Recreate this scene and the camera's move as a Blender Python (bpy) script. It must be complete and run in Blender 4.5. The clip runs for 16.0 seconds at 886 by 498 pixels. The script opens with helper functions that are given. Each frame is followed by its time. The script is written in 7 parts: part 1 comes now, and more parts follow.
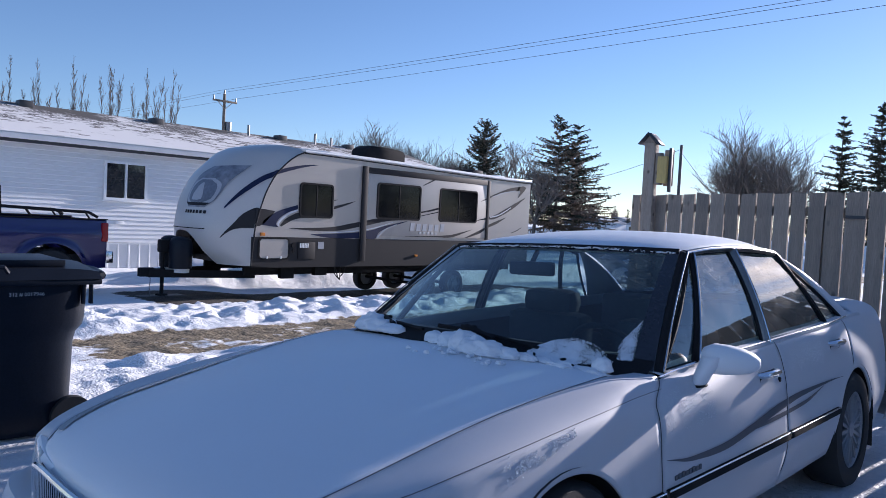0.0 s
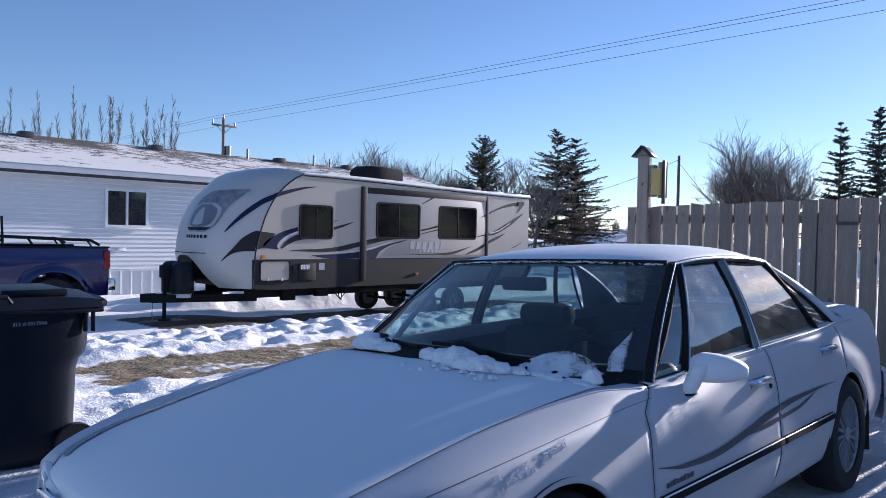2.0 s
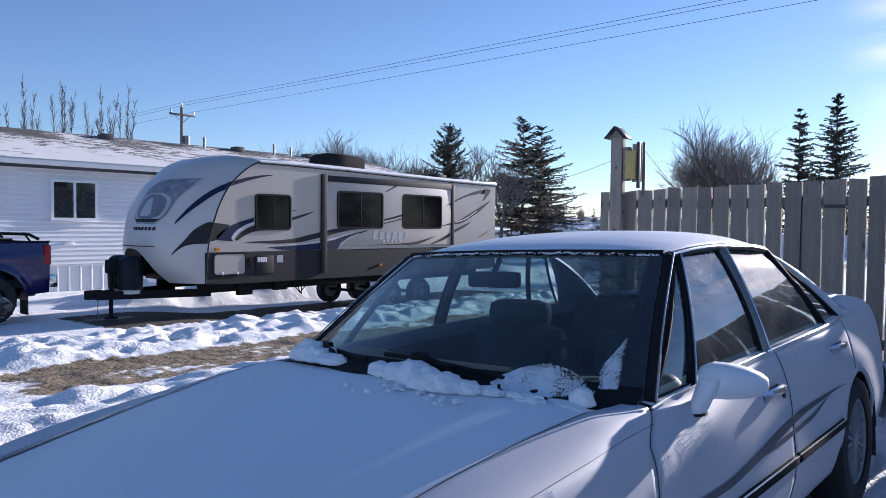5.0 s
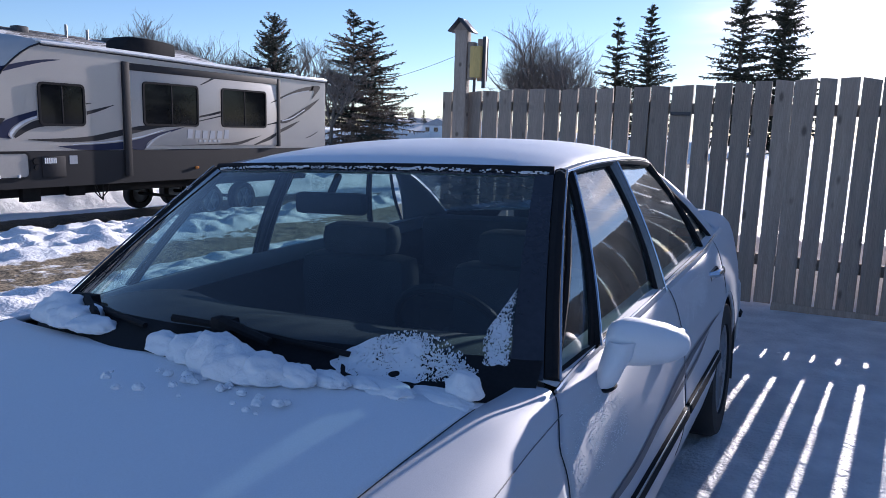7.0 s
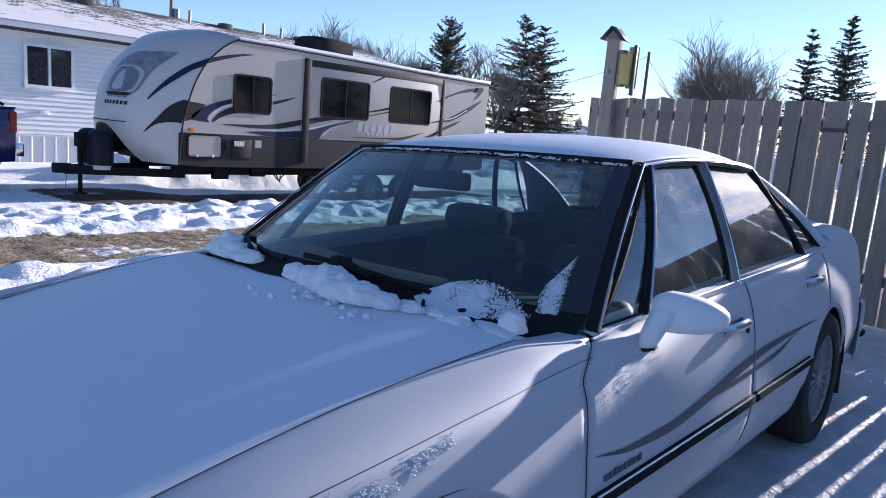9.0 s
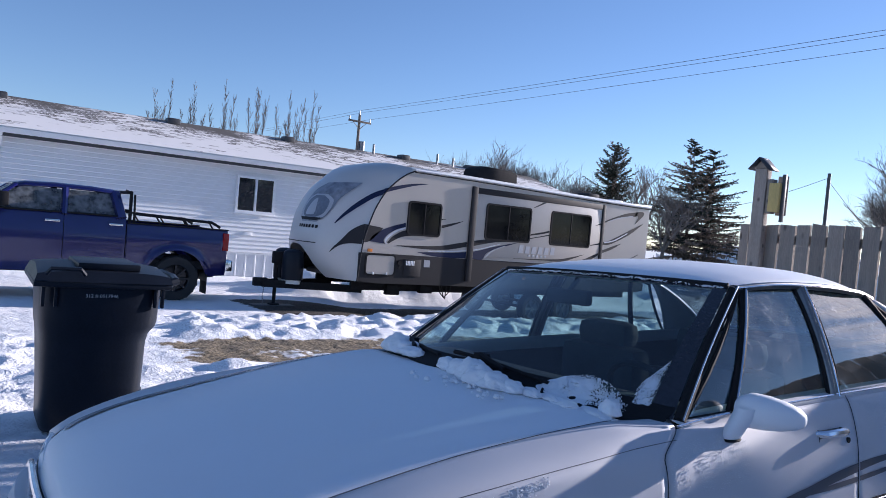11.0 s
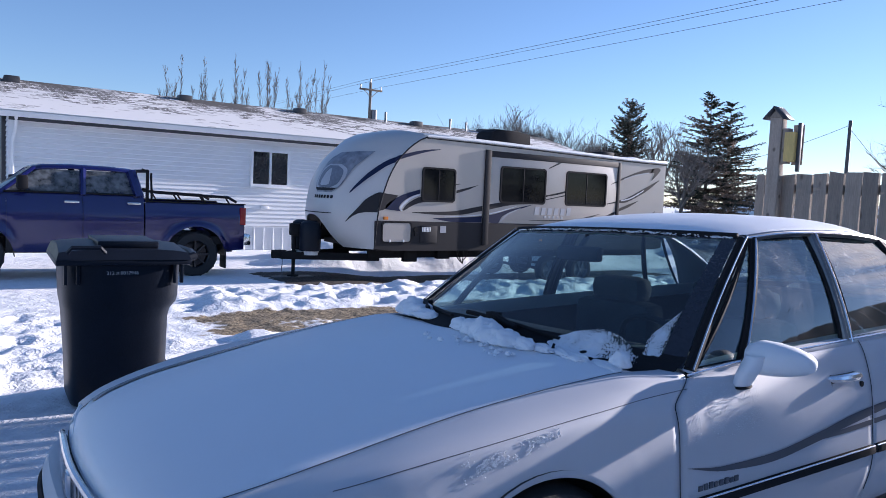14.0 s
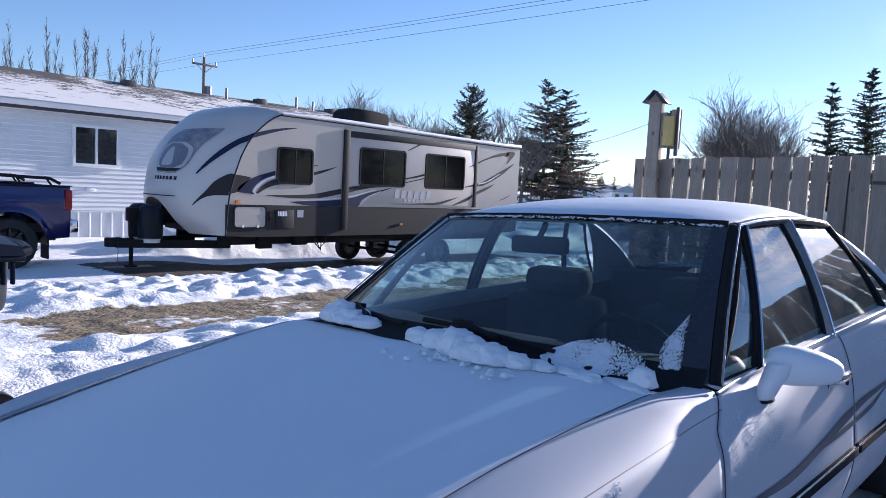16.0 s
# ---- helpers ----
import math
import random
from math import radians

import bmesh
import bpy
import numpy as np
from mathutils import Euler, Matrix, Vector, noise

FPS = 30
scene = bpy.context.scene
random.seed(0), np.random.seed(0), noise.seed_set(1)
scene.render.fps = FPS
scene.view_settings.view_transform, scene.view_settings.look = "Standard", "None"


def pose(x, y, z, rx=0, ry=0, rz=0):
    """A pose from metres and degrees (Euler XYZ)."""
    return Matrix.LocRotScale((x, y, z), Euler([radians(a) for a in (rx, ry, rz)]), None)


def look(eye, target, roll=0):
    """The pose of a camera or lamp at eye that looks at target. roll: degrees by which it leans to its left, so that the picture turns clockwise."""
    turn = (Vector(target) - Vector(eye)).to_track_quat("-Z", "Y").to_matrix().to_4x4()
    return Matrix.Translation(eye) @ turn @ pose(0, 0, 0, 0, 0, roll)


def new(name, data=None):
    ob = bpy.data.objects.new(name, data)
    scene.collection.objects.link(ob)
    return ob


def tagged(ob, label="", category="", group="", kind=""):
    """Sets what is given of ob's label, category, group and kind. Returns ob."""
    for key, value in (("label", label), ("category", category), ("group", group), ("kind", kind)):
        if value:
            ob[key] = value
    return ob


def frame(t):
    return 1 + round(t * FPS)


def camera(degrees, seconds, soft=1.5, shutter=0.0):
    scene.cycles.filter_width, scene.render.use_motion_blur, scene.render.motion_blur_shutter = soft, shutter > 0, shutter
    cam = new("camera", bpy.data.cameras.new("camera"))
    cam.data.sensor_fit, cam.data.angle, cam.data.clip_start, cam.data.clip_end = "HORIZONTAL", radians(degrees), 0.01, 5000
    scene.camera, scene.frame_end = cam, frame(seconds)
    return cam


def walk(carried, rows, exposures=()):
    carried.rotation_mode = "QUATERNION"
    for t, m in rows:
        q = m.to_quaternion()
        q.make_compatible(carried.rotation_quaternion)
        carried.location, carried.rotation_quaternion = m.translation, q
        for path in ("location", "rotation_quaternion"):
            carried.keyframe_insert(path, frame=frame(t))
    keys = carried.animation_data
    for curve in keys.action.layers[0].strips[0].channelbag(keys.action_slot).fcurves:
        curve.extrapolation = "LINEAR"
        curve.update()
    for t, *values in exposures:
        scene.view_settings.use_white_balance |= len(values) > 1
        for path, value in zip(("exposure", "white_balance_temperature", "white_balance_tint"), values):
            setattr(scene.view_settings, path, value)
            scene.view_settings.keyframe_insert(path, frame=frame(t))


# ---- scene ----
cam = camera(63.1, 16.0, soft=0.8)
PATH = [
    (0, (-3.123, -2.015, 1.414), (-1.696, -0.617, 1.327), 3.0),
    (0.5, (-3.138, -2.038, 1.415), (-1.742, -0.607, 1.34), 2.2),
    (1, (-3.145, -2.061, 1.422), (-1.758, -0.621, 1.361), 1.8),
    (1.5, (-3.147, -2.087, 1.429), (-1.748, -0.658, 1.381), 1.5),
    (2, (-3.141, -2.094, 1.424), (-1.718, -0.689, 1.384), 1.3),
    (2.5, (-3.132, -2.094, 1.425), (-1.683, -0.716, 1.389), 1.0),
    (3, (-3.114, -2.097, 1.428), (-1.642, -0.744, 1.381), 0.8),
    (3.5, (-3.108, -2.105, 1.421), (-1.623, -0.767, 1.362), 0.6),
    (4, (-3.046, -2.051, 1.415), (-1.567, -0.707, 1.346), 0.6),
    (4.2, (-2.998, -1.982, 1.4), (-1.524, -0.632, 1.327), 0.6),
    (6.3, (-2.233, -1.389, 1.455), (-0.588, -0.253, 1.38), 2.3),
    (6.5, (-2.191, -1.326, 1.441), (-0.466, -0.324, 1.289), 2.3),
    (7, (-2.147, -1.272, 1.43), (-0.411, -0.335, 1.1), 1.8),
    (7.5, (-2.133, -1.263, 1.422), (-0.416, -0.315, 1.032), 1.8),
    (8, (-2.169, -1.293, 1.392), (-0.442, -0.381, 0.961), 4.0),
    (8.5, (-2.266, -1.463, 1.366), (-0.628, -0.383, 0.978), 4.8),
    (9, (-2.354, -1.661, 1.397), (-0.863, -0.372, 1.055), 4.9),
    (9.5, (-2.56, -1.804, 1.382), (-1.2, -0.363, 1.112), 5.9),
    (10, (-2.7, -1.981, 1.397), (-1.438, -0.436, 1.255), 5.8),
    (10.2, (-2.707, -2.05, 1.422), (-1.472, -0.478, 1.351), 5.2),
    (12.5, (-2.664, -2.249, 1.444), (-1.598, -0.559, 1.362), 4.1),
    (13, (-2.671, -2.264, 1.443), (-1.621, -0.565, 1.342), 3.4),
    (13.5, (-2.678, -2.255, 1.429), (-1.607, -0.571, 1.305), 2.8),
    (14, (-2.682, -2.231, 1.427), (-1.563, -0.58, 1.277), 2.7),
    (14.5, (-2.692, -2.108, 1.421), (-1.505, -0.508, 1.247), 2.7),
    (15, (-2.735, -1.949, 1.411), (-1.462, -0.418, 1.221), 2.9),
    (15.5, (-2.69, -1.74, 1.385), (-1.332, -0.286, 1.183), 2.6),
    (16, (-2.643, -1.543, 1.401), (-1.19, -0.18, 1.226), 3.0),
]
EXPOSURE = ((0, 1.03), (4.2, 1.05), (7.0, 1.03), (7.5, 1.06), (8.5, 1.20), (9.5, 1.30), (10.2, 1.12), (12.5, 1.05), (13.5, 1.08), (14.5, 1.30), (15.2, 1.28), (16, 1.24))
walk(cam, [(t, look(eye, target, roll)) for t, eye, target, roll in PATH], [(t, stops, 6050, 22) for t, stops in EXPOSURE])

# ---- world, sun, exposure ----
SUN_EL, SUN_AZ = radians(13.0), radians(-4.25)      # azimuth counted from +x towards +y
SUN_DIR = Vector((math.cos(SUN_EL) * math.cos(SUN_AZ), math.cos(SUN_EL) * math.sin(SUN_AZ), math.sin(SUN_EL)))
world = bpy.data.worlds.new("world")
scene.world = world
world.use_nodes = True
wn = world.node_tree.nodes
sky = wn.new("ShaderNodeTexSky")
sky.sky_type, sky.sun_disc = "NISHITA", False
sky.sun_elevation, sky.sun_rotation = SUN_EL, radians(90) - SUN_AZ
sky.altitude, sky.air_density, sky.dust_density, sky.ozone_density = 600, 0.93, 0.1, 3.3
wn["Background"].inputs["Strength"].default_value = 0.078
wl = world.node_tree.links
# thin bright streaks of cloud low down round the sun
way, near, haze, streak, spread, weight, cloudy = (wn.new("ShaderNode" + k) for k in ("TexCoord", "VectorMath", "MapRange", "TexNoise", "MapRange", "Math", "MixRGB"))
flat = wn.new("ShaderNodeMapping")
near.operation = "DOT_PRODUCT"
near.inputs[1].default_value = SUN_DIR
haze.interpolation_type = "SMOOTHSTEP"
haze.inputs["From Min"].default_value, haze.inputs["From Max"].default_value = 0.95, 1.0
flat.inputs["Scale"].default_value = (3, 3, 26)
streak.inputs["Scale"].default_value, streak.inputs["Detail"].default_value = 1.0, 5
spread.inputs["From Min"].default_value, spread.inputs["From Max"].default_value = 0.38, 0.62
weight.operation = "MULTIPLY"
cloudy.inputs["Color2"].default_value = (11.0, 10.0, 8.8, 1)
for a, b in ((way.outputs["Generated"], near.inputs[0]), (way.outputs["Generated"], flat.inputs["Vector"]), (flat.outputs["Vector"], streak.inputs["Vector"]), (near.outputs["Value"], haze.inputs["Value"]), (streak.outputs["Fac"], spread.inputs["Value"]), (haze.outputs["Result"], weight.inputs[0]), (spread.outputs["Result"], weight.inputs[1]), (weight.outputs[0], cloudy.inputs["Fac"]), (sky.outputs["Color"], cloudy.inputs["Color1"]), (cloudy.outputs["Color"], wn["Background"].inputs["Color"])):
    wl.new(a, b)
sun_data = bpy.data.lights.new("sun", "SUN")
sun_data.energy, sun_data.angle, sun_data.color = 4.3, radians(0.6), (1.0, 0.94, 0.85)
sun = new("sun", sun_data)
sun.matrix_world = look(SUN_DIR * 60, (0, 0, 0))

# ---- materials ----


def nodes_of(name):
    m = bpy.data.materials.new(name)
    m.use_nodes = True
    nt = m.node_tree
    return m, nt, nt.nodes, nt.links, nt.nodes["Principled BSDF"]


def surface(name, base, rough=0.5, metal=0.0, vary=0.15, scale=6.0, fine=60.0, bump=0.1, coat=0.0, tint=None, stretch=(1, 1, 1), spec=0.5, rand=0.0, mottle=0.5):
    """A surface with variation at two scales in its colour, gloss and relief."""
    m, nt, n, l, bsdf = nodes_of(name)
    coord = n.new("ShaderNodeTexCoord")
    mapping = n.new("ShaderNodeMapping")
    mapping.inputs["Scale"].default_value = stretch
    l.new(coord.outputs["Object"], mapping.inputs["Vector"])
    big, small = n.new("ShaderNodeTexNoise"), n.new("ShaderNodeTexNoise")
    big.inputs["Scale"].default_value, small.inputs["Scale"].default_value = scale, fine
    big.inputs["Detail"].default_value, small.inputs["Detail"].default_value = 5, 3
    add = n.new("ShaderNodeMixRGB")
    add.inputs["Fac"].default_value = 1 - mottle
    for tex, socket in ((big, "Color1"), (small, "Color2")):
        l.new(mapping.outputs["Vector"], tex.inputs["Vector"])
        l.new(tex.outputs["Fac"], add.inputs[socket])
    ramp = n.new("ShaderNodeValToRGB")
    low = [c * (1 - vary) for c in base] if tint is None else tint
    high = [min(1, c * (1 + vary)) for c in base]
    ramp.color_ramp.elements[0].position, ramp.color_ramp.elements[1].position = 0.3, 0.7
    ramp.color_ramp.elements[0].color, ramp.color_ramp.elements[1].color = (*low, 1), (*high, 1)
    l.new(add.outputs["Color"], ramp.inputs["Fac"])
    out = ramp.outputs["Color"]
    if rand:
        info, hsv, span = n.new("ShaderNodeObjectInfo"), n.new("ShaderNodeHueSaturation"), n.new("ShaderNodeMapRange")
        span.inputs["To Min"].default_value, span.inputs["To Max"].default_value = 1 - rand, 1 + rand
        l.new(info.outputs["Random"], span.inputs["Value"])
        l.new(span.outputs["Result"], hsv.inputs["Value"])
        l.new(out, hsv.inputs["Color"])
        out = hsv.outputs["Color"]
    l.new(out, bsdf.inputs["Base Color"])
    gloss = n.new("ShaderNodeMapRange")
    gloss.inputs["To Min"].default_value, gloss.inputs["To Max"].default_value = max(0.02, rough * 0.8), min(1, rough * 1.2)
    l.new(add.outputs["Color"], gloss.inputs["Value"])
    l.new(gloss.outputs["Result"], bsdf.inputs["Roughness"])
    bsdf.inputs["Metallic"].default_value, bsdf.inputs["Coat Weight"].default_value = metal, coat
    bsdf.inputs["Coat Roughness"].default_value = 0.08
    bsdf.inputs["Specular IOR Level"].default_value = spec
    if bump:
        b = n.new("ShaderNodeBump")
        b.inputs["Strength"].default_value, b.inputs["Distance"].default_value = bump, 0.01
        l.new(add.outputs["Color"], b.inputs["Height"])
        l.new(b.outputs["Normal"], bsdf.inputs["Normal"])
    return m


def glass(name, tint, alpha, rough=0.03, shine_most=0.75, shine_least=0.06, frost=0.0, falloff=4.6):
    """Thin tinted pane: part of the light passes straight on, the rest mirrors."""
    m, nt, n, l, bsdf = nodes_of(name)
    bsdf.inputs["Base Color"].default_value = (0.35, 0.38, 0.40, 1)
    bsdf.inputs["Roughness"].default_value = 0.6
    clear, mixed, film = n.new("ShaderNodeBsdfTransparent"), n.new("ShaderNodeMixShader"), n.new("ShaderNodeMixShader")
    shine, weight, power, span = n.new("ShaderNodeBsdfGlossy"), n.new("ShaderNodeLayerWeight"), n.new("ShaderNodeMath"), n.new("ShaderNodeMapRange")
    clear.inputs["Color"].default_value = (*tint, 1)
    shine.inputs["Roughness"].default_value = rough
    weight.inputs["Blend"].default_value = 0.5
    power.operation = "POWER"
    power.inputs[1].default_value = falloff
    span.inputs["To Min"].default_value, span.inputs["To Max"].default_value = shine_least, shine_most
    coord, smear, dust = n.new("ShaderNodeTexCoord"), n.new("ShaderNodeTexNoise"), n.new("ShaderNodeMapRange")
    smear.inputs["Scale"].default_value, smear.inputs["Detail"].default_value = 9, 7
    dust.inputs["From Min"].default_value, dust.inputs["From Max"].default_value = 0.4, 0.75
    dust.inputs["To Min"].default_value, dust.inputs["To Max"].default_value = alpha * 0.5, alpha * 2.2
    l.new(coord.outputs["Object"], smear.inputs["Vector"])
    l.new(smear.outputs["Fac"], dust.inputs["Value"])
    veil = dust.outputs["Result"]
    if frost:
        # fern-like veins of frost: thin cell borders, bent by noise and present in patches only
        bend, cells, line, patch, here, total = n.new("ShaderNodeMixRGB"), n.new("ShaderNodeTexVoronoi"), n.new("ShaderNodeMapRange"), n.new("ShaderNodeMapRange"), n.new("ShaderNodeMath"), n.new("ShaderNodeMath")
        warp = n.new("ShaderNodeTexNoise")
        warp.inputs["Scale"].default_value, warp.inputs["Detail"].default_value = 6, 4
        bend.blend_type = "ADD"
        bend.inputs["Fac"].default_value = 0.22
        l.new(coord.outputs["Object"], warp.inputs["Vector"])
        l.new(coord.outputs["Object"], bend.inputs["Color1"])
        l.new(warp.outputs["Color"], bend.inputs["Color2"])
        cells.feature = "DISTANCE_TO_EDGE"
        cells.inputs["Scale"].default_value = 9
        l.new(bend.outputs["Color"], cells.inputs["Vector"])
        line.inputs["From Min"].default_value, line.inputs["From Max"].default_value = 0.0, 0.022
        line.inputs["To Min"].default_value, line.inputs["To Max"].default_value = frost, 0.0
        l.new(cells.outputs["Distance"], line.inputs["Value"])
        patch.inputs["From Min"].default_value, patch.inputs["From Max"].default_value = 0.48, 0.66
        l.new(smear.outputs["Fac"], patch.inputs["Value"])
        here.operation = "MULTIPLY"
        l.new(line.outputs["Result"], here.inputs[0])
        l.new(patch.outputs["Result"], here.inputs[1])
        total.operation = "ADD"
        l.new(veil, total.inputs[0])
        l.new(here.outputs[0], total.inputs[1])
        veil = total.outputs[0]
    l.new(veil, film.inputs["Fac"])
    l.new(weight.outputs["Facing"], power.inputs[0])
    l.new(power.outputs[0], span.inputs["Value"])
    l.new(clear.outputs[0], film.inputs[1])
    l.new(bsdf.outputs[0], film.inputs[2])
    l.new(span.outputs["Result"], mixed.inputs["Fac"])
    l.new(film.outputs[0], mixed.inputs[1])
    l.new(shine.outputs[0], mixed.inputs[2])
    l.new(mixed.outputs[0], n["Material Output"].inputs["Surface"])
    return m


def snow_material(name, dirt=0.0):
    m, nt, n, l, bsdf = nodes_of(name)
    coord = n.new("ShaderNodeTexCoord")
    big, small = n.new("ShaderNodeTexNoise"), n.new("ShaderNodeTexNoise")
    big.inputs["Scale"].default_value, small.inputs["Scale"].default_value = 3, 45
    small.inputs["Detail"].default_value = 6
    ramp = n.new("ShaderNodeValToRGB")
    ramp.color_ramp.elements[0].color = (0.74 - dirt, 0.76 - dirt, 0.79 - dirt, 1)
    ramp.color_ramp.elements[1].color = (0.88, 0.89, 0.91, 1)
    for tex in (big, small):
        l.new(coord.outputs["Object"], tex.inputs["Vector"])
    l.new(big.outputs["Fac"], ramp.inputs["Fac"])
    l.new(ramp.outputs["Color"], bsdf.inputs["Base Color"])
    b = n.new("ShaderNodeBump")
    b.inputs["Strength"].default_value, b.inputs["Distance"].default_value = 0.5, 0.01
    l.new(small.outputs["Fac"], b.inputs["Height"])
    l.new(b.outputs["Normal"], bsdf.inputs["Normal"])
    bsdf.inputs["Roughness"].default_value = 0.75
    return m


M = {}
M["snow"] = snow_material("snow")
M["car_paint"] = surface("car_paint", (0.58, 0.59, 0.62), 0.62, 0.05, 0.05, 1.2, 420, 0.04, 0.06, spec=0.3, mottle=0.3)
M["frosted_paint"] = surface("frosted_paint", (0.82, 0.84, 0.87), 0.55, 0.0, 0.06, 1.2, 380, 0.12, 0.08, mottle=0.4)
M["glass_border"] = surface("glass_border", (0.026, 0.027, 0.034), 0.07, 0.0, 0.3, 6, 60, 0.0, spec=0.8)
M["bare_paint"] = surface("bare_paint", (0.42, 0.44, 0.47), 0.26, 0.2, 0.15, 6, 120, 0.05, 0.3)
M["car_dark"] = surface("car_dark", (0.02, 0.021, 0.024), 0.5, 0, 0.3, 8, 90, 0.1)
M["rubber"] = surface("rubber", (0.018, 0.018, 0.019), 0.75, 0, 0.3, 10, 120, 0.2)
M["black_trim"] = surface("black_trim", (0.02, 0.02, 0.022), 0.75, 0, 0.25, 10, 120, 0.05, spec=0.1)
M["satin_trim"] = surface("satin_trim", (0.20, 0.185, 0.175), 0.30, 1, 0.2, 8, 90, 0.02)
M["chrome"] = surface("chrome", (0.7, 0.71, 0.73), 0.15, 1, 0.1, 8, 90, 0.02)
M["alloy"] = surface("alloy", (0.34, 0.35, 0.37), 0.5, 0.35, 0.12, 8, 90, 0.05)
M["interior"] = surface("interior", (0.022, 0.023, 0.026), 0.8, 0, 0.2, 8, 150, 0.3)
M["seat_cloth"] = surface("seat_cloth", (0.06, 0.064, 0.07), 0.85, 0, 0.2, 8, 200, 0.35)
M["windshield"] = glass("windshield_glass", (0.50, 0.66, 0.70), 0.03, shine_least=0.10)
M["side_glass"] = glass("side_glass", (0.60, 0.78, 0.76), 0.05, shine_most=1.0, shine_least=0.10, frost=0.40, falloff=2.8)
M["frosted_glass"] = glass("frosted_glass", (0.40, 0.46, 0.48), 0.42)
M["wood_fence"] = surface("weathered_wood", (0.315, 0.255, 0.205), 0.8, 0, 0.32, 3, 40, 0.5, stretch=(6, 6, 0.5), rand=0.22)
def knotty(m):
    """Adds small dark knots and grey streaks to a board material."""
    n, l = m.node_tree.nodes, m.node_tree.links
    bsdf = n["Principled BSDF"]
    was = bsdf.inputs["Base Color"].links[0].from_socket
    coord, info, shift, stretch, cells, spot, mix = (n.new("ShaderNode" + k) for k in ("TexCoord", "ObjectInfo", "VectorMath", "Mapping", "TexVoronoi", "MapRange", "MixRGB"))
    stretch.inputs["Scale"].default_value = (7, 7, 5.5)
    shift.operation = "ADD"
    l.new(coord.outputs["Object"], shift.inputs[0])
    l.new(info.outputs["Location"], shift.inputs[1])
    l.new(shift.outputs["Vector"], stretch.inputs["Vector"])
    l.new(stretch.outputs["Vector"], cells.inputs["Vector"])
    cells.inputs["Scale"].default_value = 1.0
    spot.inputs["From Min"].default_value, spot.inputs["From Max"].default_value = 0.07, 0.16
    spot.inputs["To Min"].default_value, spot.inputs["To Max"].default_value = 0.75, 0.0
    l.new(cells.outputs["Distance"], spot.inputs["Value"])
    mix.inputs["Color2"].default_value = (0.075, 0.055, 0.042, 1)
    l.new(spot.outputs["Result"], mix.inputs["Fac"])
    l.new(was, mix.inputs["Color1"])
    l.new(mix.outputs["Color"], bsdf.inputs["Base Color"])


knotty(M["wood_fence"])
M["wood_new"] = surface("fresh_wood", (0.62, 0.45, 0.16), 0.7, 0, 0.2, 3, 40, 0.3, stretch=(6, 6, 0.6))
M["bin_plastic"] = surface("bin_plastic", (0.008, 0.012, 0.021), 0.42, 0, 0.25, 4, 80, 0.1, spec=0.2)
M["bin_letter"] = surface("bin_letter", (0.42, 0.45, 0.48), 0.6, 0, 0.1, 30, 90, 0)
M["rv_white"] = surface("rv_gelcoat", (0.42, 0.385, 0.35), 0.3, 0, 0.06, 1.5, 50, 0.04, 0.3)
M["rv_cap"] = surface("rv_cap_gelcoat", (0.52, 0.51, 0.50), 0.3, 0, 0.05, 1.5, 50, 0.04, 0.3)
M["rv_grey"] = surface("rv_charcoal", (0.028, 0.027, 0.030), 0.6, 0, 0.12, 3, 60, 0.05, spec=0.2)
M["rv_blue"] = surface("rv_blue_decal", (0.011, 0.018, 0.055), 0.6, 0, 0.12, 3, 60, 0.0, spec=0.2)
M["rv_pale"] = surface("rv_pale_decal", (0.60, 0.62, 0.66), 0.35, 0, 0.08, 3, 60, 0.0)
M["rv_slate"] = surface("rv_slate_decal", (0.15, 0.17, 0.21), 0.35, 0, 0.3, 2, 20, 0.0)
M["rv_silver"] = surface("rv_silver_decal", (0.42, 0.43, 0.46), 0.35, 0, 0.12, 3, 60, 0.0)
M["rv_glass"] = surface("rv_window_glass", (0.006, 0.007, 0.009), 0.06, 0, 0.3, 2, 20, 0.0, spec=0.2)
M["siding"] = surface("vinyl_siding", (0.78, 0.79, 0.80), 0.45, 0, 0.04, 2, 60, 0.05)
M["skirting"] = surface("ribbed_skirting", (0.66, 0.68, 0.71), 0.5, 0, 0.08, 2, 60, 0.05)
M["trim_white"] = surface("white_trim", (0.8, 0.81, 0.82), 0.4, 0, 0.05, 3, 60, 0.03)
M["barge_grey"] = surface("barge_grey", (0.33, 0.36, 0.42), 0.5, 0, 0.08, 3, 60, 0.05)
M["dark_trim"] = surface("dark_trim", (0.05, 0.05, 0.055), 0.5, 0, 0.2, 3, 60, 0.05)
M["house_glass"] = surface("house_window_glass", (0.02, 0.023, 0.026), 0.05, 0, 0.3, 2, 20, 0.0, spec=0.8)
M["truck_paint"] = surface("truck_paint", (0.008, 0.010, 0.095), 0.25, 0.2, 0.1, 2, 160, 0.02, 0.8)
M["tail_red"] = surface("tail_lens", (0.35, 0.008, 0.01), 0.2, 0, 0.1, 20, 80, 0.05)
M["amber"] = surface("amber_lens", (0.6, 0.2, 0.03), 0.25, 0, 0.1, 20, 80, 0.05)
M["lamp_lens"] = surface("lamp_lens", (0.55, 0.56, 0.56), 0.12, 0, 0.15, 20, 80, 0.1, 0.5)
M["bark"] = surface("bark", (0.15, 0.125, 0.10), 0.9, 0, 0.35, 5, 50, 0.6, stretch=(3, 3, 0.6))
M["twig"] = surface("bare_twigs", (0.21, 0.175, 0.15), 0.9, 0, 0.3, 2, 20, 0)
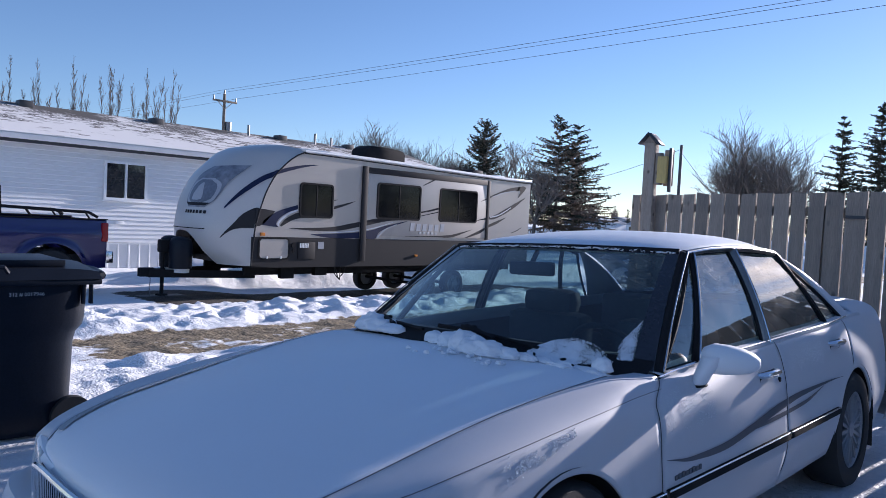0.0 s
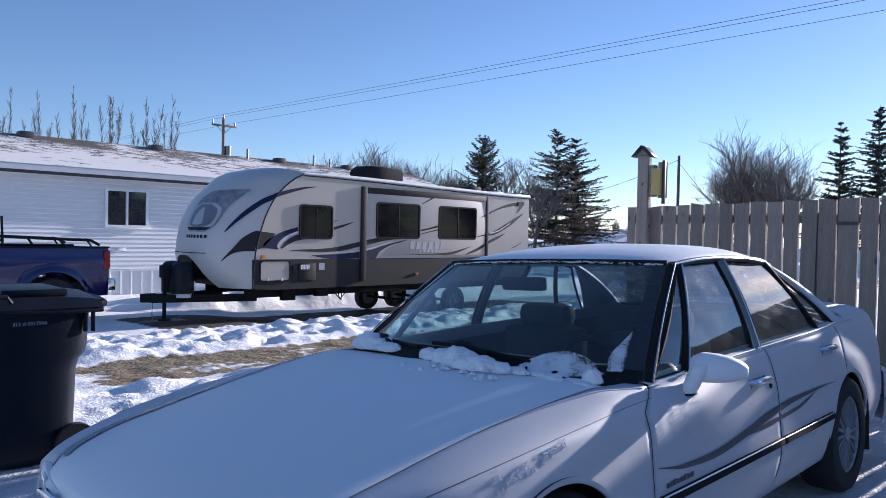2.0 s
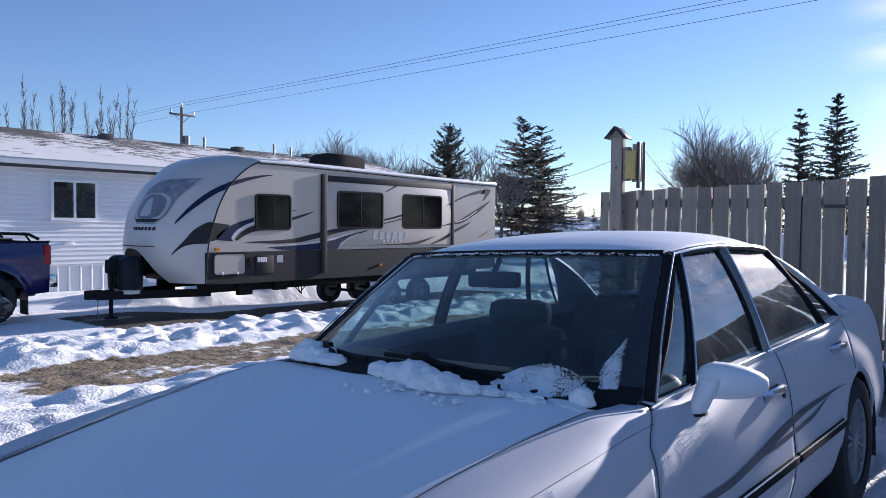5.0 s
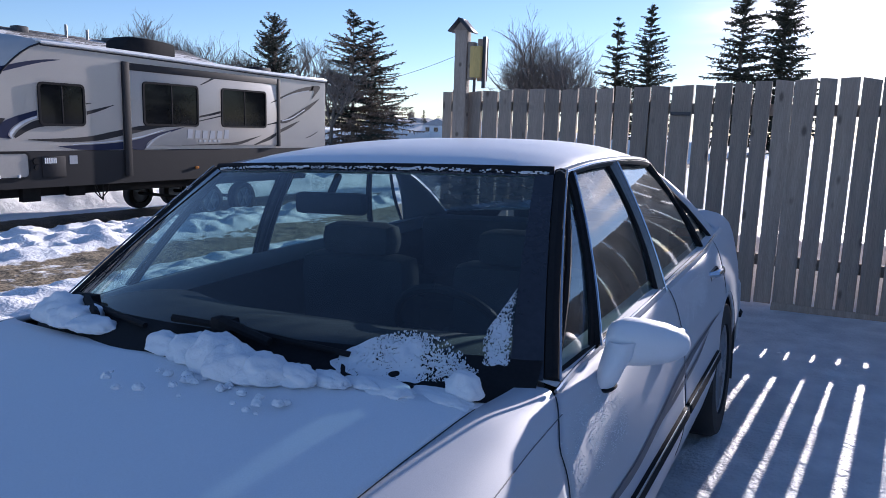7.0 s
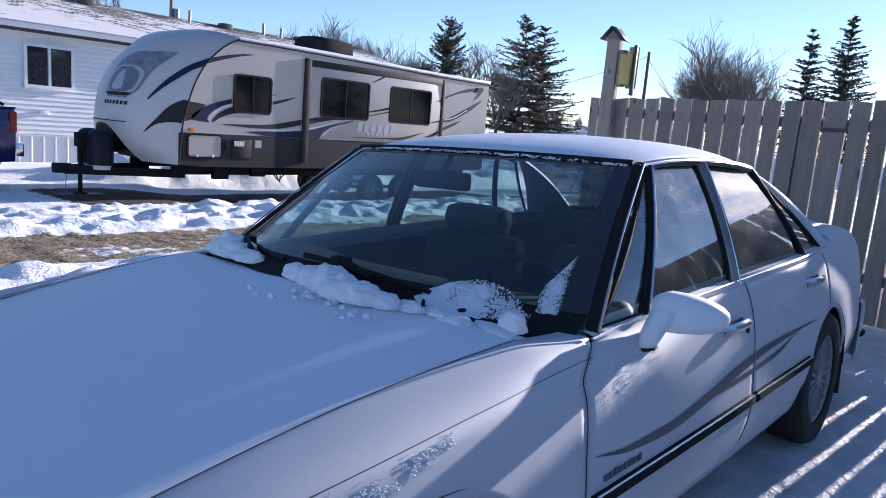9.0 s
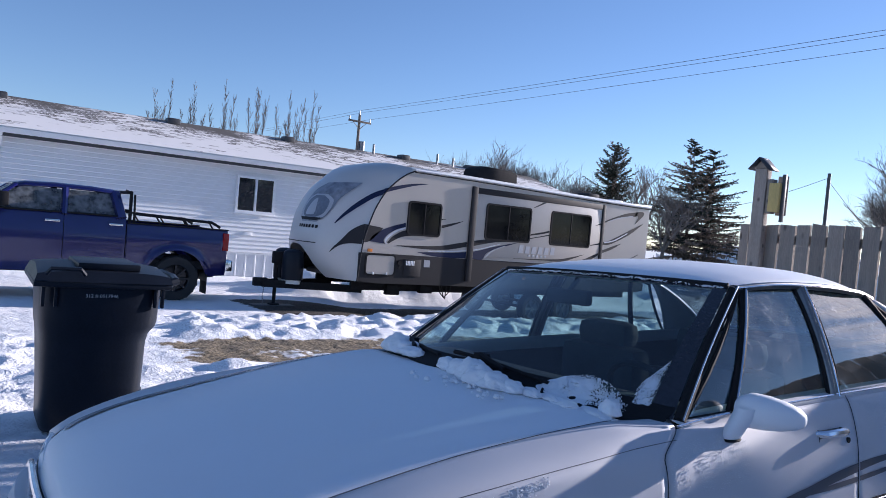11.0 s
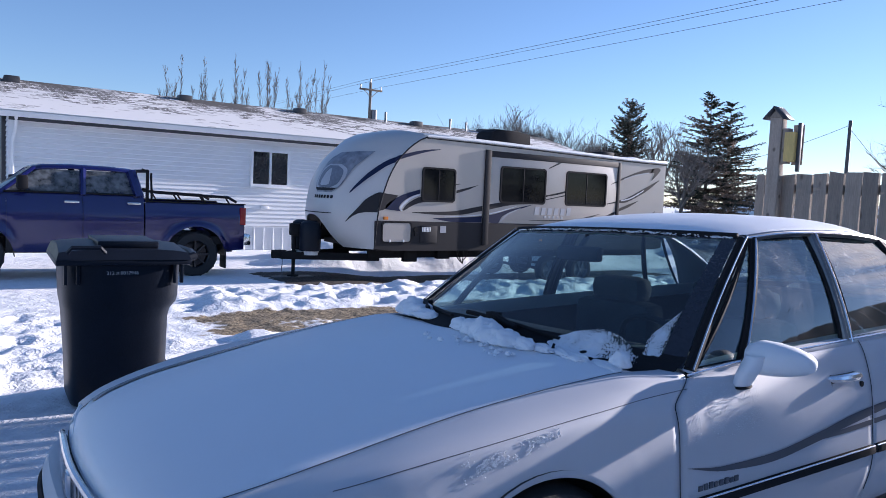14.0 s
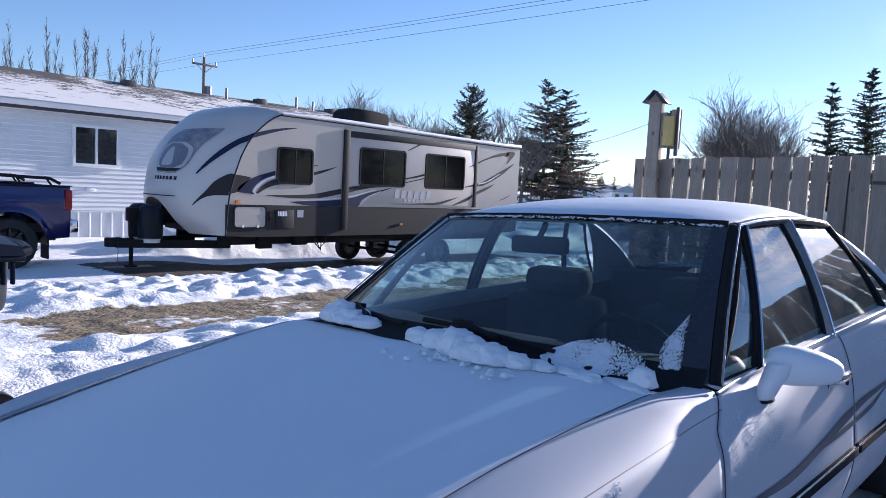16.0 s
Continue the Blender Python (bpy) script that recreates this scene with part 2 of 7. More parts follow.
M["spruce"] = surface("spruce_needles", (0.052, 0.054, 0.036), 0.8, 0, 0.5, 1.5, 12, 0)
M["spruce_brown"] = surface("dry_needles", (0.23, 0.165, 0.12), 0.85, 0, 0.4, 1.5, 12, 0)
M["pole_wood"] = surface("pole_wood", (0.17, 0.14, 0.115), 0.85, 0, 0.3, 3, 30, 0.4, stretch=(4, 4, 0.4))
M["wire"] = surface("wire", (0.03, 0.03, 0.035), 0.5, 0, 0.1, 3, 30, 0)
M["roof_far"] = surface("far_roof", (0.32, 0.34, 0.37), 0.8, 0, 0.2, 0.5, 4, 0.1)
M["steel"] = surface("dull_steel", (0.22, 0.22, 0.23), 0.45, 0.8, 0.2, 8, 90, 0.1)

# ---- mesh helpers ----


def box(bm, x0, x1, y0, y1, z0, z1, bevel=0.0, m=None):
    """A box between two corners, its edges rounded by bevel."""
    r = bmesh.ops.create_cube(bm, size=1.0)
    vs = r["verts"]
    for v in vs:
        v.co = Vector(((x0 + x1) / 2 + v.co.x * (x1 - x0), (y0 + y1) / 2 + v.co.y * (y1 - y0), (z0 + z1) / 2 + v.co.z * (z1 - z0)))
    if bevel:
        es = list({e for v in vs for e in v.link_edges})
        out = bmesh.ops.bevel(bm, geom=es, offset=bevel, segments=2, affect="EDGES", profile=0.6)
        vs = list({v for v in out["verts"]} | {v for v in vs if v.is_valid})
    if m is not None:
        bmesh.ops.transform(bm, matrix=m, verts=vs)
    return vs


def cyl(bm, a, b, r, r2=None, seg=14, caps=True):
    """A cylinder or cone from a to b."""
    a, b = Vector(a), Vector(b)
    d = b - a
    m = Matrix.Translation((a + b) / 2) @ d.to_track_quat("Z", "Y").to_matrix().to_4x4()
    return bmesh.ops.create_cone(bm, cap_ends=caps, segments=seg, radius1=r, radius2=r if r2 is None else r2, depth=d.length, matrix=m)["verts"]


def tube(bm, pts, r, seg=6):
    """A bent tube along pts; r is one radius or one for each point."""
    pts = [Vector(p) for p in pts]
    rs = r if hasattr(r, "__len__") else [r] * len(pts)
    rings = []
    for i, p in enumerate(pts):
        d = (pts[min(i + 1, len(pts) - 1)] - pts[max(i - 1, 0)]).normalized()
        u = d.orthogonal().normalized() if i == 0 else (u - d * u.dot(d)).normalized()
        w = d.cross(u)
        rings.append([bm.verts.new(p + rs[i] * (math.cos(k * math.tau / seg) * u + math.sin(k * math.tau / seg) * w)) for k in range(seg)])
    for a, b in zip(rings, rings[1:]):
        for k in range(seg):
            bm.faces.new((a[k], a[(k + 1) % seg], b[(k + 1) % seg], b[k]))
    bm.faces.new(rings[0][::-1])
    bm.faces.new(rings[-1])


def sheet(bm, rows):
    """A surface over a grid of points."""
    vs = [[bm.verts.new(p) for p in row] for row in rows]
    for a, b in zip(vs, vs[1:]):
        for k in range(len(a) - 1):
            try:
                bm.faces.new((a[k], a[k + 1], b[k + 1], b[k]))
            except ValueError:
                pass
    return vs


def slab(bm, outline, axis, a, b):
    """A plate: a flat outline, given in the two other axes, from a to b along the axis."""
    place = {"x": lambda u, v, w: (w, u, v), "y": lambda u, v, w: (u, w, v), "z": lambda u, v, w: (u, v, w)}[axis]
    lo, hi = ([bm.verts.new(place(u, v, w)) for u, v in outline] for w in (a, b))
    f1, f2 = bm.faces.new(lo), bm.faces.new(hi[::-1])
    k = len(lo)
    for i in range(k):
        bm.faces.new((lo[i], hi[i], hi[(i + 1) % k], lo[(i + 1) % k]))
    bmesh.ops.recalc_face_normals(bm, faces=bm.faces[:])


def smooth_shade(mesh, angle=35):
    mesh.polygons.foreach_set("use_smooth", [True] * len(mesh.polygons))
    mesh.set_sharp_from_angle(angle=radians(angle))


def part(name, bm, material, parent=None, label="", smooth=True, thick=0.0, angle=35, face=None):
    """Links a bmesh as one mesh object under a thing or a part; face: the way that its outside looks."""
    if face is not None:
        bm.normal_update()
        total = Vector((0, 0, 0))
        for f in bm.faces:
            total += f.normal * f.calc_area()
        if total.dot(Vector(face)) < 0:
            bmesh.ops.reverse_faces(bm, faces=bm.faces[:])
    mesh = bpy.data.meshes.new(name)
    bm.to_mesh(mesh)
    bm.free()
    mesh.materials.append(M[material] if isinstance(material, str) else material)
    if smooth:
        smooth_shade(mesh, angle)
    ob = new(name, mesh)
    if parent is not None:
        ob.parent = parent
    if label:
        ob["label"] = label
    if thick:
        mod = ob.modifiers.new("thickness", "SOLIDIFY")
        mod.thickness, mod.offset = thick, -1
    return ob


def thing(name, label, category, m=None, group="", kind=""):
    ob = new(name)
    if m is not None:
        ob.matrix_world = m
    return tagged(ob, label, category, group, kind)


def boxpart(name, dims, material, parent, bevel=0.004, label=""):
    bm = bmesh.new()
    box(bm, *dims, bevel=bevel)
    return part(name, bm, material, parent, label)


def curve_at(table, x):
    """Smooth reading of a table of (x, value) rows (monotone cubic)."""
    xs, ys = [r[0] for r in table], [r[1] for r in table]
    if x <= xs[0]:
        return ys[0]
    if x >= xs[-1]:
        return ys[-1]
    i = max(k for k in range(len(xs) - 1) if xs[k] <= x)
    h = [xs[k + 1] - xs[k] for k in range(len(xs) - 1)]
    s = [(ys[k + 1] - ys[k]) / h[k] for k in range(len(h))]

    def slope(k):
        if k == 0:
            return s[0]
        if k == len(xs) - 1:
            return s[-1]
        return 0 if s[k - 1] * s[k] <= 0 else 2 * s[k - 1] * s[k] / (s[k - 1] + s[k])
    t = (x - xs[i]) / h[i]
    return (ys[i] * (1 + 2 * t) * (1 - t) ** 2 + slope(i) * h[i] * t * (1 - t) ** 2 + ys[i + 1] * t * t * (3 - 2 * t) - slope(i + 1) * h[i] * t * t * (1 - t))


def spline(keys, n):
    """n points along a Catmull-Rom line through keys."""
    keys = [Vector(k) for k in keys]
    k = [2 * keys[0] - keys[1]] + keys + [2 * keys[-1] - keys[-2]]
    out = []
    for i in range(n):
        u = i / (n - 1) * (len(keys) - 1)
        s = min(int(u), len(keys) - 2)
        t = u - s
        a, b, c, d = k[s:s + 4]
        out.append(0.5 * (2 * b + (c - a) * t + (2 * a - 5 * b + 4 * c - d) * t * t + (3 * b - a - 3 * c + d) * t ** 3))
    return out


def n3(x, y, z=0.0):
    return noise.noise(Vector((x, y, z)))

# ---- ground ----


def slope_at(y):
    return -0.028 * min(max(y, -6.0), 19.0)


def ramp01(v, a, b):
    t = min(max((v - a) / (b - a), 0.0), 1.0)
    return t * t * (3 - 2 * t)


def bank(x, y):
    """How far a place belongs to the trampled snow bank in front of the trailer."""
    return ramp01(y, 6.5, 7.1) * (1 - ramp01(y, 8.5 - 0.06 * x, 9.2 - 0.06 * x)) * ramp01(x, -1.2, 0.6)


def gravel(x, y):
    """How far a place belongs to the bare strip of gravel and dead grass."""
    edge = 0.25 * n3(x * 0.9, y * 0.9, 4.0)
    return ramp01(y + edge, 4.95, 5.25) * (1 - ramp01(y + edge, 6.45, 6.85)) * ramp01(x + edge, -1.0, -0.3)


def ground_z(x, y):
    z = slope_at(y)
    near = max(0.0, 1 - math.hypot(x - 2, y - 6) / 40)
    rough_ = 0.012 * n3(x * 1.3, y * 1.3) + 0.006 * n3(x * 5, y * 5, 2)
    b = bank(x, y)
    lumps = abs(n3(x * 1.2, y * 1.9, 7)) * 0.12 + 0.05 * n3(x * 3.2, y * 3.8, 9) - 0.20 * max(0.0, n3(x * 2.2 + 0.5 * n3(x * 5, y * 5, 2), y * 2.9, 11) - 0.02) + 0.042 * n3(x * 5.5, y * 6, 14) + 0.024 * n3(x * 9, y * 10, 3) - 0.05 * max(0.0, n3(x * 4.1, y * 5.2, 21) - 0.12)
    tread = sum(math.exp(-((y - 3.55 - dy - 0.10 * (x + 3)) / 0.13) ** 2) for dy in (0.0, 0.62, 1.75)) * ramp01(-x, 1.2, 2.0)
    z -= tread * (0.020 + 0.012 * math.sin(x * 52 + 3 * math.sin(y * 40)) * (0.5 + n3(x * 3, y * 3, 4)) + 0.02 * n3(x * 6, y * 9, 15))
    left = ramp01(-x, 1.0, 2.2) * ramp01(y, 3.2, 4.0) * (1 - ramp01(y, 7.0, 8.0))
    strip = ramp01(y, 3.4, 4.0) * (1 - ramp01(y, 4.7, 5.2)) * ramp01(x, -2.2, -1.0)
    heap = ramp01(y, 12.4, 13.6) * (1 - ramp01(y, 15, 17)) * ramp01(x, 3, 5)
    z += near * rough_ + b * (0.10 + lumps)
    # unseen drift behind the fence, added to block the sun from its lower gaps
    z += 0.50 * ramp01(x, 4.45, 5.2) * (1 - 0.5 * ramp01(x, 5.6, 7.5)) * (1 - ramp01(x, 9, 12)) * (1 - ramp01(y, 1.6, 2.3)) * ramp01(y, -9.5, -8.8)
    z -= 0.17 * ramp01(y, 8.9, 10.0) * (1 - ramp01(y, 13.0, 15.0)) * ramp01(x, 3.4, 5.5)
    z += left * (0.02 + 0.06 * n3(x * 3.1, y * 3.1, 5) + 0.06 * n3(x * 7, y * 7, 6))
    z += strip * (0.05 + 0.12 * abs(n3(x * 2.3, y * 2.3, 8)) + 0.03 * n3(x * 7, y * 7, 6))
    z += heap * (0.35 + 0.4 * n3(x * 0.8, y * 0.8, 12) + 0.1 * n3(x * 3, y * 3, 12))
    z += gravel(x, y) * (0.015 * n3(x * 14, y * 14, 1) + 0.02 * n3(x * 4, y * 4, 1))
    return z


def ground_material():
    m, nt, n, l, bsdf = nodes_of("ground_snow_and_gravel")
    coord = n.new("ShaderNodeTexCoord")
    mask = n.new("ShaderNodeAttribute")
    mask.attribute_name = "bare"
    ice = n.new("ShaderNodeAttribute")
    ice.attribute_name = "ice"

    def tex(scale, detail=5):
        t = n.new("ShaderNodeTexNoise")
        t.inputs["Scale"].default_value, t.inputs["Detail"].default_value = scale, detail
        l.new(coord.outputs["Object"], t.inputs["Vector"])
        return t

    def ramp(src, a, b, c0, c1):
        r = n.new("ShaderNodeValToRGB")
        r.color_ramp.elements[0].position, r.color_ramp.elements[1].position = a, b
        r.color_ramp.elements[0].color, r.color_ramp.elements[1].color = (*c0, 1), (*c1, 1)
        l.new(src, r.inputs["Fac"])
        return r
    big, mid, fine, stones = tex(0.8), tex(5), tex(40), tex(28, 8)
    snow = ramp(big.outputs["Fac"], 0.3, 0.7, (0.85, 0.86, 0.87), (0.93, 0.935, 0.94))
    packed = ramp(mid.outputs["Fac"], 0.35, 0.7, (0.50, 0.52, 0.56), (0.74, 0.76, 0.79))
    soil = ramp(stones.outputs["Fac"], 0.36, 0.66, (0.06, 0.047, 0.032), (0.36, 0.28, 0.17))

    def mix(fac, a, b):
        x = n.new("ShaderNodeMixRGB")
        l.new(fac, x.inputs["Fac"])
        l.new(a, x.inputs["Color1"])
        l.new(b, x.inputs["Color2"])
        return x.outputs["Color"]
    first = mix(ice.outputs["Fac"], snow.outputs["Color"], packed.outputs["Color"])
    add = n.new("ShaderNodeMath")
    add.operation = "ADD"
    l.new(mask.outputs["Fac"], add.inputs[0])
    shift = n.new("ShaderNodeMapRange")
    shift.inputs["To Min"].default_value, shift.inputs["To Max"].default_value = -0.55, 0.55
    l.new(tex(6, 8).outputs["Fac"], shift.inputs["Value"])
    l.new(shift.outputs["Result"], add.inputs[1])
    bare = ramp(add.outputs[0], 0.42, 0.58, (0, 0, 0), (1, 1, 1))
    # darker soil round the trailer: damp earth, with the trailer's shade painted in
    wet = n.new("ShaderNodeAttribute")
    wet.attribute_name = "wet"
    damp_shaded = ramp(stones.outputs["Fac"], 0.36, 0.66, (0.018, 0.015, 0.013), (0.085, 0.068, 0.052))
    earth = mix(wet.outputs["Fac"], soil.outputs["Color"], damp_shaded.outputs["Color"])
    l.new(mix(bare.outputs["Color"], first, earth), bsdf.inputs["Base Color"])
    gloss = n.new("ShaderNodeMapRange")
    gloss.inputs["To Min"].default_value, gloss.inputs["To Max"].default_value = 0.85, 0.45
    l.new(ice.outputs["Fac"], gloss.inputs["Value"])
    l.new(gloss.outputs["Result"], bsdf.inputs["Roughness"])
    b = n.new("ShaderNodeBump")
    b.inputs["Strength"].default_value, b.inputs["Distance"].default_value = 0.32, 0.03
    l.new(fine.outputs["Fac"], b.inputs["Height"])
    b2 = n.new("ShaderNodeBump")
    b2.inputs["Strength"].default_value, b2.inputs["Distance"].default_value = 0.5, 0.08
    l.new(mid.outputs["Fac"], b2.inputs["Height"])
    l.new(b.outputs["Normal"], b2.inputs["Normal"])
    l.new(b2.outputs["Normal"], bsdf.inputs["Normal"])
    return m


def axis_steps(spans):
    out = []
    for a, b, step in spans:
        out += list(np.arange(a, b, step))
    return out + [spans[-1][1]]


def build_ground():
    xs = axis_steps([(-3000, -400, 500), (-400, -60, 40), (-60, -12, 6), (-12, -4, 0.4), (-4, 12, 0.07), (12, 30, 0.6), (30, 80, 5), (80, 400, 40), (400, 3000, 500)])
    ys = axis_steps([(-3000, -400, 500), (-400, -60, 40), (-60, -10, 5), (-10, -2, 0.5), (-2, 3, 0.1), (3, 10, 0.06), (10, 18, 0.2), (18, 60, 3), (60, 400, 40), (400, 3000, 500)])
    xs, ys = [float(v) for v in xs], [float(v) for v in ys]
    verts = [(x, y, ground_z(x, y)) for x in xs for y in ys]
    k = len(ys)
    faces = [(i * k + j, (i + 1) * k + j, (i + 1) * k + j + 1, i * k + j + 1) for i in range(len(xs) - 1) for j in range(k - 1)]
    mesh = bpy.data.meshes.new("ground")
    mesh.from_pydata(verts, [], faces)
    bare = mesh.attributes.new("bare", "FLOAT", "POINT")
    ice = mesh.attributes.new("ice", "FLOAT", "POINT")
    # wet marks damp earth that also carries the trailer's painted shade
    wet = mesh.attributes.new("wet", "FLOAT", "POINT")
    wet.data.foreach_set("value", [1.0 if y > 7.9 else 0.0 for x, y, _ in verts])
    bare.data.foreach_set("value", [gravel(x, y) * (0.75 + 0.5 * n3(x, y, 3)) + 1.15 * ramp01(y - max(8.35, 9.2 - 0.14 * (x - 2.2)), -0.25, 0.2) * (1 - ramp01(y, 11.8, 12.4)) * ramp01(x, 1.9, 2.6) * (1 - ramp01(x, 13, 14)) for x, y, _ in verts])
    ice.data.foreach_set("value", [(1 - ramp01(y, 3.0, 3.6)) * 0.8 * (1 - ramp01(abs(x), 9, 12)) for x, y, _ in verts])
    mesh.materials.append(ground_material())
    mesh.polygons.foreach_set("use_smooth", [True] * len(mesh.polygons))
    return tagged(new("ground", mesh), "snow-covered ground with a bare gravel strip", "ground", kind="structure")


build_ground()

# ---- the parked sedan ----
TOP = [(-2.42, 0.590), (-2.38, 0.615), (-2.30, 0.665), (-2.2, 0.708), (-1.9, 0.792), (-1.6, 0.846), (-1.4, 0.872), (-1.1, 0.904), (-0.8, 0.925), (1.7, 1.005), (2.2, 1.015), (2.45, 0.99), (2.56, 0.93)]
SEAM = [(-2.42, 0.38), (-2.35, 0.49), (-2.30, 0.570), (-2.2, 0.645), (-2.0, 0.692), (-1.8, 0.704), (-1.5, 0.722), (-1.2, 0.750), (-0.95, 0.775), (-0.7, 0.79), (1.7, 0.70), (2.56, 0.62)]
SEAM_Z = [(-2.42, 0.565), (-2.35, 0.590), (-2.30, 0.618), (-2.2, 0.655), (-2.0, 0.705), (-1.85, 0.735), (-1.65, 0.774), (-1.4, 0.815), (-1.1, 0.852), (-0.95, 0.864), (-0.8, 0.860), (-0.65, 0.862), (-0.4, 0.885), (1.7, 0.977), (2.2, 0.987), (2.45, 0.962), (2.56, 0.902)]
SHOULDER_Y = [(-2.40, 0.55), (-2.3, 0.715), (-2.2, 0.785), (-2.0, 0.838), (-1.8, 0.866), (-1.5, 0.886), (-1.2, 0.893), (-0.95, 0.880), (-0.75, 0.866), (-0.6, 0.860), (-0.4, 0.868), (0.0, 0.880), (0.9, 0.882), (1.5, 0.86), (2.2, 0.82), (2.56, 0.71)]
SHOULDER_Z = [(-2.40, 0.555), (-2.3, 0.598), (-2.2, 0.640), (-2.0, 0.696), (-1.8, 0.738), (-1.5, 0.775), (-1.2, 0.802), (-0.95, 0.826), (-0.75, 0.842), (-0.6, 0.853), (-0.4, 0.868), (0.2, 0.89), (1.0, 0.91), (1.6, 0.93), (2.2, 0.935), (2.56, 0.88)]
WIDTH = [(-2.42, 0.60), (-2.3, 0.765), (-2.2, 0.835), (-2.0, 0.893), (-1.8, 0.922), (-1.2, 0.948), (0.0, 0.953), (1.2, 0.948), (2.0, 0.92), (2.4, 0.85), (2.58, 0.74)]
AXLES, ARCH, HUB_Z = (-1.39, 1.40), 0.352, 0.303


def section(x):
    t, s, w, e = curve_at(TOP, x), curve_at(SEAM, x), curve_at(WIDTH, x), curve_at(SEAM_Z, x)
    sy, sz = curve_at(SHOULDER_Y, x), curve_at(SHOULDER_Z, x)
    return [Vector(p) for p in ((0, t, 0), (0.5 * s, t - 0.27 * (t - e), 0), (s, e, 0), (sy, sz, 0), (w - 0.016, min(sz - 0.07, 0.745), 0), (w, min(sz - 0.09, 0.575), 0), (w + 0.002, 0.41, 0), (w - 0.045, 0.235, 0))]


def skin(x, u, off=0.0, cache={}):
    """A point of the sedan's outer skin: x along the car, u from 0 at the crown to 7 at the sill."""
    key = round(x, 4)
    if key not in cache:
        k = section(x)
        cache[key] = [2 * k[0] - k[1]] + k + [2 * k[-1] - k[-2]]
    k = cache[key]
    s = min(int(u), 6)
    t = u - s
    a, b, c, d = k[s:s + 4]
    p = 0.5 * (2 * b + (c - a) * t + (2 * a - 5 * b + 4 * c - d) * t * t + (3 * b - a - 3 * c + d) * t ** 3)
    if off:
        g = (c - a) + t * 2 * (2 * a - 5 * b + 4 * c - d) + 3 * t * t * (3 * b - a - 3 * c + d)
        nrm = Vector((-g.y, g.x, 0)).normalized()
        p = p + nrm * off
    return Vector((x, p.x, p.y))


def u_at(x, z):
    """Where on the skin, below the crown seam, a height lies."""
    lo, hi = 2.0, 7.0
    for _ in range(26):
        mid = (lo + hi) / 2
        if skin(x, mid).z > z:
            lo = mid
        else:
            hi = mid
    return lo


def arch_z(x, grow=0.0):
    r = ARCH + grow
    return max((HUB_Z + math.sqrt(r * r - (x - c) ** 2) if abs(x - c) < r else -1.0) for c in AXLES)


def side_panel(bm, x0, x1, u0, side, n=None, rows=14, off=0.0, grow=0.0, top=None, lean=0.0):
    """A body panel between two stations, cut out over the wheels."""
    n = n or max(6, int((x1 - x0) / 0.035))
    grid = []
    for i in range(n + 1):
        x = x0 + (x1 - x0) * i / n
        az = arch_z(x, grow)
        end = 7.0 if az < 0.24 else u_at(x, az)
        start = u0 if top is None else top(x)
        col = []
        for j in range(rows + 1):
            u = start + (end - start) * j / rows
            away = ramp01(x, -1.05, -0.70) * (1 - ramp01(x, -0.70, -0.30))
            p = skin(x - away * (0.045 + 0.13 * ramp01(u, 2.9, 3.8)), u, off)
            col.append((p.x, side * p.y, p.z))
        grid.append(col)
    vs = sheet(bm, grid)
    if side < 0:
        bmesh.ops.reverse_faces(bm, faces=list({f for row in vs for v in row for f in v.link_faces}))
    return vs


def quad_pane(bm, b0, b1, t0, t1, side, bulge=0.022, nu=6, nv=6):
    grid = []
    for i in range(nu + 1):
        s = i / nu
        row = []
        for j in range(nv + 1):
            t = j / nv
            p = Vector(b0).lerp(Vector(b1), s).lerp(Vector(t0).lerp(Vector(t1), s), t)
            p.y += bulge * 4 * t * (1 - t)
            row.append((p.x, side * p.y, p.z))
        grid.append(row)
    return sheet(bm, grid)


def wind_point(s, t):
    """On the windshield: s from -1 to 1 across, t from 0 at the cowl to 1 at the roof."""
    base = Vector((-1.02 + 0.30 * s * s, 0.828 * s, 0.917 - 0.057 * s * s))
    top = Vector((-0.29 + 0.105 * s * s, 0.652 * s, 1.300 - 0.010 * s * s))
    p = base.lerp(top, t)
    p.x -= 0.03 * math.sin(math.pi * t) * (1 - 0.5 * s * s)
    return p


def rear_glass_point(s, t):
    top = Vector((1.06 - 0.05 * s * s, 0.625 * s, 1.362 - 0.088 * s * s))
    base = Vector((1.80 - 0.07 * s * s, 0.72 * s, 0.985 - 0.03 * s * s))
    p = top.lerp(base, t)
    p.z += 0.03 * math.sin(math.pi * t)
    return p


RAIL = [(-0.185, 0.652, 1.290), (0.05, 0.670, 1.312), (0.40, 0.680, 1.318), (0.75, 0.670, 1.302), (1.01, 0.625, 1.272)]


def roof_point(s, t):
    x = -0.29 + 1.35 * t
    edge = spline(RAIL, 41)[int(round(t * 40))]
    xe = edge.x
    zc = curve_at([(-0.29, 1.300), (-0.15, 1.338), (0.05, 1.370), (0.35, 1.394), (0.7, 1.392), (1.06, 1.362)], x)
    a = abs(s)
    xm = x + (xe - x) * s * s
    return Vector((xm, edge.y * s, zc + (edge.z - zc) * (0.45 * a ** 2 + 0.55 * a ** 5)))


def nose_x(y):
    """Plan of the sedan's front face."""
    return -2.385 + 0.10 * (abs(y) / 0.75) ** 2.5


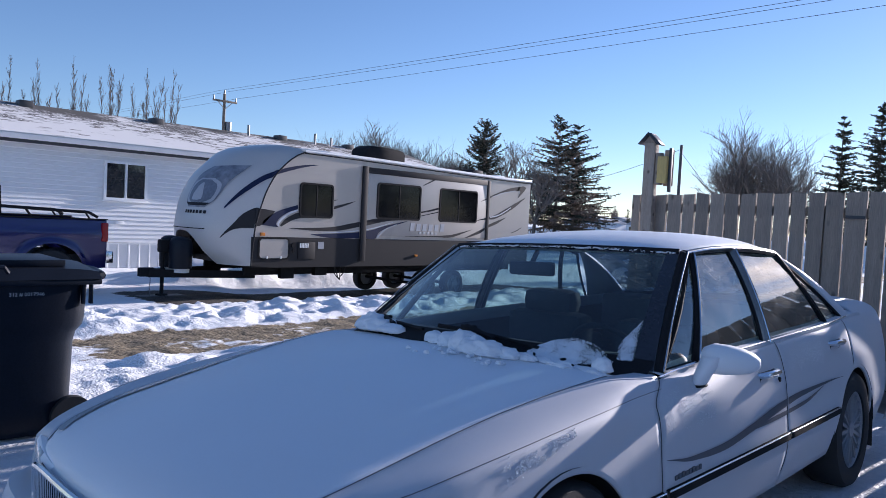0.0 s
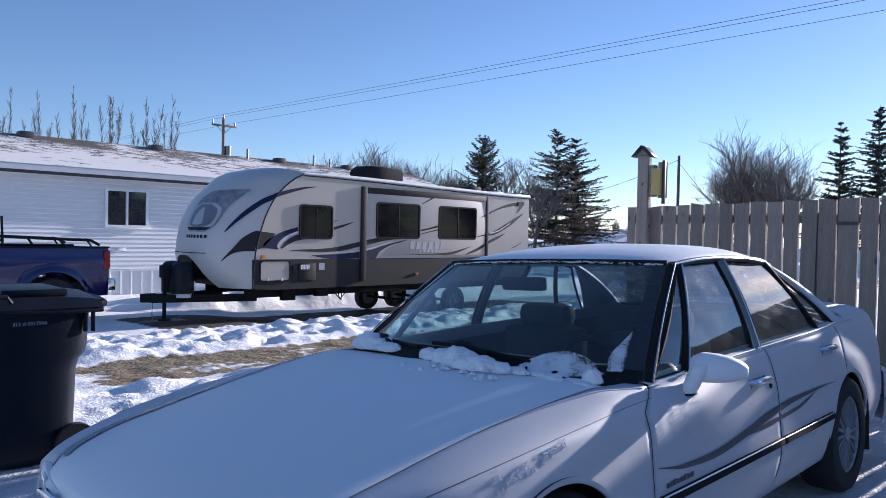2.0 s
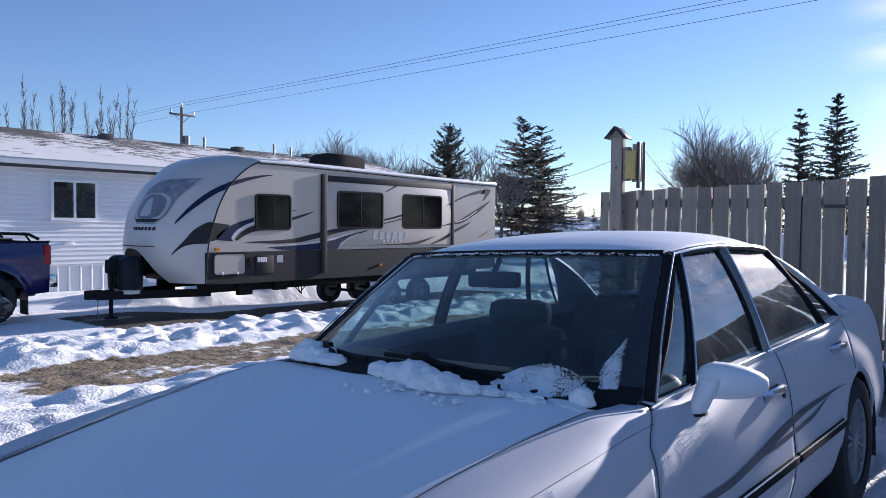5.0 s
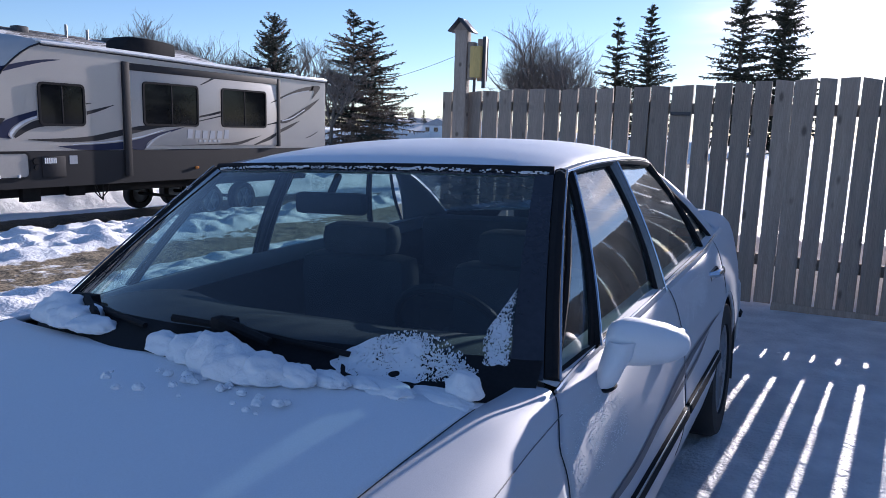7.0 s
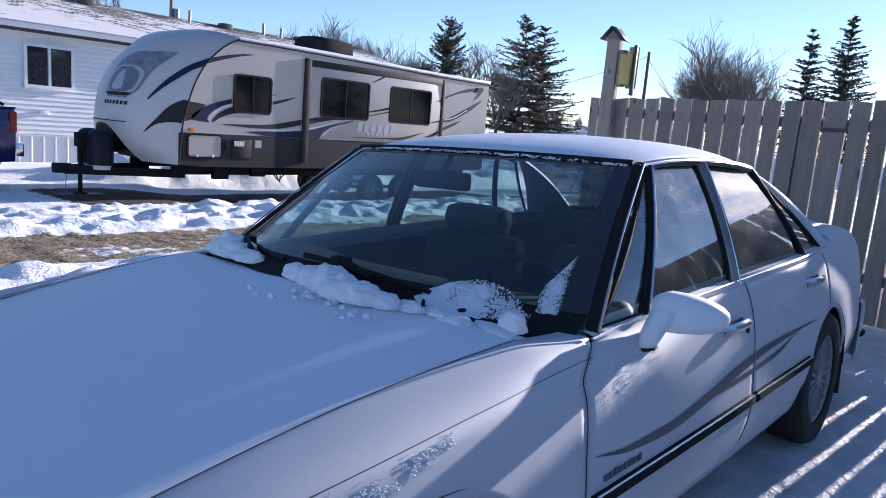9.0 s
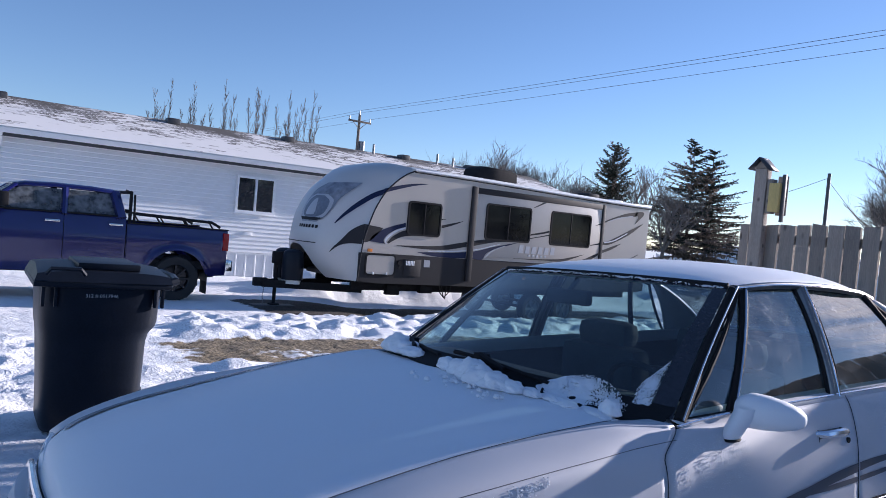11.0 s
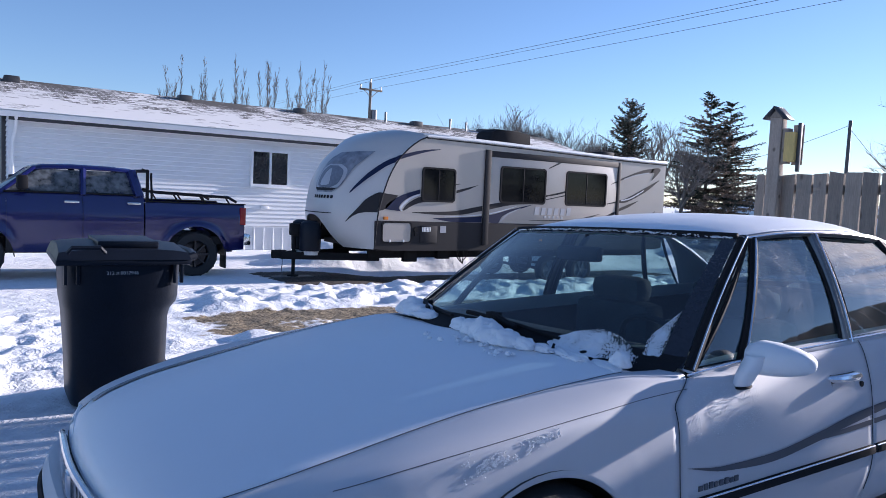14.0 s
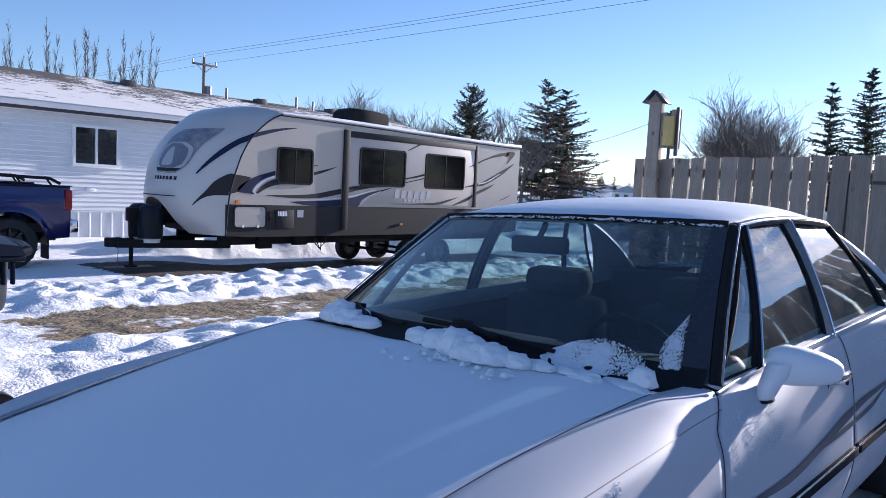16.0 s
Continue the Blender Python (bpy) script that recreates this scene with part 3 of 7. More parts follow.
def make_wheel(parent, x, y, r, width, spokes, name="wheel", rim_mat="alloy", tread=True, hub_z=None, rim_r=0.66, outward=None):
    """A wheel under a vehicle; its outer face looks towards the sign of y."""
    s = (1 if y > 0 else -1) if outward is None else outward
    root = new(name)
    root.parent = parent
    root.location = (x, y, HUB_Z if hub_z is None else hub_z)
    bm = bmesh.new()
    prof = [(rim_r * r, -0.5), (0.80 * r, -0.52), (0.94 * r, -0.5), (r, -0.36), (r, 0.36), (0.94 * r, 0.5), (0.80 * r, 0.52), (rim_r * r, 0.5), (rim_r * r, -0.5)]
    seg = 44
    sheet(bm, [[(q * math.cos(a), s * w * width, q * math.sin(a)) for q, w in prof] for a in [k * math.tau / seg for k in range(seg + 1)]])
    bmesh.ops.remove_doubles(bm, verts=bm.verts[:], dist=1e-5)
    if tread:
        for k in range(36):
            a = k * math.tau / 36
            m = Matrix.Rotation(a, 4, "Y") @ Matrix.Rotation(0.3 * (1 if k % 2 else -1), 4, "X")
            box(bm, r - 0.004, r + 0.008, -0.40 * width, 0.40 * width, -0.012, 0.012, m=m)
    bmesh.ops.recalc_face_normals(bm, faces=bm.faces[:])
    part("tyre", bm, "rubber", root)
    bm = bmesh.new()
    rr = rim_r * r
    rim = [(rr, 0.5), (rr * 1.02, 0.46), (rr * 0.94, 0.40), (rr * 0.90, 0.15), (rr * 0.88, -0.4)]
    sheet(bm, [[(q * math.cos(a), s * w * width, q * math.sin(a)) for q, w in rim] for a in [k * math.tau / seg for k in range(seg + 1)]])
    for k in range(spokes):
        m = Matrix.Rotation(k * math.tau / spokes, 4, "Y")
        w = rr * 1.9 / spokes * (0.9 if spokes > 10 else 0.62)
        box(bm, 0.18 * rr, 0.95 * rr, s * 0.30 * width, s * 0.40 * width, -w / 2, w / 2, bevel=0.006, m=m)
    cyl(bm, (0, s * 0.24 * width, 0), (0, s * 0.45 * width, 0), 0.22 * rr, 0.19 * rr, 20)
    cyl(bm, (0, s * -0.1 * width, 0), (0, s * 0.18 * width, 0), 0.86 * rr, seg=24)
    bmesh.ops.recalc_face_normals(bm, faces=bm.faces[:])
    part("rim", bm, rim_mat, root)
    return root


def sedan():
    car = thing("sedan", "silver-white four-door sedan dusted with frost and snow", "car", pose(0.0, 0.03, 0.0, -2.5, 0, 0))
    # hood, one curved panel with a raised edge
    bm = bmesh.new()
    grid = []
    for i in range(41):
        row = []
        for j in range(-24, 25):
            u = abs(j) / 24 * 1.998
            s = u / 2
            front, rear = -2.385 + 0.035 * s ** 2.5, -1.055 + 0.145 * s ** 2.2
            x = front + (rear - front) * i / 40
            p = skin(x, u)
            lip = -0.022 * max(0, 1 - i / 2.0) ** 2
            row.append((x, math.copysign(p.y, j) if j else 0.0, p.z + lip))
        grid.append(row)
    sheet(bm, grid)
    part("hood", bm, "frosted_paint", car, "hood under a thin even film of frost", thick=0.02, face=(0, 0, 1))
    for side in (-1, 1):
        bm = bmesh.new()
        side_panel(bm, -2.295, -0.702, 2.000, side, rows=24)
        part("front_fender", bm, "car_paint", car, thick=0.012, face=(0, side, 0))
        bm = bmesh.new()
        side_panel(bm, -0.697, 0.287, 3.0, side, rows=18)
        fd = part("front_door", bm, "car_paint", car, thick=0.02, face=(0, side, 0))
        bm = bmesh.new()
        side_panel(bm, 0.292, 1.340, 3.0, side, rows=18)
        rd = part("rear_door", bm, "car_paint", car, thick=0.02, face=(0, side, 0))
        bm = bmesh.new()
        side_panel(bm, 1.345, 2.50, 3.0, side, rows=18, top=lambda x: 3.0 - 0.988 * ramp01(x, 1.60, 1.80))
        part("rear_quarter_panel", bm, "car_paint", car, thick=0.012, face=(0, side, 0))
        bm = bmesh.new()
        side_panel(bm, -2.25, 2.48, 2.3, side, rows=12, off=-0.022, grow=0.03)
        part("inner_panel", bm, "car_dark", car, face=(0, side, 0))
        # shut lines between the panels
        bm = bmesh.new()
        tube(bm, [(q.x, side * q.y, q.z) for q in (skin(x, 1.999, 0.0) for x in np.linspace(-2.31, -0.95, 40))], 0.0012, 6)
        part("hood_gap", bm, "car_dark", car)
        # grey line that draws in the shade along the fender's crease
        bm = bmesh.new()
        crease = [(-1.97, 0.704), (-1.8, 0.733), (-1.5, 0.768), (-1.2, 0.795), (-0.95, 0.812), (-0.78, 0.817)]
        tube(bm, [(q.x, side * q.y, q.z) for q in (skin(x, u_at(x, curve_at(crease, x)), 0.0005) for x in np.linspace(-1.97, -0.78, 40))], 0.0011, 6)
        part("fender_crease", bm, "stripe_grey", car)
        for x, owner in ((-0.70, fd), (0.29, rd), (1.3425, rd)):
            bm = bmesh.new()
            pts = []
            for u in [3.02 + 3.58 * k / 29 for k in range(30)]:
                away = ramp01(x, -1.05, -0.70) * (1 - ramp01(x, -0.70, -0.30))
                q = skin(x - away * (0.045 + 0.13 * ramp01(u, 2.9, 3.8)), u, 0.0005)
                if q.z > arch_z(q.x) + 0.02:
                    pts.append((q.x, side * q.y, q.z))
            tube(bm, pts, 0.0013, 6)
            part("door_gap", bm, "car_dark", owner)
        # belt shelf under the side windows
        bm = bmesh.new()
        rows_ = []
        for k in range(41):
            x = -0.72 + 2.48 * k / 40
            p = skin(x, 3.0)
            rows_.append([(x, side * (p.y + 0.004), p.z - 0.012), (x, side * (p.y - 0.006), p.z + 0.006), (x, side * (p.y - 0.055), p.z + 0.016), (x, side * (p.y - 0.075), p.z - 0.05)])
        sheet(bm, rows_)
        part("belt_moulding", bm, "car_paint", car, thick=0.004, face=(0, side, 0))
        bm = bmesh.new()
        tube(bm, [(x, side * (skin(x, 3.0).y - 0.002), skin(x, 3.0).z + 0.006) for x in np.linspace(-0.74, 1.46, 30)], 0.0045)
        part("chrome_belt_strip", bm, "chrome", car)
        # rub strip with its chrome line
        for a, b, owner in ((-0.85, 0.280, fd), (0.300, 1.03, rd), (-1.02, -0.875, car)):
            bm = bmesh.new()
            rows_ = []
            for x in np.linspace(a, b, 24):
                uu = [u_at(x, z) for z in (0.494, 0.488, 0.463, 0.457)]
                rows_.append([tuple(Vector((q.x, side * q.y, q.z))) for q in (skin(x, uu[0], -0.002), skin(x, uu[1], 0.016), skin(x, uu[2], 0.018), skin(x, uu[3], -0.002))])
            sheet(bm, rows_)
            strip = part("rub_strip", bm, "black_trim", owner, thick=0.003, face=(0, side, 0))
            bm = bmesh.new()
            tube(bm, [(x, side * (skin(x, u_at(x, 0.490)).y + 0.014), 0.491) for x in np.linspace(a, b, 20)], 0.003)
            part("chrome_line", bm, "chrome", strip)
        # sweeping dark decal over both doors
        upper = [(-0.845, 0.592), (-0.66, 0.562), (-0.43, 0.554), (-0.1, 0.582), (0.15, 0.614), (0.51, 0.640), (0.94, 0.645), (1.13, 0.640)]
        upper_half = [(-0.845, 0.0005), (-0.66, 0.008), (-0.43, 0.014), (-0.1, 0.016), (0.15, 0.018), (0.51, 0.012), (0.94, 0.004), (1.13, 0.0005)]
        lower = [(-0.20, 0.570), (0.15, 0.578), (0.51, 0.592), (0.80, 0.634)]
        lower_half = [(-0.20, 0.0005), (0.15, 0.010), (0.51, 0.009), (0.80, 0.001)]
        for line, width, x0, x1, owner in ((upper, upper_half, -0.845, 0.282, fd), (upper, upper_half, 0.297, 1.13, rd), (lower, lower_half, -0.20, 0.282, fd), (lower, lower_half, 0.297, 0.80, rd)):
            bm = bmesh.new()
            rows_ = []
            for x in np.linspace(x0, x1, 31):
                z, h = curve_at(line, x), curve_at(width, x)
                rows_.append([(x, side * skin(x, u_at(x, zz), 0.0035).y, zz) for zz in (z + h, z, z - h)])
            sheet(bm, rows_)
            part("side_stripe", bm, M["stripe_grey"], owner, "tapering dark grey decal stripe", face=(0, side, 0))
        # model badge as plain bars
        for k in range(8):
            x = -0.79 + 0.026 * k
            bm = bmesh.new()
            y = side * (skin(x, u_at(x, 0.53)).y + 0.003)
            box(bm, x, x + 0.018, y - 0.002, y + 0.002, 0.512, 0.528 + 0.002 * (k % 3))
            part("badge_bar", bm, "stripe_grey", fd)
        # handles
        for x, owner in ((0.087, fd), (1.06, rd)):
            z = 0.772 if owner is fd else 0.822
            y = skin(x, u_at(x, z)).y
            bm = bmesh.new()
            tube(bm, [(x - 0.085, side * (y - 0.005), z), (x - 0.07, side * (y + 0.026), z + 0.004), (x, side * (y + 0.034), z + 0.006), (x + 0.07, side * (y + 0.026), z + 0.004), (x + 0.085, side * (y - 0.005), z)], [0.012, 0.015, 0.016, 0.015, 0.012], 8)
            h = part("door_handle", bm, "chrome", owner, "chrome pull handle")
            # solid dark plate drawn where the handle's recess would be
            bm = bmesh.new()
            box(bm, x - 0.08, x + 0.08, side * (y - 0.012), side * (y + 0.004), z - 0.03, z + 0.012, 0.003)
            part("handle_recess", bm, "car_dark", h)
        bm = bmesh.new()
        y = skin(0.16, u_at(0.16, 0.725)).y
        cyl(bm, (0.215, side * (y - 0.01), 0.735), (0.215, side * (y + 0.004), 0.735), 0.011, seg=14)
        part("key_lock", bm, "black_trim", fd)
        # panes and pillars
        panes = (
            ("quarter_light", (-0.670, 0.836, 0.856), (-0.455, 0.850, 0.870), (-0.165, 0.670, 1.277), (-0.145, 0.671, 1.282)),
            ("front_door_window", (-0.430, 0.852, 0.873), (0.195, 0.860, 0.893), (-0.112, 0.673, 1.286), (0.222, 0.683, 1.300)),
            ("rear_door_window", (0.275, 0.860, 0.896), (1.090, 0.852, 0.916), (0.310, 0.683, 1.300), (0.830, 0.670, 1.287)),
            ("rear_quarter_light", (1.110, 0.851, 0.916), (1.40, 0.838, 0.928), (0.850, 0.669, 1.285), (0.985, 0.645, 1.245)),
        )
        for name, b0, b1, t0, t1 in panes:
            bm = bmesh.new()
            quad_pane(bm, b0, b1, t0, t1, side)
            w = part(name, bm, "side_glass", car, face=(0, side, 0))
            bm = bmesh.new()
            loop = []
            for a, b in ((b0, b1), (b1, t1), (t1, t0), (t0, b0)):
                for q in range(6):
                    p = Vector(a).lerp(Vector(b), q / 6)
                    up = (p.z - 0.88) / 0.41
                    loop.append((p.x, side * (p.y + 0.004 + 0.080 * up * (1 - up)), p.z))
            tube(bm, loop + [loop[0]], 0.0085, 6)
            part("window_seal", bm, "black_trim", w)
        def pillar(name, pts, r, material, flat=0.45):
            bm = bmesh.new()
            tube(bm, pts, r, 8)
            return part(name, bm, material, car)
        edge = [wind_point(1.0, t) for t in np.linspace(0, 1, 9)]
        pillar("a_pillar", [(p.x + 0.02, side * (p.y + 0.012), p.z - 0.006) for p in edge], 0.021, "black_trim")
        pillar("chrome_windshield_strip", [(p.x + 0.008, side * (p.y + 0.036), p.z + 0.006) for p in edge], 0.003, "chrome")
        for x0, x1, r in ((0.218, 0.252, 0.019), (0.252, 0.282, 0.019)):
            pillar("b_pillar", [(x0 + (x1 - x0) * t, side * (0.868 + (0.684 - 0.868) * t + 0.055 * t * (1 - t)), 0.89 + 0.42 * t) for t in np.linspace(0, 1, 8)], r, "satin_trim")
        pillar("chrome_pillar_edge", [(0.234 + 0.033 * t, side * (0.892 + (0.708 - 0.892) * t + 0.055 * t * (1 - t)), 0.89 + 0.42 * t) for t in np.linspace(0, 1, 8)], 0.0032, "chrome")
        pillar("quarter_light_bar", [(-0.443 + 0.315 * t, side * (0.864 + (0.682 - 0.864) * t + 0.05 * t * (1 - t)), 0.875 + 0.41 * t) for t in np.linspace(0, 1, 8)], 0.011, "black_trim")
        pillar("chrome_bar_edge", [(-0.448 + 0.315 * t, side * (0.876 + (0.694 - 0.876) * t + 0.05 * t * (1 - t)), 0.875 + 0.41 * t) for t in np.linspace(0, 1, 8)], 0.0048, "chrome")
        pillar("rear_window_bar", [(1.10 - 0.26 * t, side * (0.858 + (0.676 - 0.858) * t + 0.05 * t * (1 - t)), 0.91 + 0.375 * t) for t in np.linspace(0, 1, 8)], 0.013, "black_trim")
        rail = spline(RAIL, 24)
        pillar("drip_rail", [(p.x, side * (p.y + 0.014), p.z - 0.008) for p in rail], 0.015, "satin_trim")
        pillar("chrome_rail", [(p.x, side * (p.y + 0.026), p.z - 0.004) for p in rail], 0.004, "chrome")
        # rear pillar panel
        bm = bmesh.new()
        grid = []
        for i in range(13):
            t = i / 12
            a = Vector((1.43, 0.86, 0.905)).lerp(Vector((0.985, 0.642, 1.262)), t)
            b = rear_glass_point(1.0, 1 - t) + Vector((0.0, 0.012, 0.0))
            a += Vector((0.02, 0.0, 0.022)) * math.sin(math.pi * t)
            row = []
            for j in range(9):
                p = a.lerp(b, j / 8)
                p.y += 0.05 * math.sin(math.pi * j / 8) * (1 - 0.8 * t)
                row.append((p.x, side * p.y, p.z))
            grid.append(row)
        sheet(bm, grid)
        part("c_pillar", bm, "car_paint", car, thick=0.01, face=(0, side, 0))
        # door mirror, on the driver side alone
        if side < 0:
            bm = bmesh.new()
            # housing: swept back from an inner shoulder to a rounded outer end
            rows_ = []
            for q, rx, rz, dx, dz in ((0.0, 0.020, 0.024, 0.0, 0.0), (0.05, 0.048, 0.046, 0.0, 0.0), (0.2, 0.062, 0.058, 0.004, 0.0), (0.45, 0.064, 0.056, 0.012, -0.002), (0.7, 0.058, 0.048, 0.024, -0.006), (0.88, 0.044, 0.036, 0.036, -0.010), (0.97, 0.026, 0.022, 0.044, -0.012), (1.0, 0.008, 0.008, 0.048, -0.012)):
                y = 0.892 + 0.178 * q
                cx, cz = -0.452 + 0.045 * q + dx, 0.893 + dz
                rows_.append([(cx + rx * math.copysign(abs(math.cos(a)) ** 0.85, math.cos(a)), side * y, cz + rz * math.copysign(abs(math.sin(a)) ** 0.8, math.sin(a))) for a in [k * math.tau / 24 for k in range(25)]])
            vs = sheet(bm, rows_)
            bm.faces.new(vs[0][:-1])
            bm.faces.new(vs[-1][:-1])
            bmesh.ops.remove_doubles(bm, verts=bm.verts[:], dist=1e-5)
            bmesh.ops.recalc_face_normals(bm, faces=bm.faces[:])
            mirror = part("door_mirror", bm, "frosted_paint", car, "frosted white teardrop door mirror", angle=60)
            # foot: a flattened neck from the door skin up into the housing
            bm = bmesh.new()
            rows_ = []
            for cx, y, cz, rx, ry in ((-0.512, 0.905, 0.795, 0.034, 0.020), (-0.510, 0.910, 0.812, 0.044, 0.025), (-0.502, 0.916, 0.840, 0.047, 0.030), (-0.484, 0.926, 0.868, 0.050, 0.036), (-0.470, 0.935, 0.905, 0.046, 0.036)):
                rows_.append([(cx + rx * math.cos(a), side * (y + ry * math.sin(a)), cz) for a in [k * math.tau / 18 for k in range(19)]])
            vs = sheet(bm, rows_)
            bm.faces.new(vs[0][:-1])
            bmesh.ops.remove_doubles(bm, verts=bm.verts[:], dist=1e-5)
            bmesh.ops.recalc_face_normals(bm, faces=bm.faces[:])
            part("mirror_foot", bm, "frosted_paint", mirror, angle=60)
            bm = bmesh.new()
            tube(bm, [(-0.511 + 0.039 * math.cos(a), side * (0.906 + 0.022 * math.sin(a)), 0.798) for a in [k * math.tau / 18 for k in range(19)]], 0.005, 6)
            part("mirror_gasket", bm, "black_trim", mirror)
            bm = bmesh.new()
            slab(bm, [(side * (0.975 + 0.072 * math.cos(a)), 0.890 + 0.042 * math.sin(a)) for a in [k * math.tau / 20 for k in range(20)]], "x", -0.392, -0.356)
            part("mirror_glass", bm, "chrome", mirror)
        for x in AXLES:
            make_wheel(car, x, side * 0.835, 0.325, 0.20, 18, rim_mat="alloy", tread=False)
            bm = bmesh.new()
            rows_ = []
            for k in range(25):
                a = math.pi * k / 24
                rows_.append([(x + (ARCH + 0.02) * math.cos(a), side * yy, HUB_Z + (ARCH + 0.02) * math.sin(a)) for yy in (0.55, 0.94)])
            sheet(bm, rows_)
            part("wheel_housing", bm, "car_dark", car)
        bm = bmesh.new()
        y = side * 0.935
        box(bm, 1.40 + 0.375, 1.40 + 0.385, *sorted((side * 0.70, y)), 0.14, 0.50, 0.003)
        part("mud_flap", bm, "rubber", car)
        # head and tail lamps
        bm = bmesh.new()
        sheet(bm, [[(nose_x(y) - 0.006 + 0.012 * abs(2 * q - 1) ** 3, side * y, 0.492 + (0.592 - 0.05 * ramp01(y, 0.70, 0.80) - 0.492) * q) for q in np.linspace(0, 1, 7)] for y in np.linspace(0.50, 0.795, 12)])
        part("headlamp", bm, "lamp_lens", car, thick=0.03, face=(-1, 0, 0))
        bm = bmesh.new()
        box(bm, 2.50, 2.545, *sorted((side * 0.35, side * 0.76)), 0.66, 0.84, 0.012)
        part("tail_lamp", bm, "tail_red", car)
        for seat_y in (side * 0.36,):
            bm = bmesh.new()
            box(bm, -0.20, 0.28, seat_y - 0.27, seat_y + 0.27, 0.30, 0.50, 0.05)
            box(bm, 0.20, 0.36, seat_y - 0.26, seat_y + 0.26, 0.44, 0.93, 0.06, m=None)
            part("front_seat", bm, "seat_cloth", car)
            bm = bmesh.new()
            box(bm, 0.23, 0.37, seat_y - 0.17, seat_y + 0.17, 0.915, 1.055, 0.06)
            part("headrest", bm, "seat_cloth", car)
    bm = bmesh.new()
    box(bm, 0.95, 1.40, -0.66, 0.66, 0.36, 0.56, 0.05)
    box(bm, 1.28, 1.46, -0.66, 0.66, 0.50, 0.98, 0.05)
    part("rear_seat", bm, "seat_cloth", car)
    bm = bmesh.new()
    box(bm, 1.42, 1.82, -0.62, 0.62, 0.90, 0.94, 0.01)
    part("parcel_shelf", bm, "interior", car)
    bm = bmesh.new()
    sheet(bm, [[(-0.98 + 0.52 * i / 8 + 0.26 * (j / 8) ** 2, 0.78 * j / 8, 0.900 + 0.012 * math.sin(math.pi * i / 8) - 0.05 * (i / 8) ** 3 - 0.04 * (j / 8) ** 2) for j in range(-8, 9)] for i in range(9)])
    box(bm, -0.56, -0.44, -0.70, 0.70, 0.55, 0.86, 0.03)
    part("dashboard", bm, "interior", car)
    bm = bmesh.new()
    c, ax = Vector((-0.26, -0.36, 0.80)), Vector((0.85, 0, 0.52)).normalized()
    up = Vector((-0.52, 0, 0.85)).normalized()
    ring = [c + 0.185 * (math.cos(a) * up + math.sin(a) * Vector((0, 1, 0))) for a in [k * math.tau / 28 for k in range(29)]]
    tube(bm, ring, 0.014, 8)
    for a in (0.5, 1.5, 1.0):
        d = math.sin(a * math.pi) * Vector((0, 1, 0)) + math.cos(a * math.pi) * up
        tube(bm, [c - 0.02 * ax, c + 0.18 * d], 0.016, 6)
    cyl(bm, c - 0.35 * ax, c, 0.03, seg=10)
    part("steering_wheel", bm, "interior", car)
    bm = bmesh.new()
    box(bm, -0.43, -0.39, -0.155, 0.095, 1.165, 1.230, 0.015)
    cyl(bm, (-0.40, -0.02, 1.22), (-0.33, 0, 1.275), 0.012, seg=8)
    part("rear_view_mirror", bm, "interior", car)
    bm = bmesh.new()
    box(bm, -2.25, 2.40, -0.60, 0.60, 0.19, 0.34)
    # unseen dark box under the hood, added to stop light passing through
    box(bm, -2.20, -0.98, -0.62, 0.62, 0.30, 0.62)
    box(bm, 1.82, 2.40, -0.60, 0.60, 0.30, 0.80)
    part("underbody", bm, "car_dark", car)
    # roof, glass, trunk
    bm = bmesh.new()
    sheet(bm, [[tuple(roof_point(s, t)) for s in np.linspace(-1, 1, 25)] for t in np.linspace(0, 1, 25)])
    part("roof", bm, "frosted_paint", car, thick=0.02, face=(0, 0, 1))
    bm = bmesh.new()
    sheet(bm, [[tuple(wind_point(s, t)) for s in np.linspace(-1, 1, 25)] for t in np.linspace(0, 1, 15)])
    w = part("windshield", bm, "windshield", car, face=(-1, 0, 0.5))
    for s0, s1, t0, t1 in ((-1.0, -0.925, 0.0, 1.0), (0.93, 1.0, 0.0, 1.0), (-0.925, 0.93, 0.965, 1.0), (-0.925, 0.93, 0.0, 0.05)):
        bm = bmesh.new()
        sheet(bm, [[tuple(wind_point(s, t) + Vector((-0.002, 0, 0.002))) for s in np.linspace(s0, s1, 13)] for t in np.linspace(t0, t1, 13)])
        part("dark_glass_border", bm, "glass_border", w, face=(-1, 0, 0.5))
    bm = bmesh.new()
    tube(bm, [wind_point(s, 1.0) + Vector((0.0, 0, 0.004)) for s in np.linspace(-1, 1, 25)], 0.012, 6)
    part("windshield_seal", bm, "black_trim", w)
    bm = bmesh.new()
    sheet(bm, [[tuple(wind_point(s, t) + Vector((-0.05 * (1 - t * 12), 0, 0.002 - 0.012 * (1 - t * 12)))) for s in np.linspace(-1, 1, 25)] for t in np.linspace(-0.03, 0.08, 5)])
    part("cowl", bm, "black_trim", car, face=(0, 0, 1))
    bm = bmesh.new()
    sheet(bm, [[tuple(rear_glass_point(s, t)) for s in np.linspace(-1, 1, 17)] for t in np.linspace(0, 1, 11)])
    w = part("rear_window", bm, "frosted_glass", car, face=(1, 0, 0.5))
    bm = bmesh.new()
    grid = []
    for i in range(21):
        x = 1.74 + 0.78 * i / 20
        row = []
        for j in range(-12, 13):
            p = skin(x, abs(j) / 12 * 1.985)
            row.append((x, math.copysign(p.y, j) if j else 0.0, p.z))
        grid.append(row)
    grid.append([(2.555, q[1] * 0.98, 0.66) for q in grid[-1]])
    sheet(bm, grid)
    part("trunk_lid", bm, "car_paint", car, thick=0.015, face=(0, 0, 1))
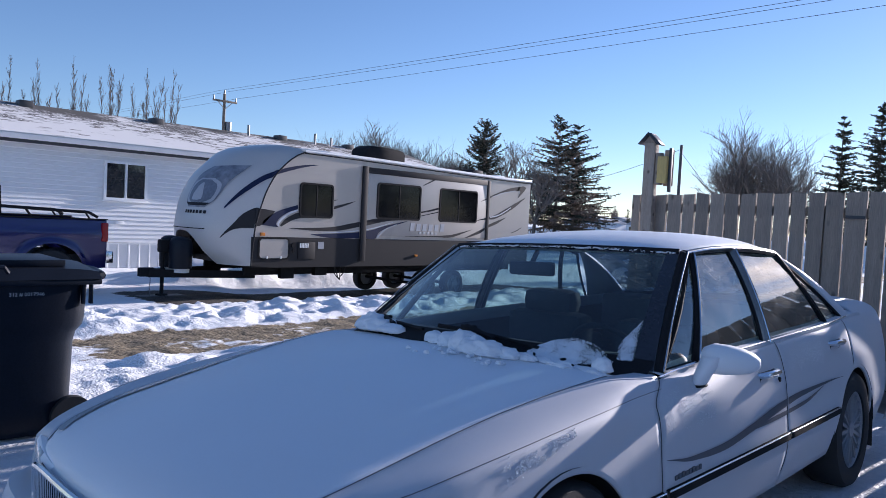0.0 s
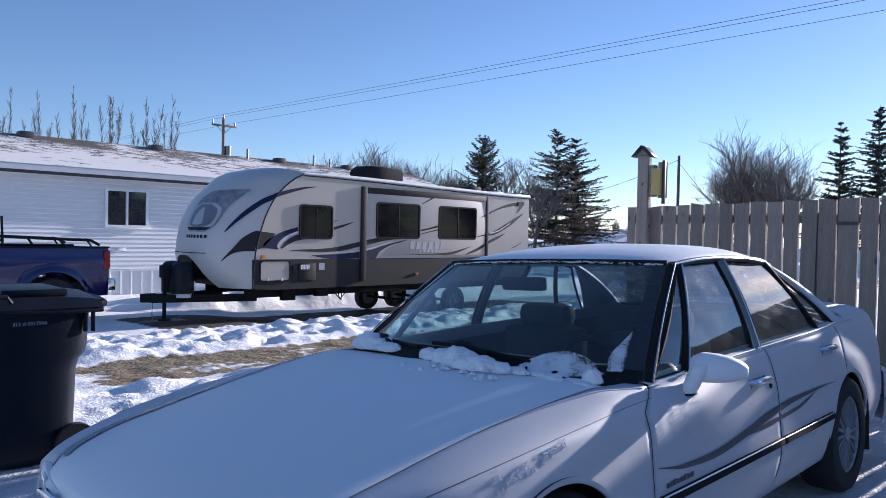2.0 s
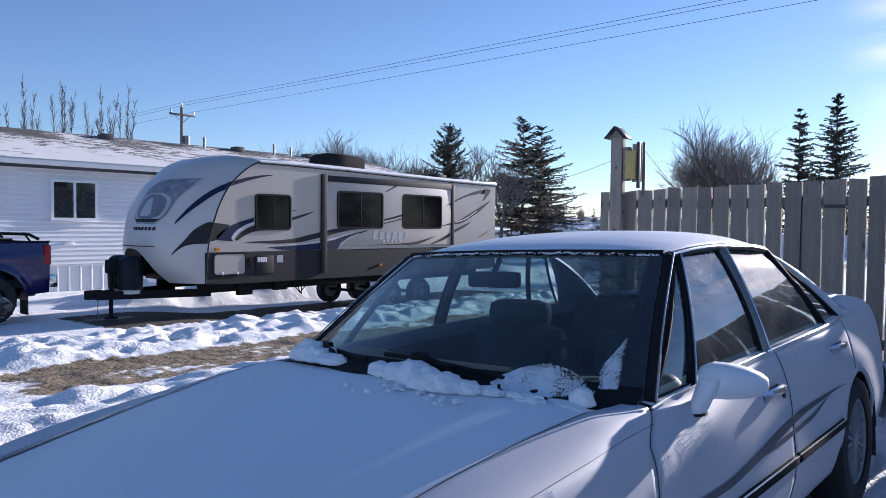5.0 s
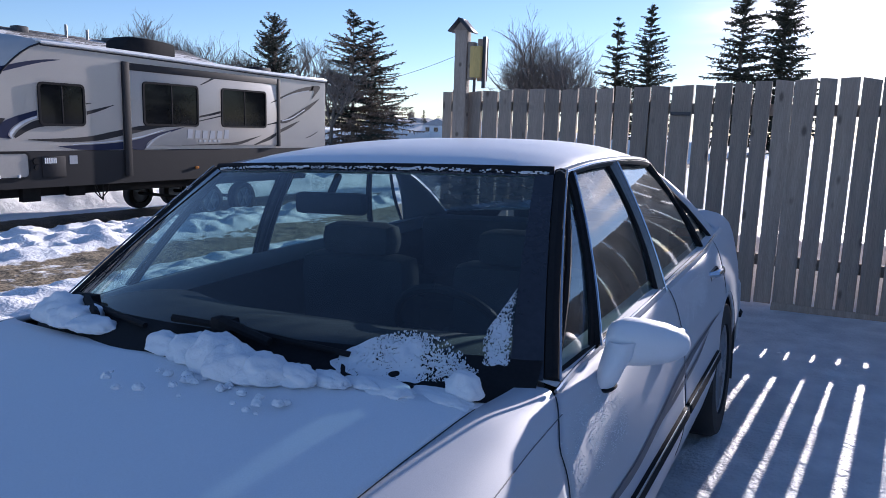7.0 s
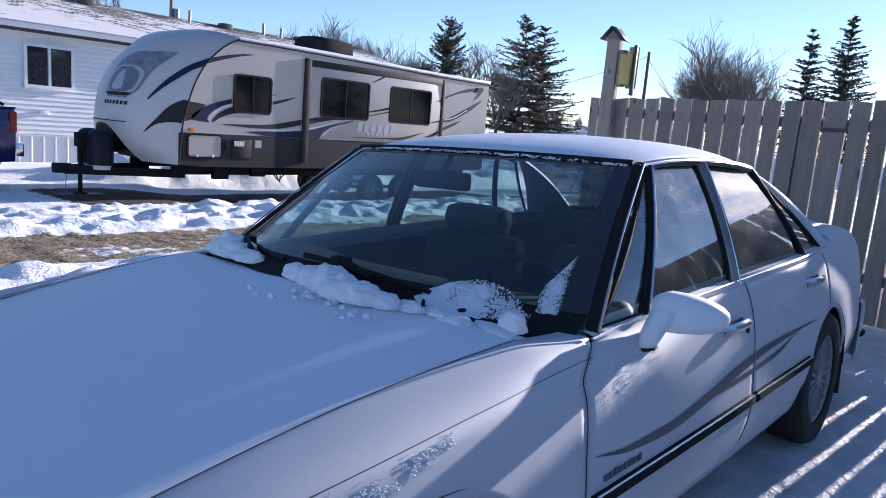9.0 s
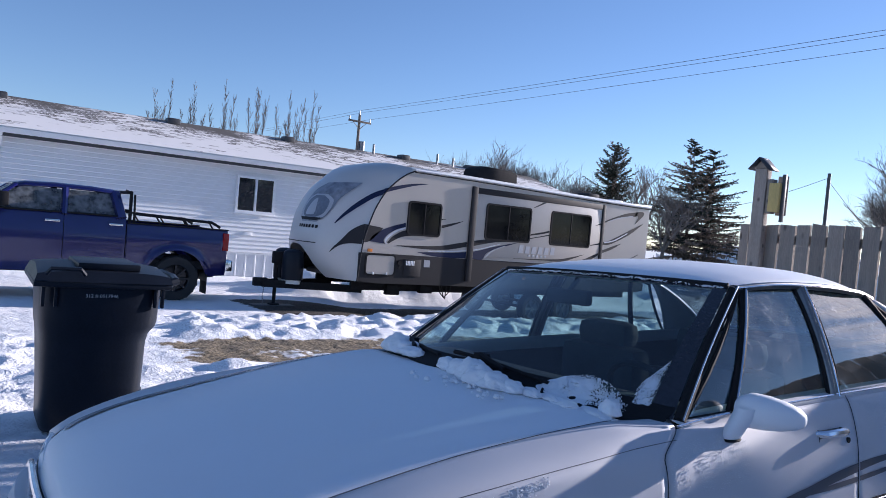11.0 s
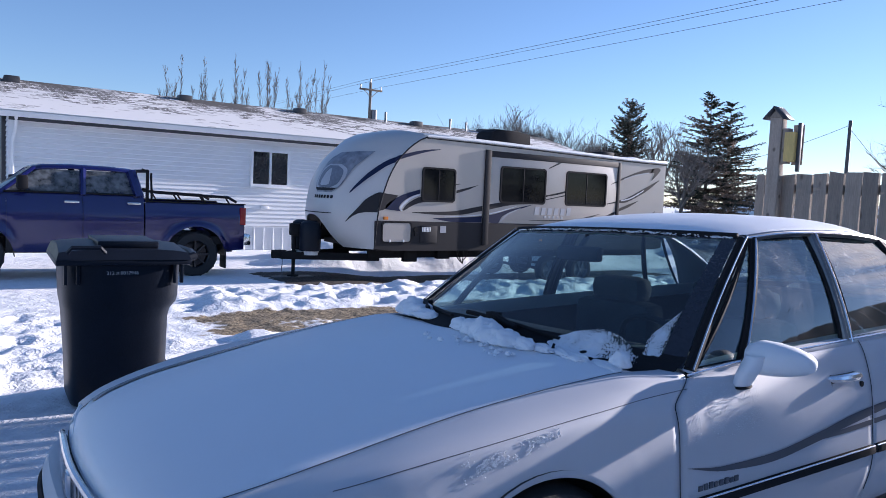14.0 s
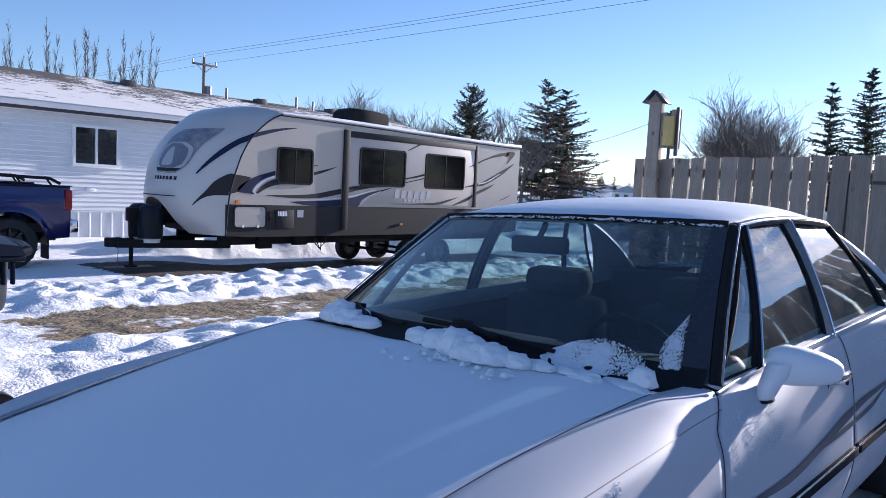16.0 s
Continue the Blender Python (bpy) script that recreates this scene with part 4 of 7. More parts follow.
    for name, x0, sgn in (("front_bumper", -2.225, -1), ("rear_bumper", 2.33, 1)):
        rise = (0.33, 0.40, 0.45, 0.47) if sgn < 0 else (0.36, 0.47, 0.54, 0.575)
        profile = list(zip((-0.10, -0.02, 0.0, 0.005, -0.015, -0.10), (0.22, 0.27) + rise))
        bm = bmesh.new()
        rows_ = []
        for k in range(33):
            a = math.pi * (k / 32 - 0.5)
            y = (0.895 if sgn > 0 else 0.84) * math.copysign(abs(math.sin(a)) ** 0.55, math.sin(a))
            out = (0.24 if sgn > 0 else 0.215) * abs(math.cos(a)) ** 0.5
            rows_.append([(x0 + sgn * (out + dx), y, z) for dx, z in profile])
        sheet(bm, rows_)
        bmesh.ops.recalc_face_normals(bm, faces=bm.faces[:])
        bump = part(name, bm, "car_paint", car, thick=0.01, face=(sgn, 0, 0))
        bm = bmesh.new()
        tube(bm, [(r[2][0] + sgn * 0.004, r[2][1] * 1.002, 0.36) for r in rows_], 0.016, 6)
        part("bumper_strip", bm, "black_trim", bump)
    # nose panel between the hood, the lamps and the bumper
    bm = bmesh.new()
    rows_ = []
    for y in np.linspace(-0.81, 0.81, 61):
        zt = 0.588 + 0.012 * ramp01(abs(y), 0.45, 0.65) - 0.07 * ramp01(abs(y), 0.70, 0.81)
        x = nose_x(y)
        rows_.append([(x + 0.050, y * 0.99, zt + 0.008), (x + 0.012, y, zt + 0.002), (x, y, zt - 0.014), (x + 0.002, y, 0.52), (x + 0.012, y, 0.36)])
    sheet(bm, rows_)
    part("nose_panel", bm, "frosted_paint", car, face=(-1, 0, 0))
    # thawed strip along the far edge of the hood
    bm = bmesh.new()
    rows_ = []
    for k in range(41):
        x = -2.27 + 1.12 * k / 40
        w = 0.28 * (1 - k / 40) ** 0.6 * (0.75 + 0.45 * n3(x * 5, 1.0)) + 0.006
        rows_.append([tuple(skin(x, 1.975 - w * j / 4, 0.006)) for j in range(5)])
    sheet(bm, rows_)
    part("thawed_strip", bm, "bare_paint", car, "bare wet strip of grey paint", face=(0, 0, 1))
    # wipers
    for keys in (((0.74, 0.085), (0.55, 0.075), (0.32, 0.060), (0.10, 0.035)), ((0.02, 0.085), (-0.18, 0.080), (-0.38, 0.055), (-0.56, 0.025))):
        pts = [tuple(wind_point(s_, t_) + Vector((-0.010, 0, 0.014))) for s_, t_ in keys]
        bm = bmesh.new()
        tube(bm, pts, [0.010, 0.009, 0.008, 0.007], 6)
        w = part("wiper_blade", bm, "black_trim", car)
        bm = bmesh.new()
        a, b = Vector(pts[1]), Vector(pts[2])
        box(bm, *(c for i in range(3) for c in (a[i] - (0.018, 0.03, 0.010)[i], a[i] + (0.018, 0.03, 0.022)[i])), 0.006)
        tube(bm, [a + Vector((-0.01, 0, 0.016)), b + Vector((-0.03, 0.02, 0.0))], [0.013, 0.010], 6)
        part("wiper_arm", bm, "black_trim", w)
    # grille with upright chrome bars
    grille = new("grille")
    grille.parent = car
    bm = bmesh.new()
    loop = [(nose_x(y) - 0.020, y, z) for y, z in [(-0.40, 0.385), (0.40, 0.385), (0.46, 0.46), (0.455, 0.545), (0.40, 0.574), (0.0, 0.580), (-0.40, 0.574), (-0.455, 0.545), (-0.46, 0.46), (-0.40, 0.385)]]
    tube(bm, spline(loop, 60), 0.011, 8)
    part("grille_frame", bm, "chrome", grille)
    bm = bmesh.new()
    sheet(bm, [[(nose_x(y) - 0.004, y, z) for z in (0.385, 0.48, 0.572)] for y in np.linspace(-0.45, 0.45, 19)])
    part("grille_backing", bm, "car_dark", grille, thick=0.006, face=(-1, 0, 0))
    for k in range(41):
        y = -0.44 + 0.022 * k
        bm = bmesh.new()
        zt = 0.574 - 0.02 * ramp01(abs(y), 0.38, 0.46)
        box(bm, nose_x(y) - 0.026, nose_x(y) - 0.006, y - 0.005, y + 0.005, 0.388, zt)
        part("grille_bar", bm, "chrome", grille, smooth=False)
    bm = bmesh.new()
    box(bm, -2.420, -2.402, -0.035, 0.035, 0.50, 0.572, 0.008)
    part("grille_emblem", bm, "chrome", grille)
    return car


M["stripe_grey"] = surface("stripe_grey", (0.10, 0.105, 0.12), 0.4, 0.1, 0.1, 4, 80, 0.0)
CAR = sedan()

# ---- travel trailer ----
RV_Y, RV_W = 9.8, 2.44
SEAM_X = [(0.33, 3.88), (0.95, 3.93), (1.6, 4.10), (2.0, 4.30), (2.2, 4.47), (2.45, 4.78), (2.56, 5.02)]
NOSE_X = [(0.33, 3.48), (0.6, 3.24), (0.95, 3.13), (1.4, 3.18), (1.9, 3.39), (2.25, 3.72), (2.45, 4.08), (2.56, 4.62)]


def cap_point(z, q, off=0.0):
    """On the trailer's moulded nose: height z, q from 0 at the near side to 2 at the far one."""
    a = abs(1 - q)
    s, c = curve_at(SEAM_X, z), curve_at(NOSE_X, z)
    lift = 0.12 * ramp01(z, 2.2, 2.56) * (1 - a ** 4)
    return Vector((c + (s - c) * a ** 2.6 - off, RV_Y + RV_W / 2 * q - (off if q < 0.5 else 0) * 0.8, z + lift + off * 0.3))


def decal(name, parent, top, bottom, y, material, label="", n=28):
    """A swoosh on the trailer's side between two spline edges given as (x, z)."""
    a, b = spline([(p[0], p[1], 0) for p in top], n), spline([(p[0], p[1], 0) for p in bottom], n)
    bm = bmesh.new()
    sheet(bm, [[(p.x, y, p.y), (p.x, y - 0.003, p.y), (q.x, y - 0.003, q.y), (q.x, y, q.y)] for p, q in zip(a, b)])
    return part(name, bm, material, parent, label, smooth=False)


def rounded(cx, cz, w, h, r, n=5):
    out = []
    for sx, sz, a0 in ((1, 1, 0), (-1, 1, 90), (-1, -1, 180), (1, -1, 270)):
        for k in range(n + 1):
            a = radians(a0 + 90 * k / n)
            out.append((cx + sx * (w / 2 - r) + r * math.cos(a), cz + sz * (h / 2 - r) + r * math.sin(a)))
    return out


def ring_plate(bm, outer, inner, y0, y1):
    """A frame between two outlines of equal length."""
    k = len(outer)
    rows = [[(u, y1, v) for u, v in outer], [(u, y0, v) for u, v in outer], [(u, y0, v) for u, v in inner], [(u, y1, v) for u, v in inner]]
    sheet(bm, [r + [r[0]] for r in rows])
    bmesh.ops.remove_doubles(bm, verts=bm.verts[:], dist=1e-5)


def rv_window(parent, cx, cz, w, h, y, split=0.5):
    win = new("window")
    win.parent = parent
    bm = bmesh.new()
    ring_plate(bm, rounded(cx, cz, w, h, 0.08), rounded(cx, cz, w - 0.07, h - 0.07, 0.06), y - 0.03, y + 0.0)
    part("window_frame", bm, "black_trim", win)
    bm = bmesh.new()
    slab(bm, rounded(cx, cz, w - 0.06, h - 0.06, 0.06), "y", y - 0.012, y + 0.01)
    part("pane", bm, "rv_glass", win)
    if split:
        boxpart("window_bar", (cx - w / 2 + split * w - 0.012, cx - w / 2 + split * w + 0.012, y - 0.022, y - 0.010, cz - h / 2 + 0.03, cz + h / 2 - 0.03), "black_trim", win, 0.003)
    return win


def travel_trailer():
    rv = thing("travel_trailer", "cream travel trailer with navy and grey swoosh decals, parked on snow", "travel trailer", pose(0, 0, 0))
    y0, y1 = RV_Y, RV_Y + RV_W
    # side walls and rear, upper cream part and charcoal skirt
    outline = [(curve_at(SEAM_X, z), z) for z in np.linspace(0.88, 2.56, 18)] + [(12.05, 2.47), (12.12, 2.40), (12.12, 0.88)]
    for ya, yb in ((y0, y0 + 0.05), (y1 - 0.05, y1)):
        bm = bmesh.new()
        slab(bm, outline, "y", ya, yb)
        part("side_wall", bm, "rv_white", rv, smooth=False)
        bm = bmesh.new()
        slab(bm, [(3.885, 0.34), (3.89, 0.875), (12.12, 0.875), (12.12, 0.34), (11.2, 0.30), (4.3, 0.30)], "y", ya - 0.004, yb + 0.004)
        part("lower_skirt", bm, "rv_grey", rv, "charcoal lower wall")
    boxpart("rear_wall", (12.07, 12.13, y0 + 0.051, y1 - 0.051, 0.35, 2.46), "rv_white", rv, 0.01)
    boxpart("floor", (3.95, 12.06, y0 + 0.06, y1 - 0.06, 0.30, 0.40), "rv_grey", rv, 0.0)
    # roof with a rounded drip edge and its awning rail
    bm = bmesh.new()
    sheet(bm, [[(x, y0 - 0.015 + (RV_W + 0.03) * k / 10, 2.565 - 0.095 * ramp01(x, 5.0, 12.1) * 1.0 + 0.05 * math.sin(math.pi * k / 10)) for k in range(11)] for x in np.linspace(4.95, 12.14, 12)])
    part("roof", bm, "trim_white", rv, thick=0.04)
    bm = bmesh.new()
    tube(bm, [(x, y0 - 0.02, 2.56 - 0.095 * ramp01(x, 5.0, 12.1)) for x in np.linspace(4.98, 12.14, 12)], 0.022, 8)
    part("awning_rail", bm, "trim_white", rv)
    # charcoal tube that stands for the shadow line under the roof edge
    bm = bmesh.new()
    tube(bm, [(x, y0 - 0.012, 2.515 - 0.095 * ramp01(x, 5.0, 12.1)) for x in np.linspace(4.98, 12.14, 12)], 0.010, 6)
    part("gutter_shadow_strip", bm, "rv_grey", rv)
    # moulded nose
    bm = bmesh.new()
    zs = list(np.linspace(0.33, 2.56, 30))
    grid = []
    for z in zs:
        row = []
        for k in range(41):
            q = 2 * k / 40
            if z < 0.95 and 0.52 < q < 1.48:       # arched recess over the gas bottles
                lim = 0.95 - 0.62 * ((abs(1 - q)) / 0.48) ** 3
                zz = max(z, lim - 0.02) if z < lim else z
            else:
                zz = z
            row.append(tuple(cap_point(zz, q)))
        grid.append(row)
    sheet(bm, grid)
    bmesh.ops.remove_doubles(bm, verts=bm.verts[:], dist=1e-4)
    bmesh.ops.recalc_face_normals(bm, faces=bm.faces[:])
    cap = part("front_cap", bm, "rv_cap", rv, "white moulded fibreglass front cap", angle=60)
    bm = bmesh.new()
    tube(bm, [(curve_at(SEAM_X, z) + 0.012, y0 - 0.006, z) for z in np.linspace(0.34, 2.56, 24)], 0.014, 6)
    part("cap_seam", bm, "rv_grey", cap)
    # decals on the nose
    def cap_patch(name, zq_top, zq_bot, material, label="", lift=0.012):
        a, b = spline([(p[0], p[1], 0) for p in zq_top], 20), spline([(p[0], p[1], 0) for p in zq_bot], 20)
        bm = bmesh.new()
        sheet(bm, [[tuple(cap_point(p.x + (q.x - p.x) * s, p.y + (q.y - p.y) * s, lift)) for s in np.linspace(0, 1, 13)] for p, q in zip(a, b)])
        return part(name, bm, material, cap, label)
    cap_patch("blue_sweep", [(1.39, 0.30), (1.60, 0.235), (1.80, 0.17), (2.02, 0.08), (2.14, 0.0)], [(1.37, 0.29), (1.56, 0.205), (1.74, 0.125), (1.92, 0.05), (2.00, 0.0)], "rv_blue")
    cap_patch("grey_fin", [(0.83, 0.30), (1.08, 0.185), (1.27, 0.12), (1.40, 0.04), (1.41, 0.0)], [(0.83, 0.29), (0.97, 0.19), (1.02, 0.11), (1.03, 0.04), (1.03, 0.0)], "rv_grey")
    cap_patch("front_shield", [(2.20, 0.26), (2.03, 0.30), (1.85, 0.36), (1.65, 0.39), (1.50, 0.43), (1.37, 0.54)], [(2.16, 0.80), (2.03, 0.92), (1.85, 0.97), (1.65, 0.98), (1.50, 0.96), (1.37, 0.88)], M["shield_picture"], "framed grey landscape panel")
    cap_patch("shield_rim", [(1.92, 0.56), (1.82, 0.43), (1.65, 0.41), (1.50, 0.45), (1.40, 0.56)], [(1.92, 0.82), (1.82, 0.93), (1.65, 0.96), (1.50, 0.94), (1.40, 0.86)], "rv_silver", lift=0.016)
    cap_patch("shield_badge", [(1.89, 0.60), (1.80, 0.48), (1.65, 0.455), (1.52, 0.49), (1.46, 0.58)], [(1.89, 0.79), (1.80, 0.89), (1.65, 0.915), (1.52, 0.89), (1.46, 0.82)], "rv_slate", lift=0.020)
    cap_patch("badge_peak", [(1.60, 0.62), (1.80, 0.68), (1.83, 0.72), (1.76, 0.78), (1.60, 0.82)], [(1.52, 0.62), (1.50, 0.68), (1.50, 0.72), (1.50, 0.78), (1.52, 0.82)], "rv_silver", lift=0.024)
    cap_patch("badge_band", [(1.455, 0.47), (1.455, 0.70), (1.455, 0.93)], [(1.40, 0.53), (1.395, 0.70), (1.40, 0.88)], "rv_grey", lift=0.024)
    cap_patch("cap_crease", [(0.985, 0.49), (0.985, 1.0), (0.985, 1.51)], [(0.968, 0.49), (0.968, 1.0), (0.968, 1.51)], "rv_grey")
    for k in range(7):
        q = 0.50 + 0.065 * k
        cap_patch("name_bar", [(1.315, q), (1.315, q + 0.02), (1.315, q + 0.042)], [(1.255, q), (1.255, q + 0.02), (1.255, q + 0.042)], "rv_grey")
    # slide-out section
    slide = new("slide_out")
    slide.parent = rv
    bm = bmesh.new()
    box(bm, 6.52, 10.36, y0 - 0.03, y0 - 0.001, 0.95, 2.26, 0.006)
    part("slide_panel", bm, "rv_white", slide)
    for dims in ((6.42, 6.56, 0.42, 2.40), (10.36, 10.46, 0.92, 2.38)):
        boxpart("slide_post", (dims[0], dims[1], y0 - 0.05, y0 - 0.002, dims[2], dims[3]), "rv_grey", slide, 0.008)
    boxpart("slide_header", (6.561, 10.359, y0 - 0.048, y0 - 0.002, 2.262, 2.385), "rv_grey", slide, 0.006)
    rv_window(rv, 5.295, 1.615, 0.80, 0.68, y0)
    rv_window(rv, 7.46, 1.70, 1.28, 0.78, y0 - 0.03)
    rv_window(rv, 9.35, 1.70, 1.30, 0.78, y0 - 0.03)
    # swooshes along the side: upper and lower edge of each as (x, z)
    for name, top, bot, mat in (
        ("grey_fin", [(3.96, 1.41), (4.16, 1.395), (4.37, 1.37)], [(3.95, 1.06), (4.12, 1.12), (4.37, 1.365)], "rv_grey"),
        ("blue_swoosh", [(4.87, 1.51), (4.53, 1.41), (4.29, 1.30), (4.13, 1.19), (4.10, 1.10)], [(4.87, 1.43), (4.66, 1.36), (4.48, 1.25), (4.40, 1.14), (4.44, 1.07)], "rv_blue"),
        ("silver_line", [(4.87, 1.425), (4.67, 1.355), (4.50, 1.245), (4.42, 1.14), (4.46, 1.07)], [(4.87, 1.395), (4.69, 1.325), (4.54, 1.22), (4.46, 1.13), (4.475, 1.07)], "rv_pale"),
        ("grey_swoosh", [(4.48, 1.10), (4.61, 1.235), (4.87, 1.36), (5.11, 1.33), (5.30, 1.28)], [(4.51, 1.08), (4.73, 1.20), (4.92, 1.255), (5.10, 1.27), (5.30, 1.275)], "rv_grey"),
        ("grey_streak", [(5.73, 1.525), (6.0, 1.59), (6.27, 1.655)], [(5.73, 1.465), (6.0, 1.545), (6.27, 1.65)], "rv_grey"),
        ("grey_dash", [(5.72, 1.655), (5.82, 1.665)], [(5.72, 1.635), (5.82, 1.655)], "rv_grey"),
        ("grey_streak", [(4.70, 1.058), (5.64, 1.10), (6.17, 1.19), (6.41, 1.235)], [(4.70, 1.048), (5.33, 1.02), (5.90, 1.04), (6.41, 1.13)], "rv_grey"),
        ("grey_streak", [(6.57, 1.27), (6.85, 1.315), (7.24, 1.32), (7.70, 1.315)], [(6.57, 1.16), (6.90, 1.23), (7.25, 1.285), (7.70, 1.31)], "rv_grey"),
        ("blue_streak", [(5.20, 0.952), (5.96, 0.985), (6.41, 1.02)], [(5.20, 0.945), (5.66, 0.885), (6.41, 0.885)], "rv_blue"),
        ("pale_line", [(5.45, 0.985), (6.0, 1.02), (6.41, 1.06)], [(5.45, 0.975), (6.0, 1.003), (6.41, 1.040)], "rv_pale"),
        ("blue_streak", [(6.57, 1.045), (6.75, 1.08), (7.09, 1.17), (7.75, 1.30)], [(6.57, 0.89), (6.82, 0.885), (6.99, 1.06), (7.75, 1.295)], "rv_blue"),
        ("pale_line", [(6.57, 1.085), (6.85, 1.14), (7.3, 1.255)], [(6.57, 1.062), (6.85, 1.118), (7.3, 1.245)], "rv_pale"),
        ("pale_line", [(6.86, 0.92), (7.06, 1.09), (7.42, 1.215)], [(6.90, 0.91), (7.10, 1.075), (7.42, 1.205)], "rv_silver"),
        ("blue_flash", [(4.33, 2.13), (4.73, 2.24), (5.06, 2.30), (5.31, 2.32)], [(4.25, 2.02), (4.68, 2.16), (5.0, 2.25), (5.31, 2.315)], "rv_blue"),
        ("grey_streak", [(8.13, 1.52), (8.43, 1.575), (8.69, 1.635)], [(8.13, 1.485), (8.43, 1.535), (8.69, 1.59)], "rv_grey"),
        ("grey_streak", [(8.13, 1.43), (8.43, 1.49), (8.69, 1.545)], [(8.13, 1.41), (8.43, 1.47), (8.69, 1.52)], "rv_grey"),
        ("dark_streak", [(7.69, 0.955), (8.97, 1.00), (9.51, 1.085), (9.86, 1.155)], [(7.69, 0.95), (8.60, 0.955), (9.20, 0.965), (9.86, 1.15)], "rv_grey"),
        ("dark_streak", [(9.62, 0.955), (10.0, 1.09), (10.34, 1.22)], [(9.68, 0.95), (10.1, 1.05), (10.34, 1.16)], "rv_grey"),
        ("dark_streak", [(10.47, 1.28), (10.80, 1.39), (11.17, 1.50)], [(10.47, 1.21), (10.85, 1.34), (11.17, 1.495)], "rv_grey"),
        ("grey_swoosh", [(10.16, 1.855), (10.25, 1.90), (10.35, 1.94)], [(10.16, 1.85), (10.25, 1.88), (10.35, 1.90)], "rv_grey"),
        ("grey_swoosh", [(10.47, 1.985), (10.85, 2.12), (11.28, 2.25), (11.70, 2.32)], [(10.47, 1.945), (10.90, 2.08), (11.30, 2.16), (11.62, 2.20)], "rv_grey"),
        ("grey_hook", [(11.62, 2.31), (11.83, 2.335), (11.91, 2.27), (11.63, 2.02)], [(11.55, 2.20), (11.68, 2.21), (11.69, 2.16), (11.60, 2.02)], "rv_grey"),
        ("silver_line", [(10.60, 2.00), (11.0, 2.12), (11.5, 2.21)], [(10.60, 1.98), (11.0, 2.095), (11.5, 2.185)], "rv_silver"),
        ("grey_streak", [(10.05, 1.40), (10.2, 1.425), (10.35, 1.46)], [(10.05, 1.375), (10.2, 1.40), (10.35, 1.415)], "rv_grey"),
        ("grey_streak", [(10.47, 1.48), (10.75, 1.55), (11.41, 1.83), (11.89, 2.035)], [(10.47, 1.42), (10.80, 1.465), (11.42, 1.73), (11.89, 2.02)], "rv_grey"),
        ("silver_line", [(10.55, 1.49), (10.9, 1.57), (11.35, 1.77)], [(10.55, 1.465), (10.9, 1.54), (11.35, 1.745)], "rv_pale"),
        ("grey_streak", [(11.39, 1.11), (11.6, 1.17), (11.82, 1.26)], [(11.39, 1.10), (11.6, 1.15), (11.82, 1.245)], "rv_grey"),
        ("header_slash", [(8.16, 2.115), (8.34, 2.20), (8.46, 2.255)], [(8.18, 2.105), (8.38, 2.185), (8.54, 2.255)], "rv_grey"),
    ):
        inside = 6.55 < top[0][0] < 10.3
        decal(name, rv, top, bot, y0 - (0.031 if inside else 0.002) - (0.003 if mat in ("rv_pale", "rv_silver") else 0.0), mat)
    # raised brand lettering as plain bars
    for k in range(6):
        bm = bmesh.new()
        slab(bm, [(7.81 + 0.19 * k, 1.10), (7.93 + 0.19 * k, 1.10), (7.95 + 0.19 * k, 1.24 + 0.02 * (k in (0, 5))), (7.83 + 0.19 * k, 1.24 + 0.02 * (k in (0, 5)))], "y", y0 - 0.046, y0 - 0.031)
        slab(bm, [(7.80 + 0.19 * k, 1.085), (7.94 + 0.19 * k, 1.085), (7.94 + 0.19 * k, 1.10), (7.80 + 0.19 * k, 1.10)], "y", y0 - 0.048, y0 - 0.031)
        part("brand_bar", bm, "rv_silver", rv, smooth=False)
    for k in range(5):
        boxpart("brand_bar", (8.09 + 0.125 * k, 8.16 + 0.125 * k, y0 - 0.040, y0 - 0.031, 1.01, 1.06), "rv_silver", rv, 0.003)
    # hatch, vents, lamps
    hatch = new("storage_hatch")
    hatch.parent = rv
    bm = bmesh.new()
    slab(bm, rounded(4.37, 0.66, 0.62, 0.36, 0.06), "y", y0 - 0.012, y0 - 0.005)
    part("hatch_door", bm, "rv_white", hatch)
    bm = bmesh.new()
    ring_plate(bm, rounded(4.37, 0.66, 0.68, 0.42, 0.08), rounded(4.37, 0.66, 0.62, 0.36, 0.06), y0 - 0.02, y0 - 0.004)
    part("hatch_frame", bm, "black_trim", hatch)
    for x in (4.22, 4.52):
        boxpart("latch", (x - 0.015, x + 0.015, y0 - 0.03, y0 - 0.012, 0.47, 0.52), "trim_white", hatch, 0.004)
    for z in (0.72, 0.62):
        bm = bmesh.new()
        cyl(bm, (4.80, y0 + 0.0, z), (4.80, y0 - 0.03, z), 0.05 if z > 0.7 else 0.035, seg=16)
        part("inlet_cap", bm, "black_trim", rv)
    panel = boxpart("furnace_panel", (4.90, 5.30, y0 - 0.02, y0 - 0.004, 0.46, 0.80), "rv_grey", rv, 0.01)
    for k in range(6):
        boxpart("vent_bar", (4.94 + 0.035 * k, 4.963 + 0.035 * k, y0 - 0.028, y0 - 0.019, 0.68, 0.77), "trim_white", panel, 0.002)
    boxpart("marker_lamp", (4.06, 4.16, y0 - 0.03, y0 - 0.002, 0.90, 0.96), "amber", rv, 0.008)
    boxpart("marker_lamp", (8.02, 8.10, y0 - 0.03, y0 - 0.006, 0.50, 0.55), "amber", rv, 0.008)
    boxpart("data_sticker", (5.38, 5.52, y0 - 0.006, y0 - 0.002, 0.66, 0.80), "rv_silver", rv, 0.0)
    # air conditioner
    bm = bmesh.new()
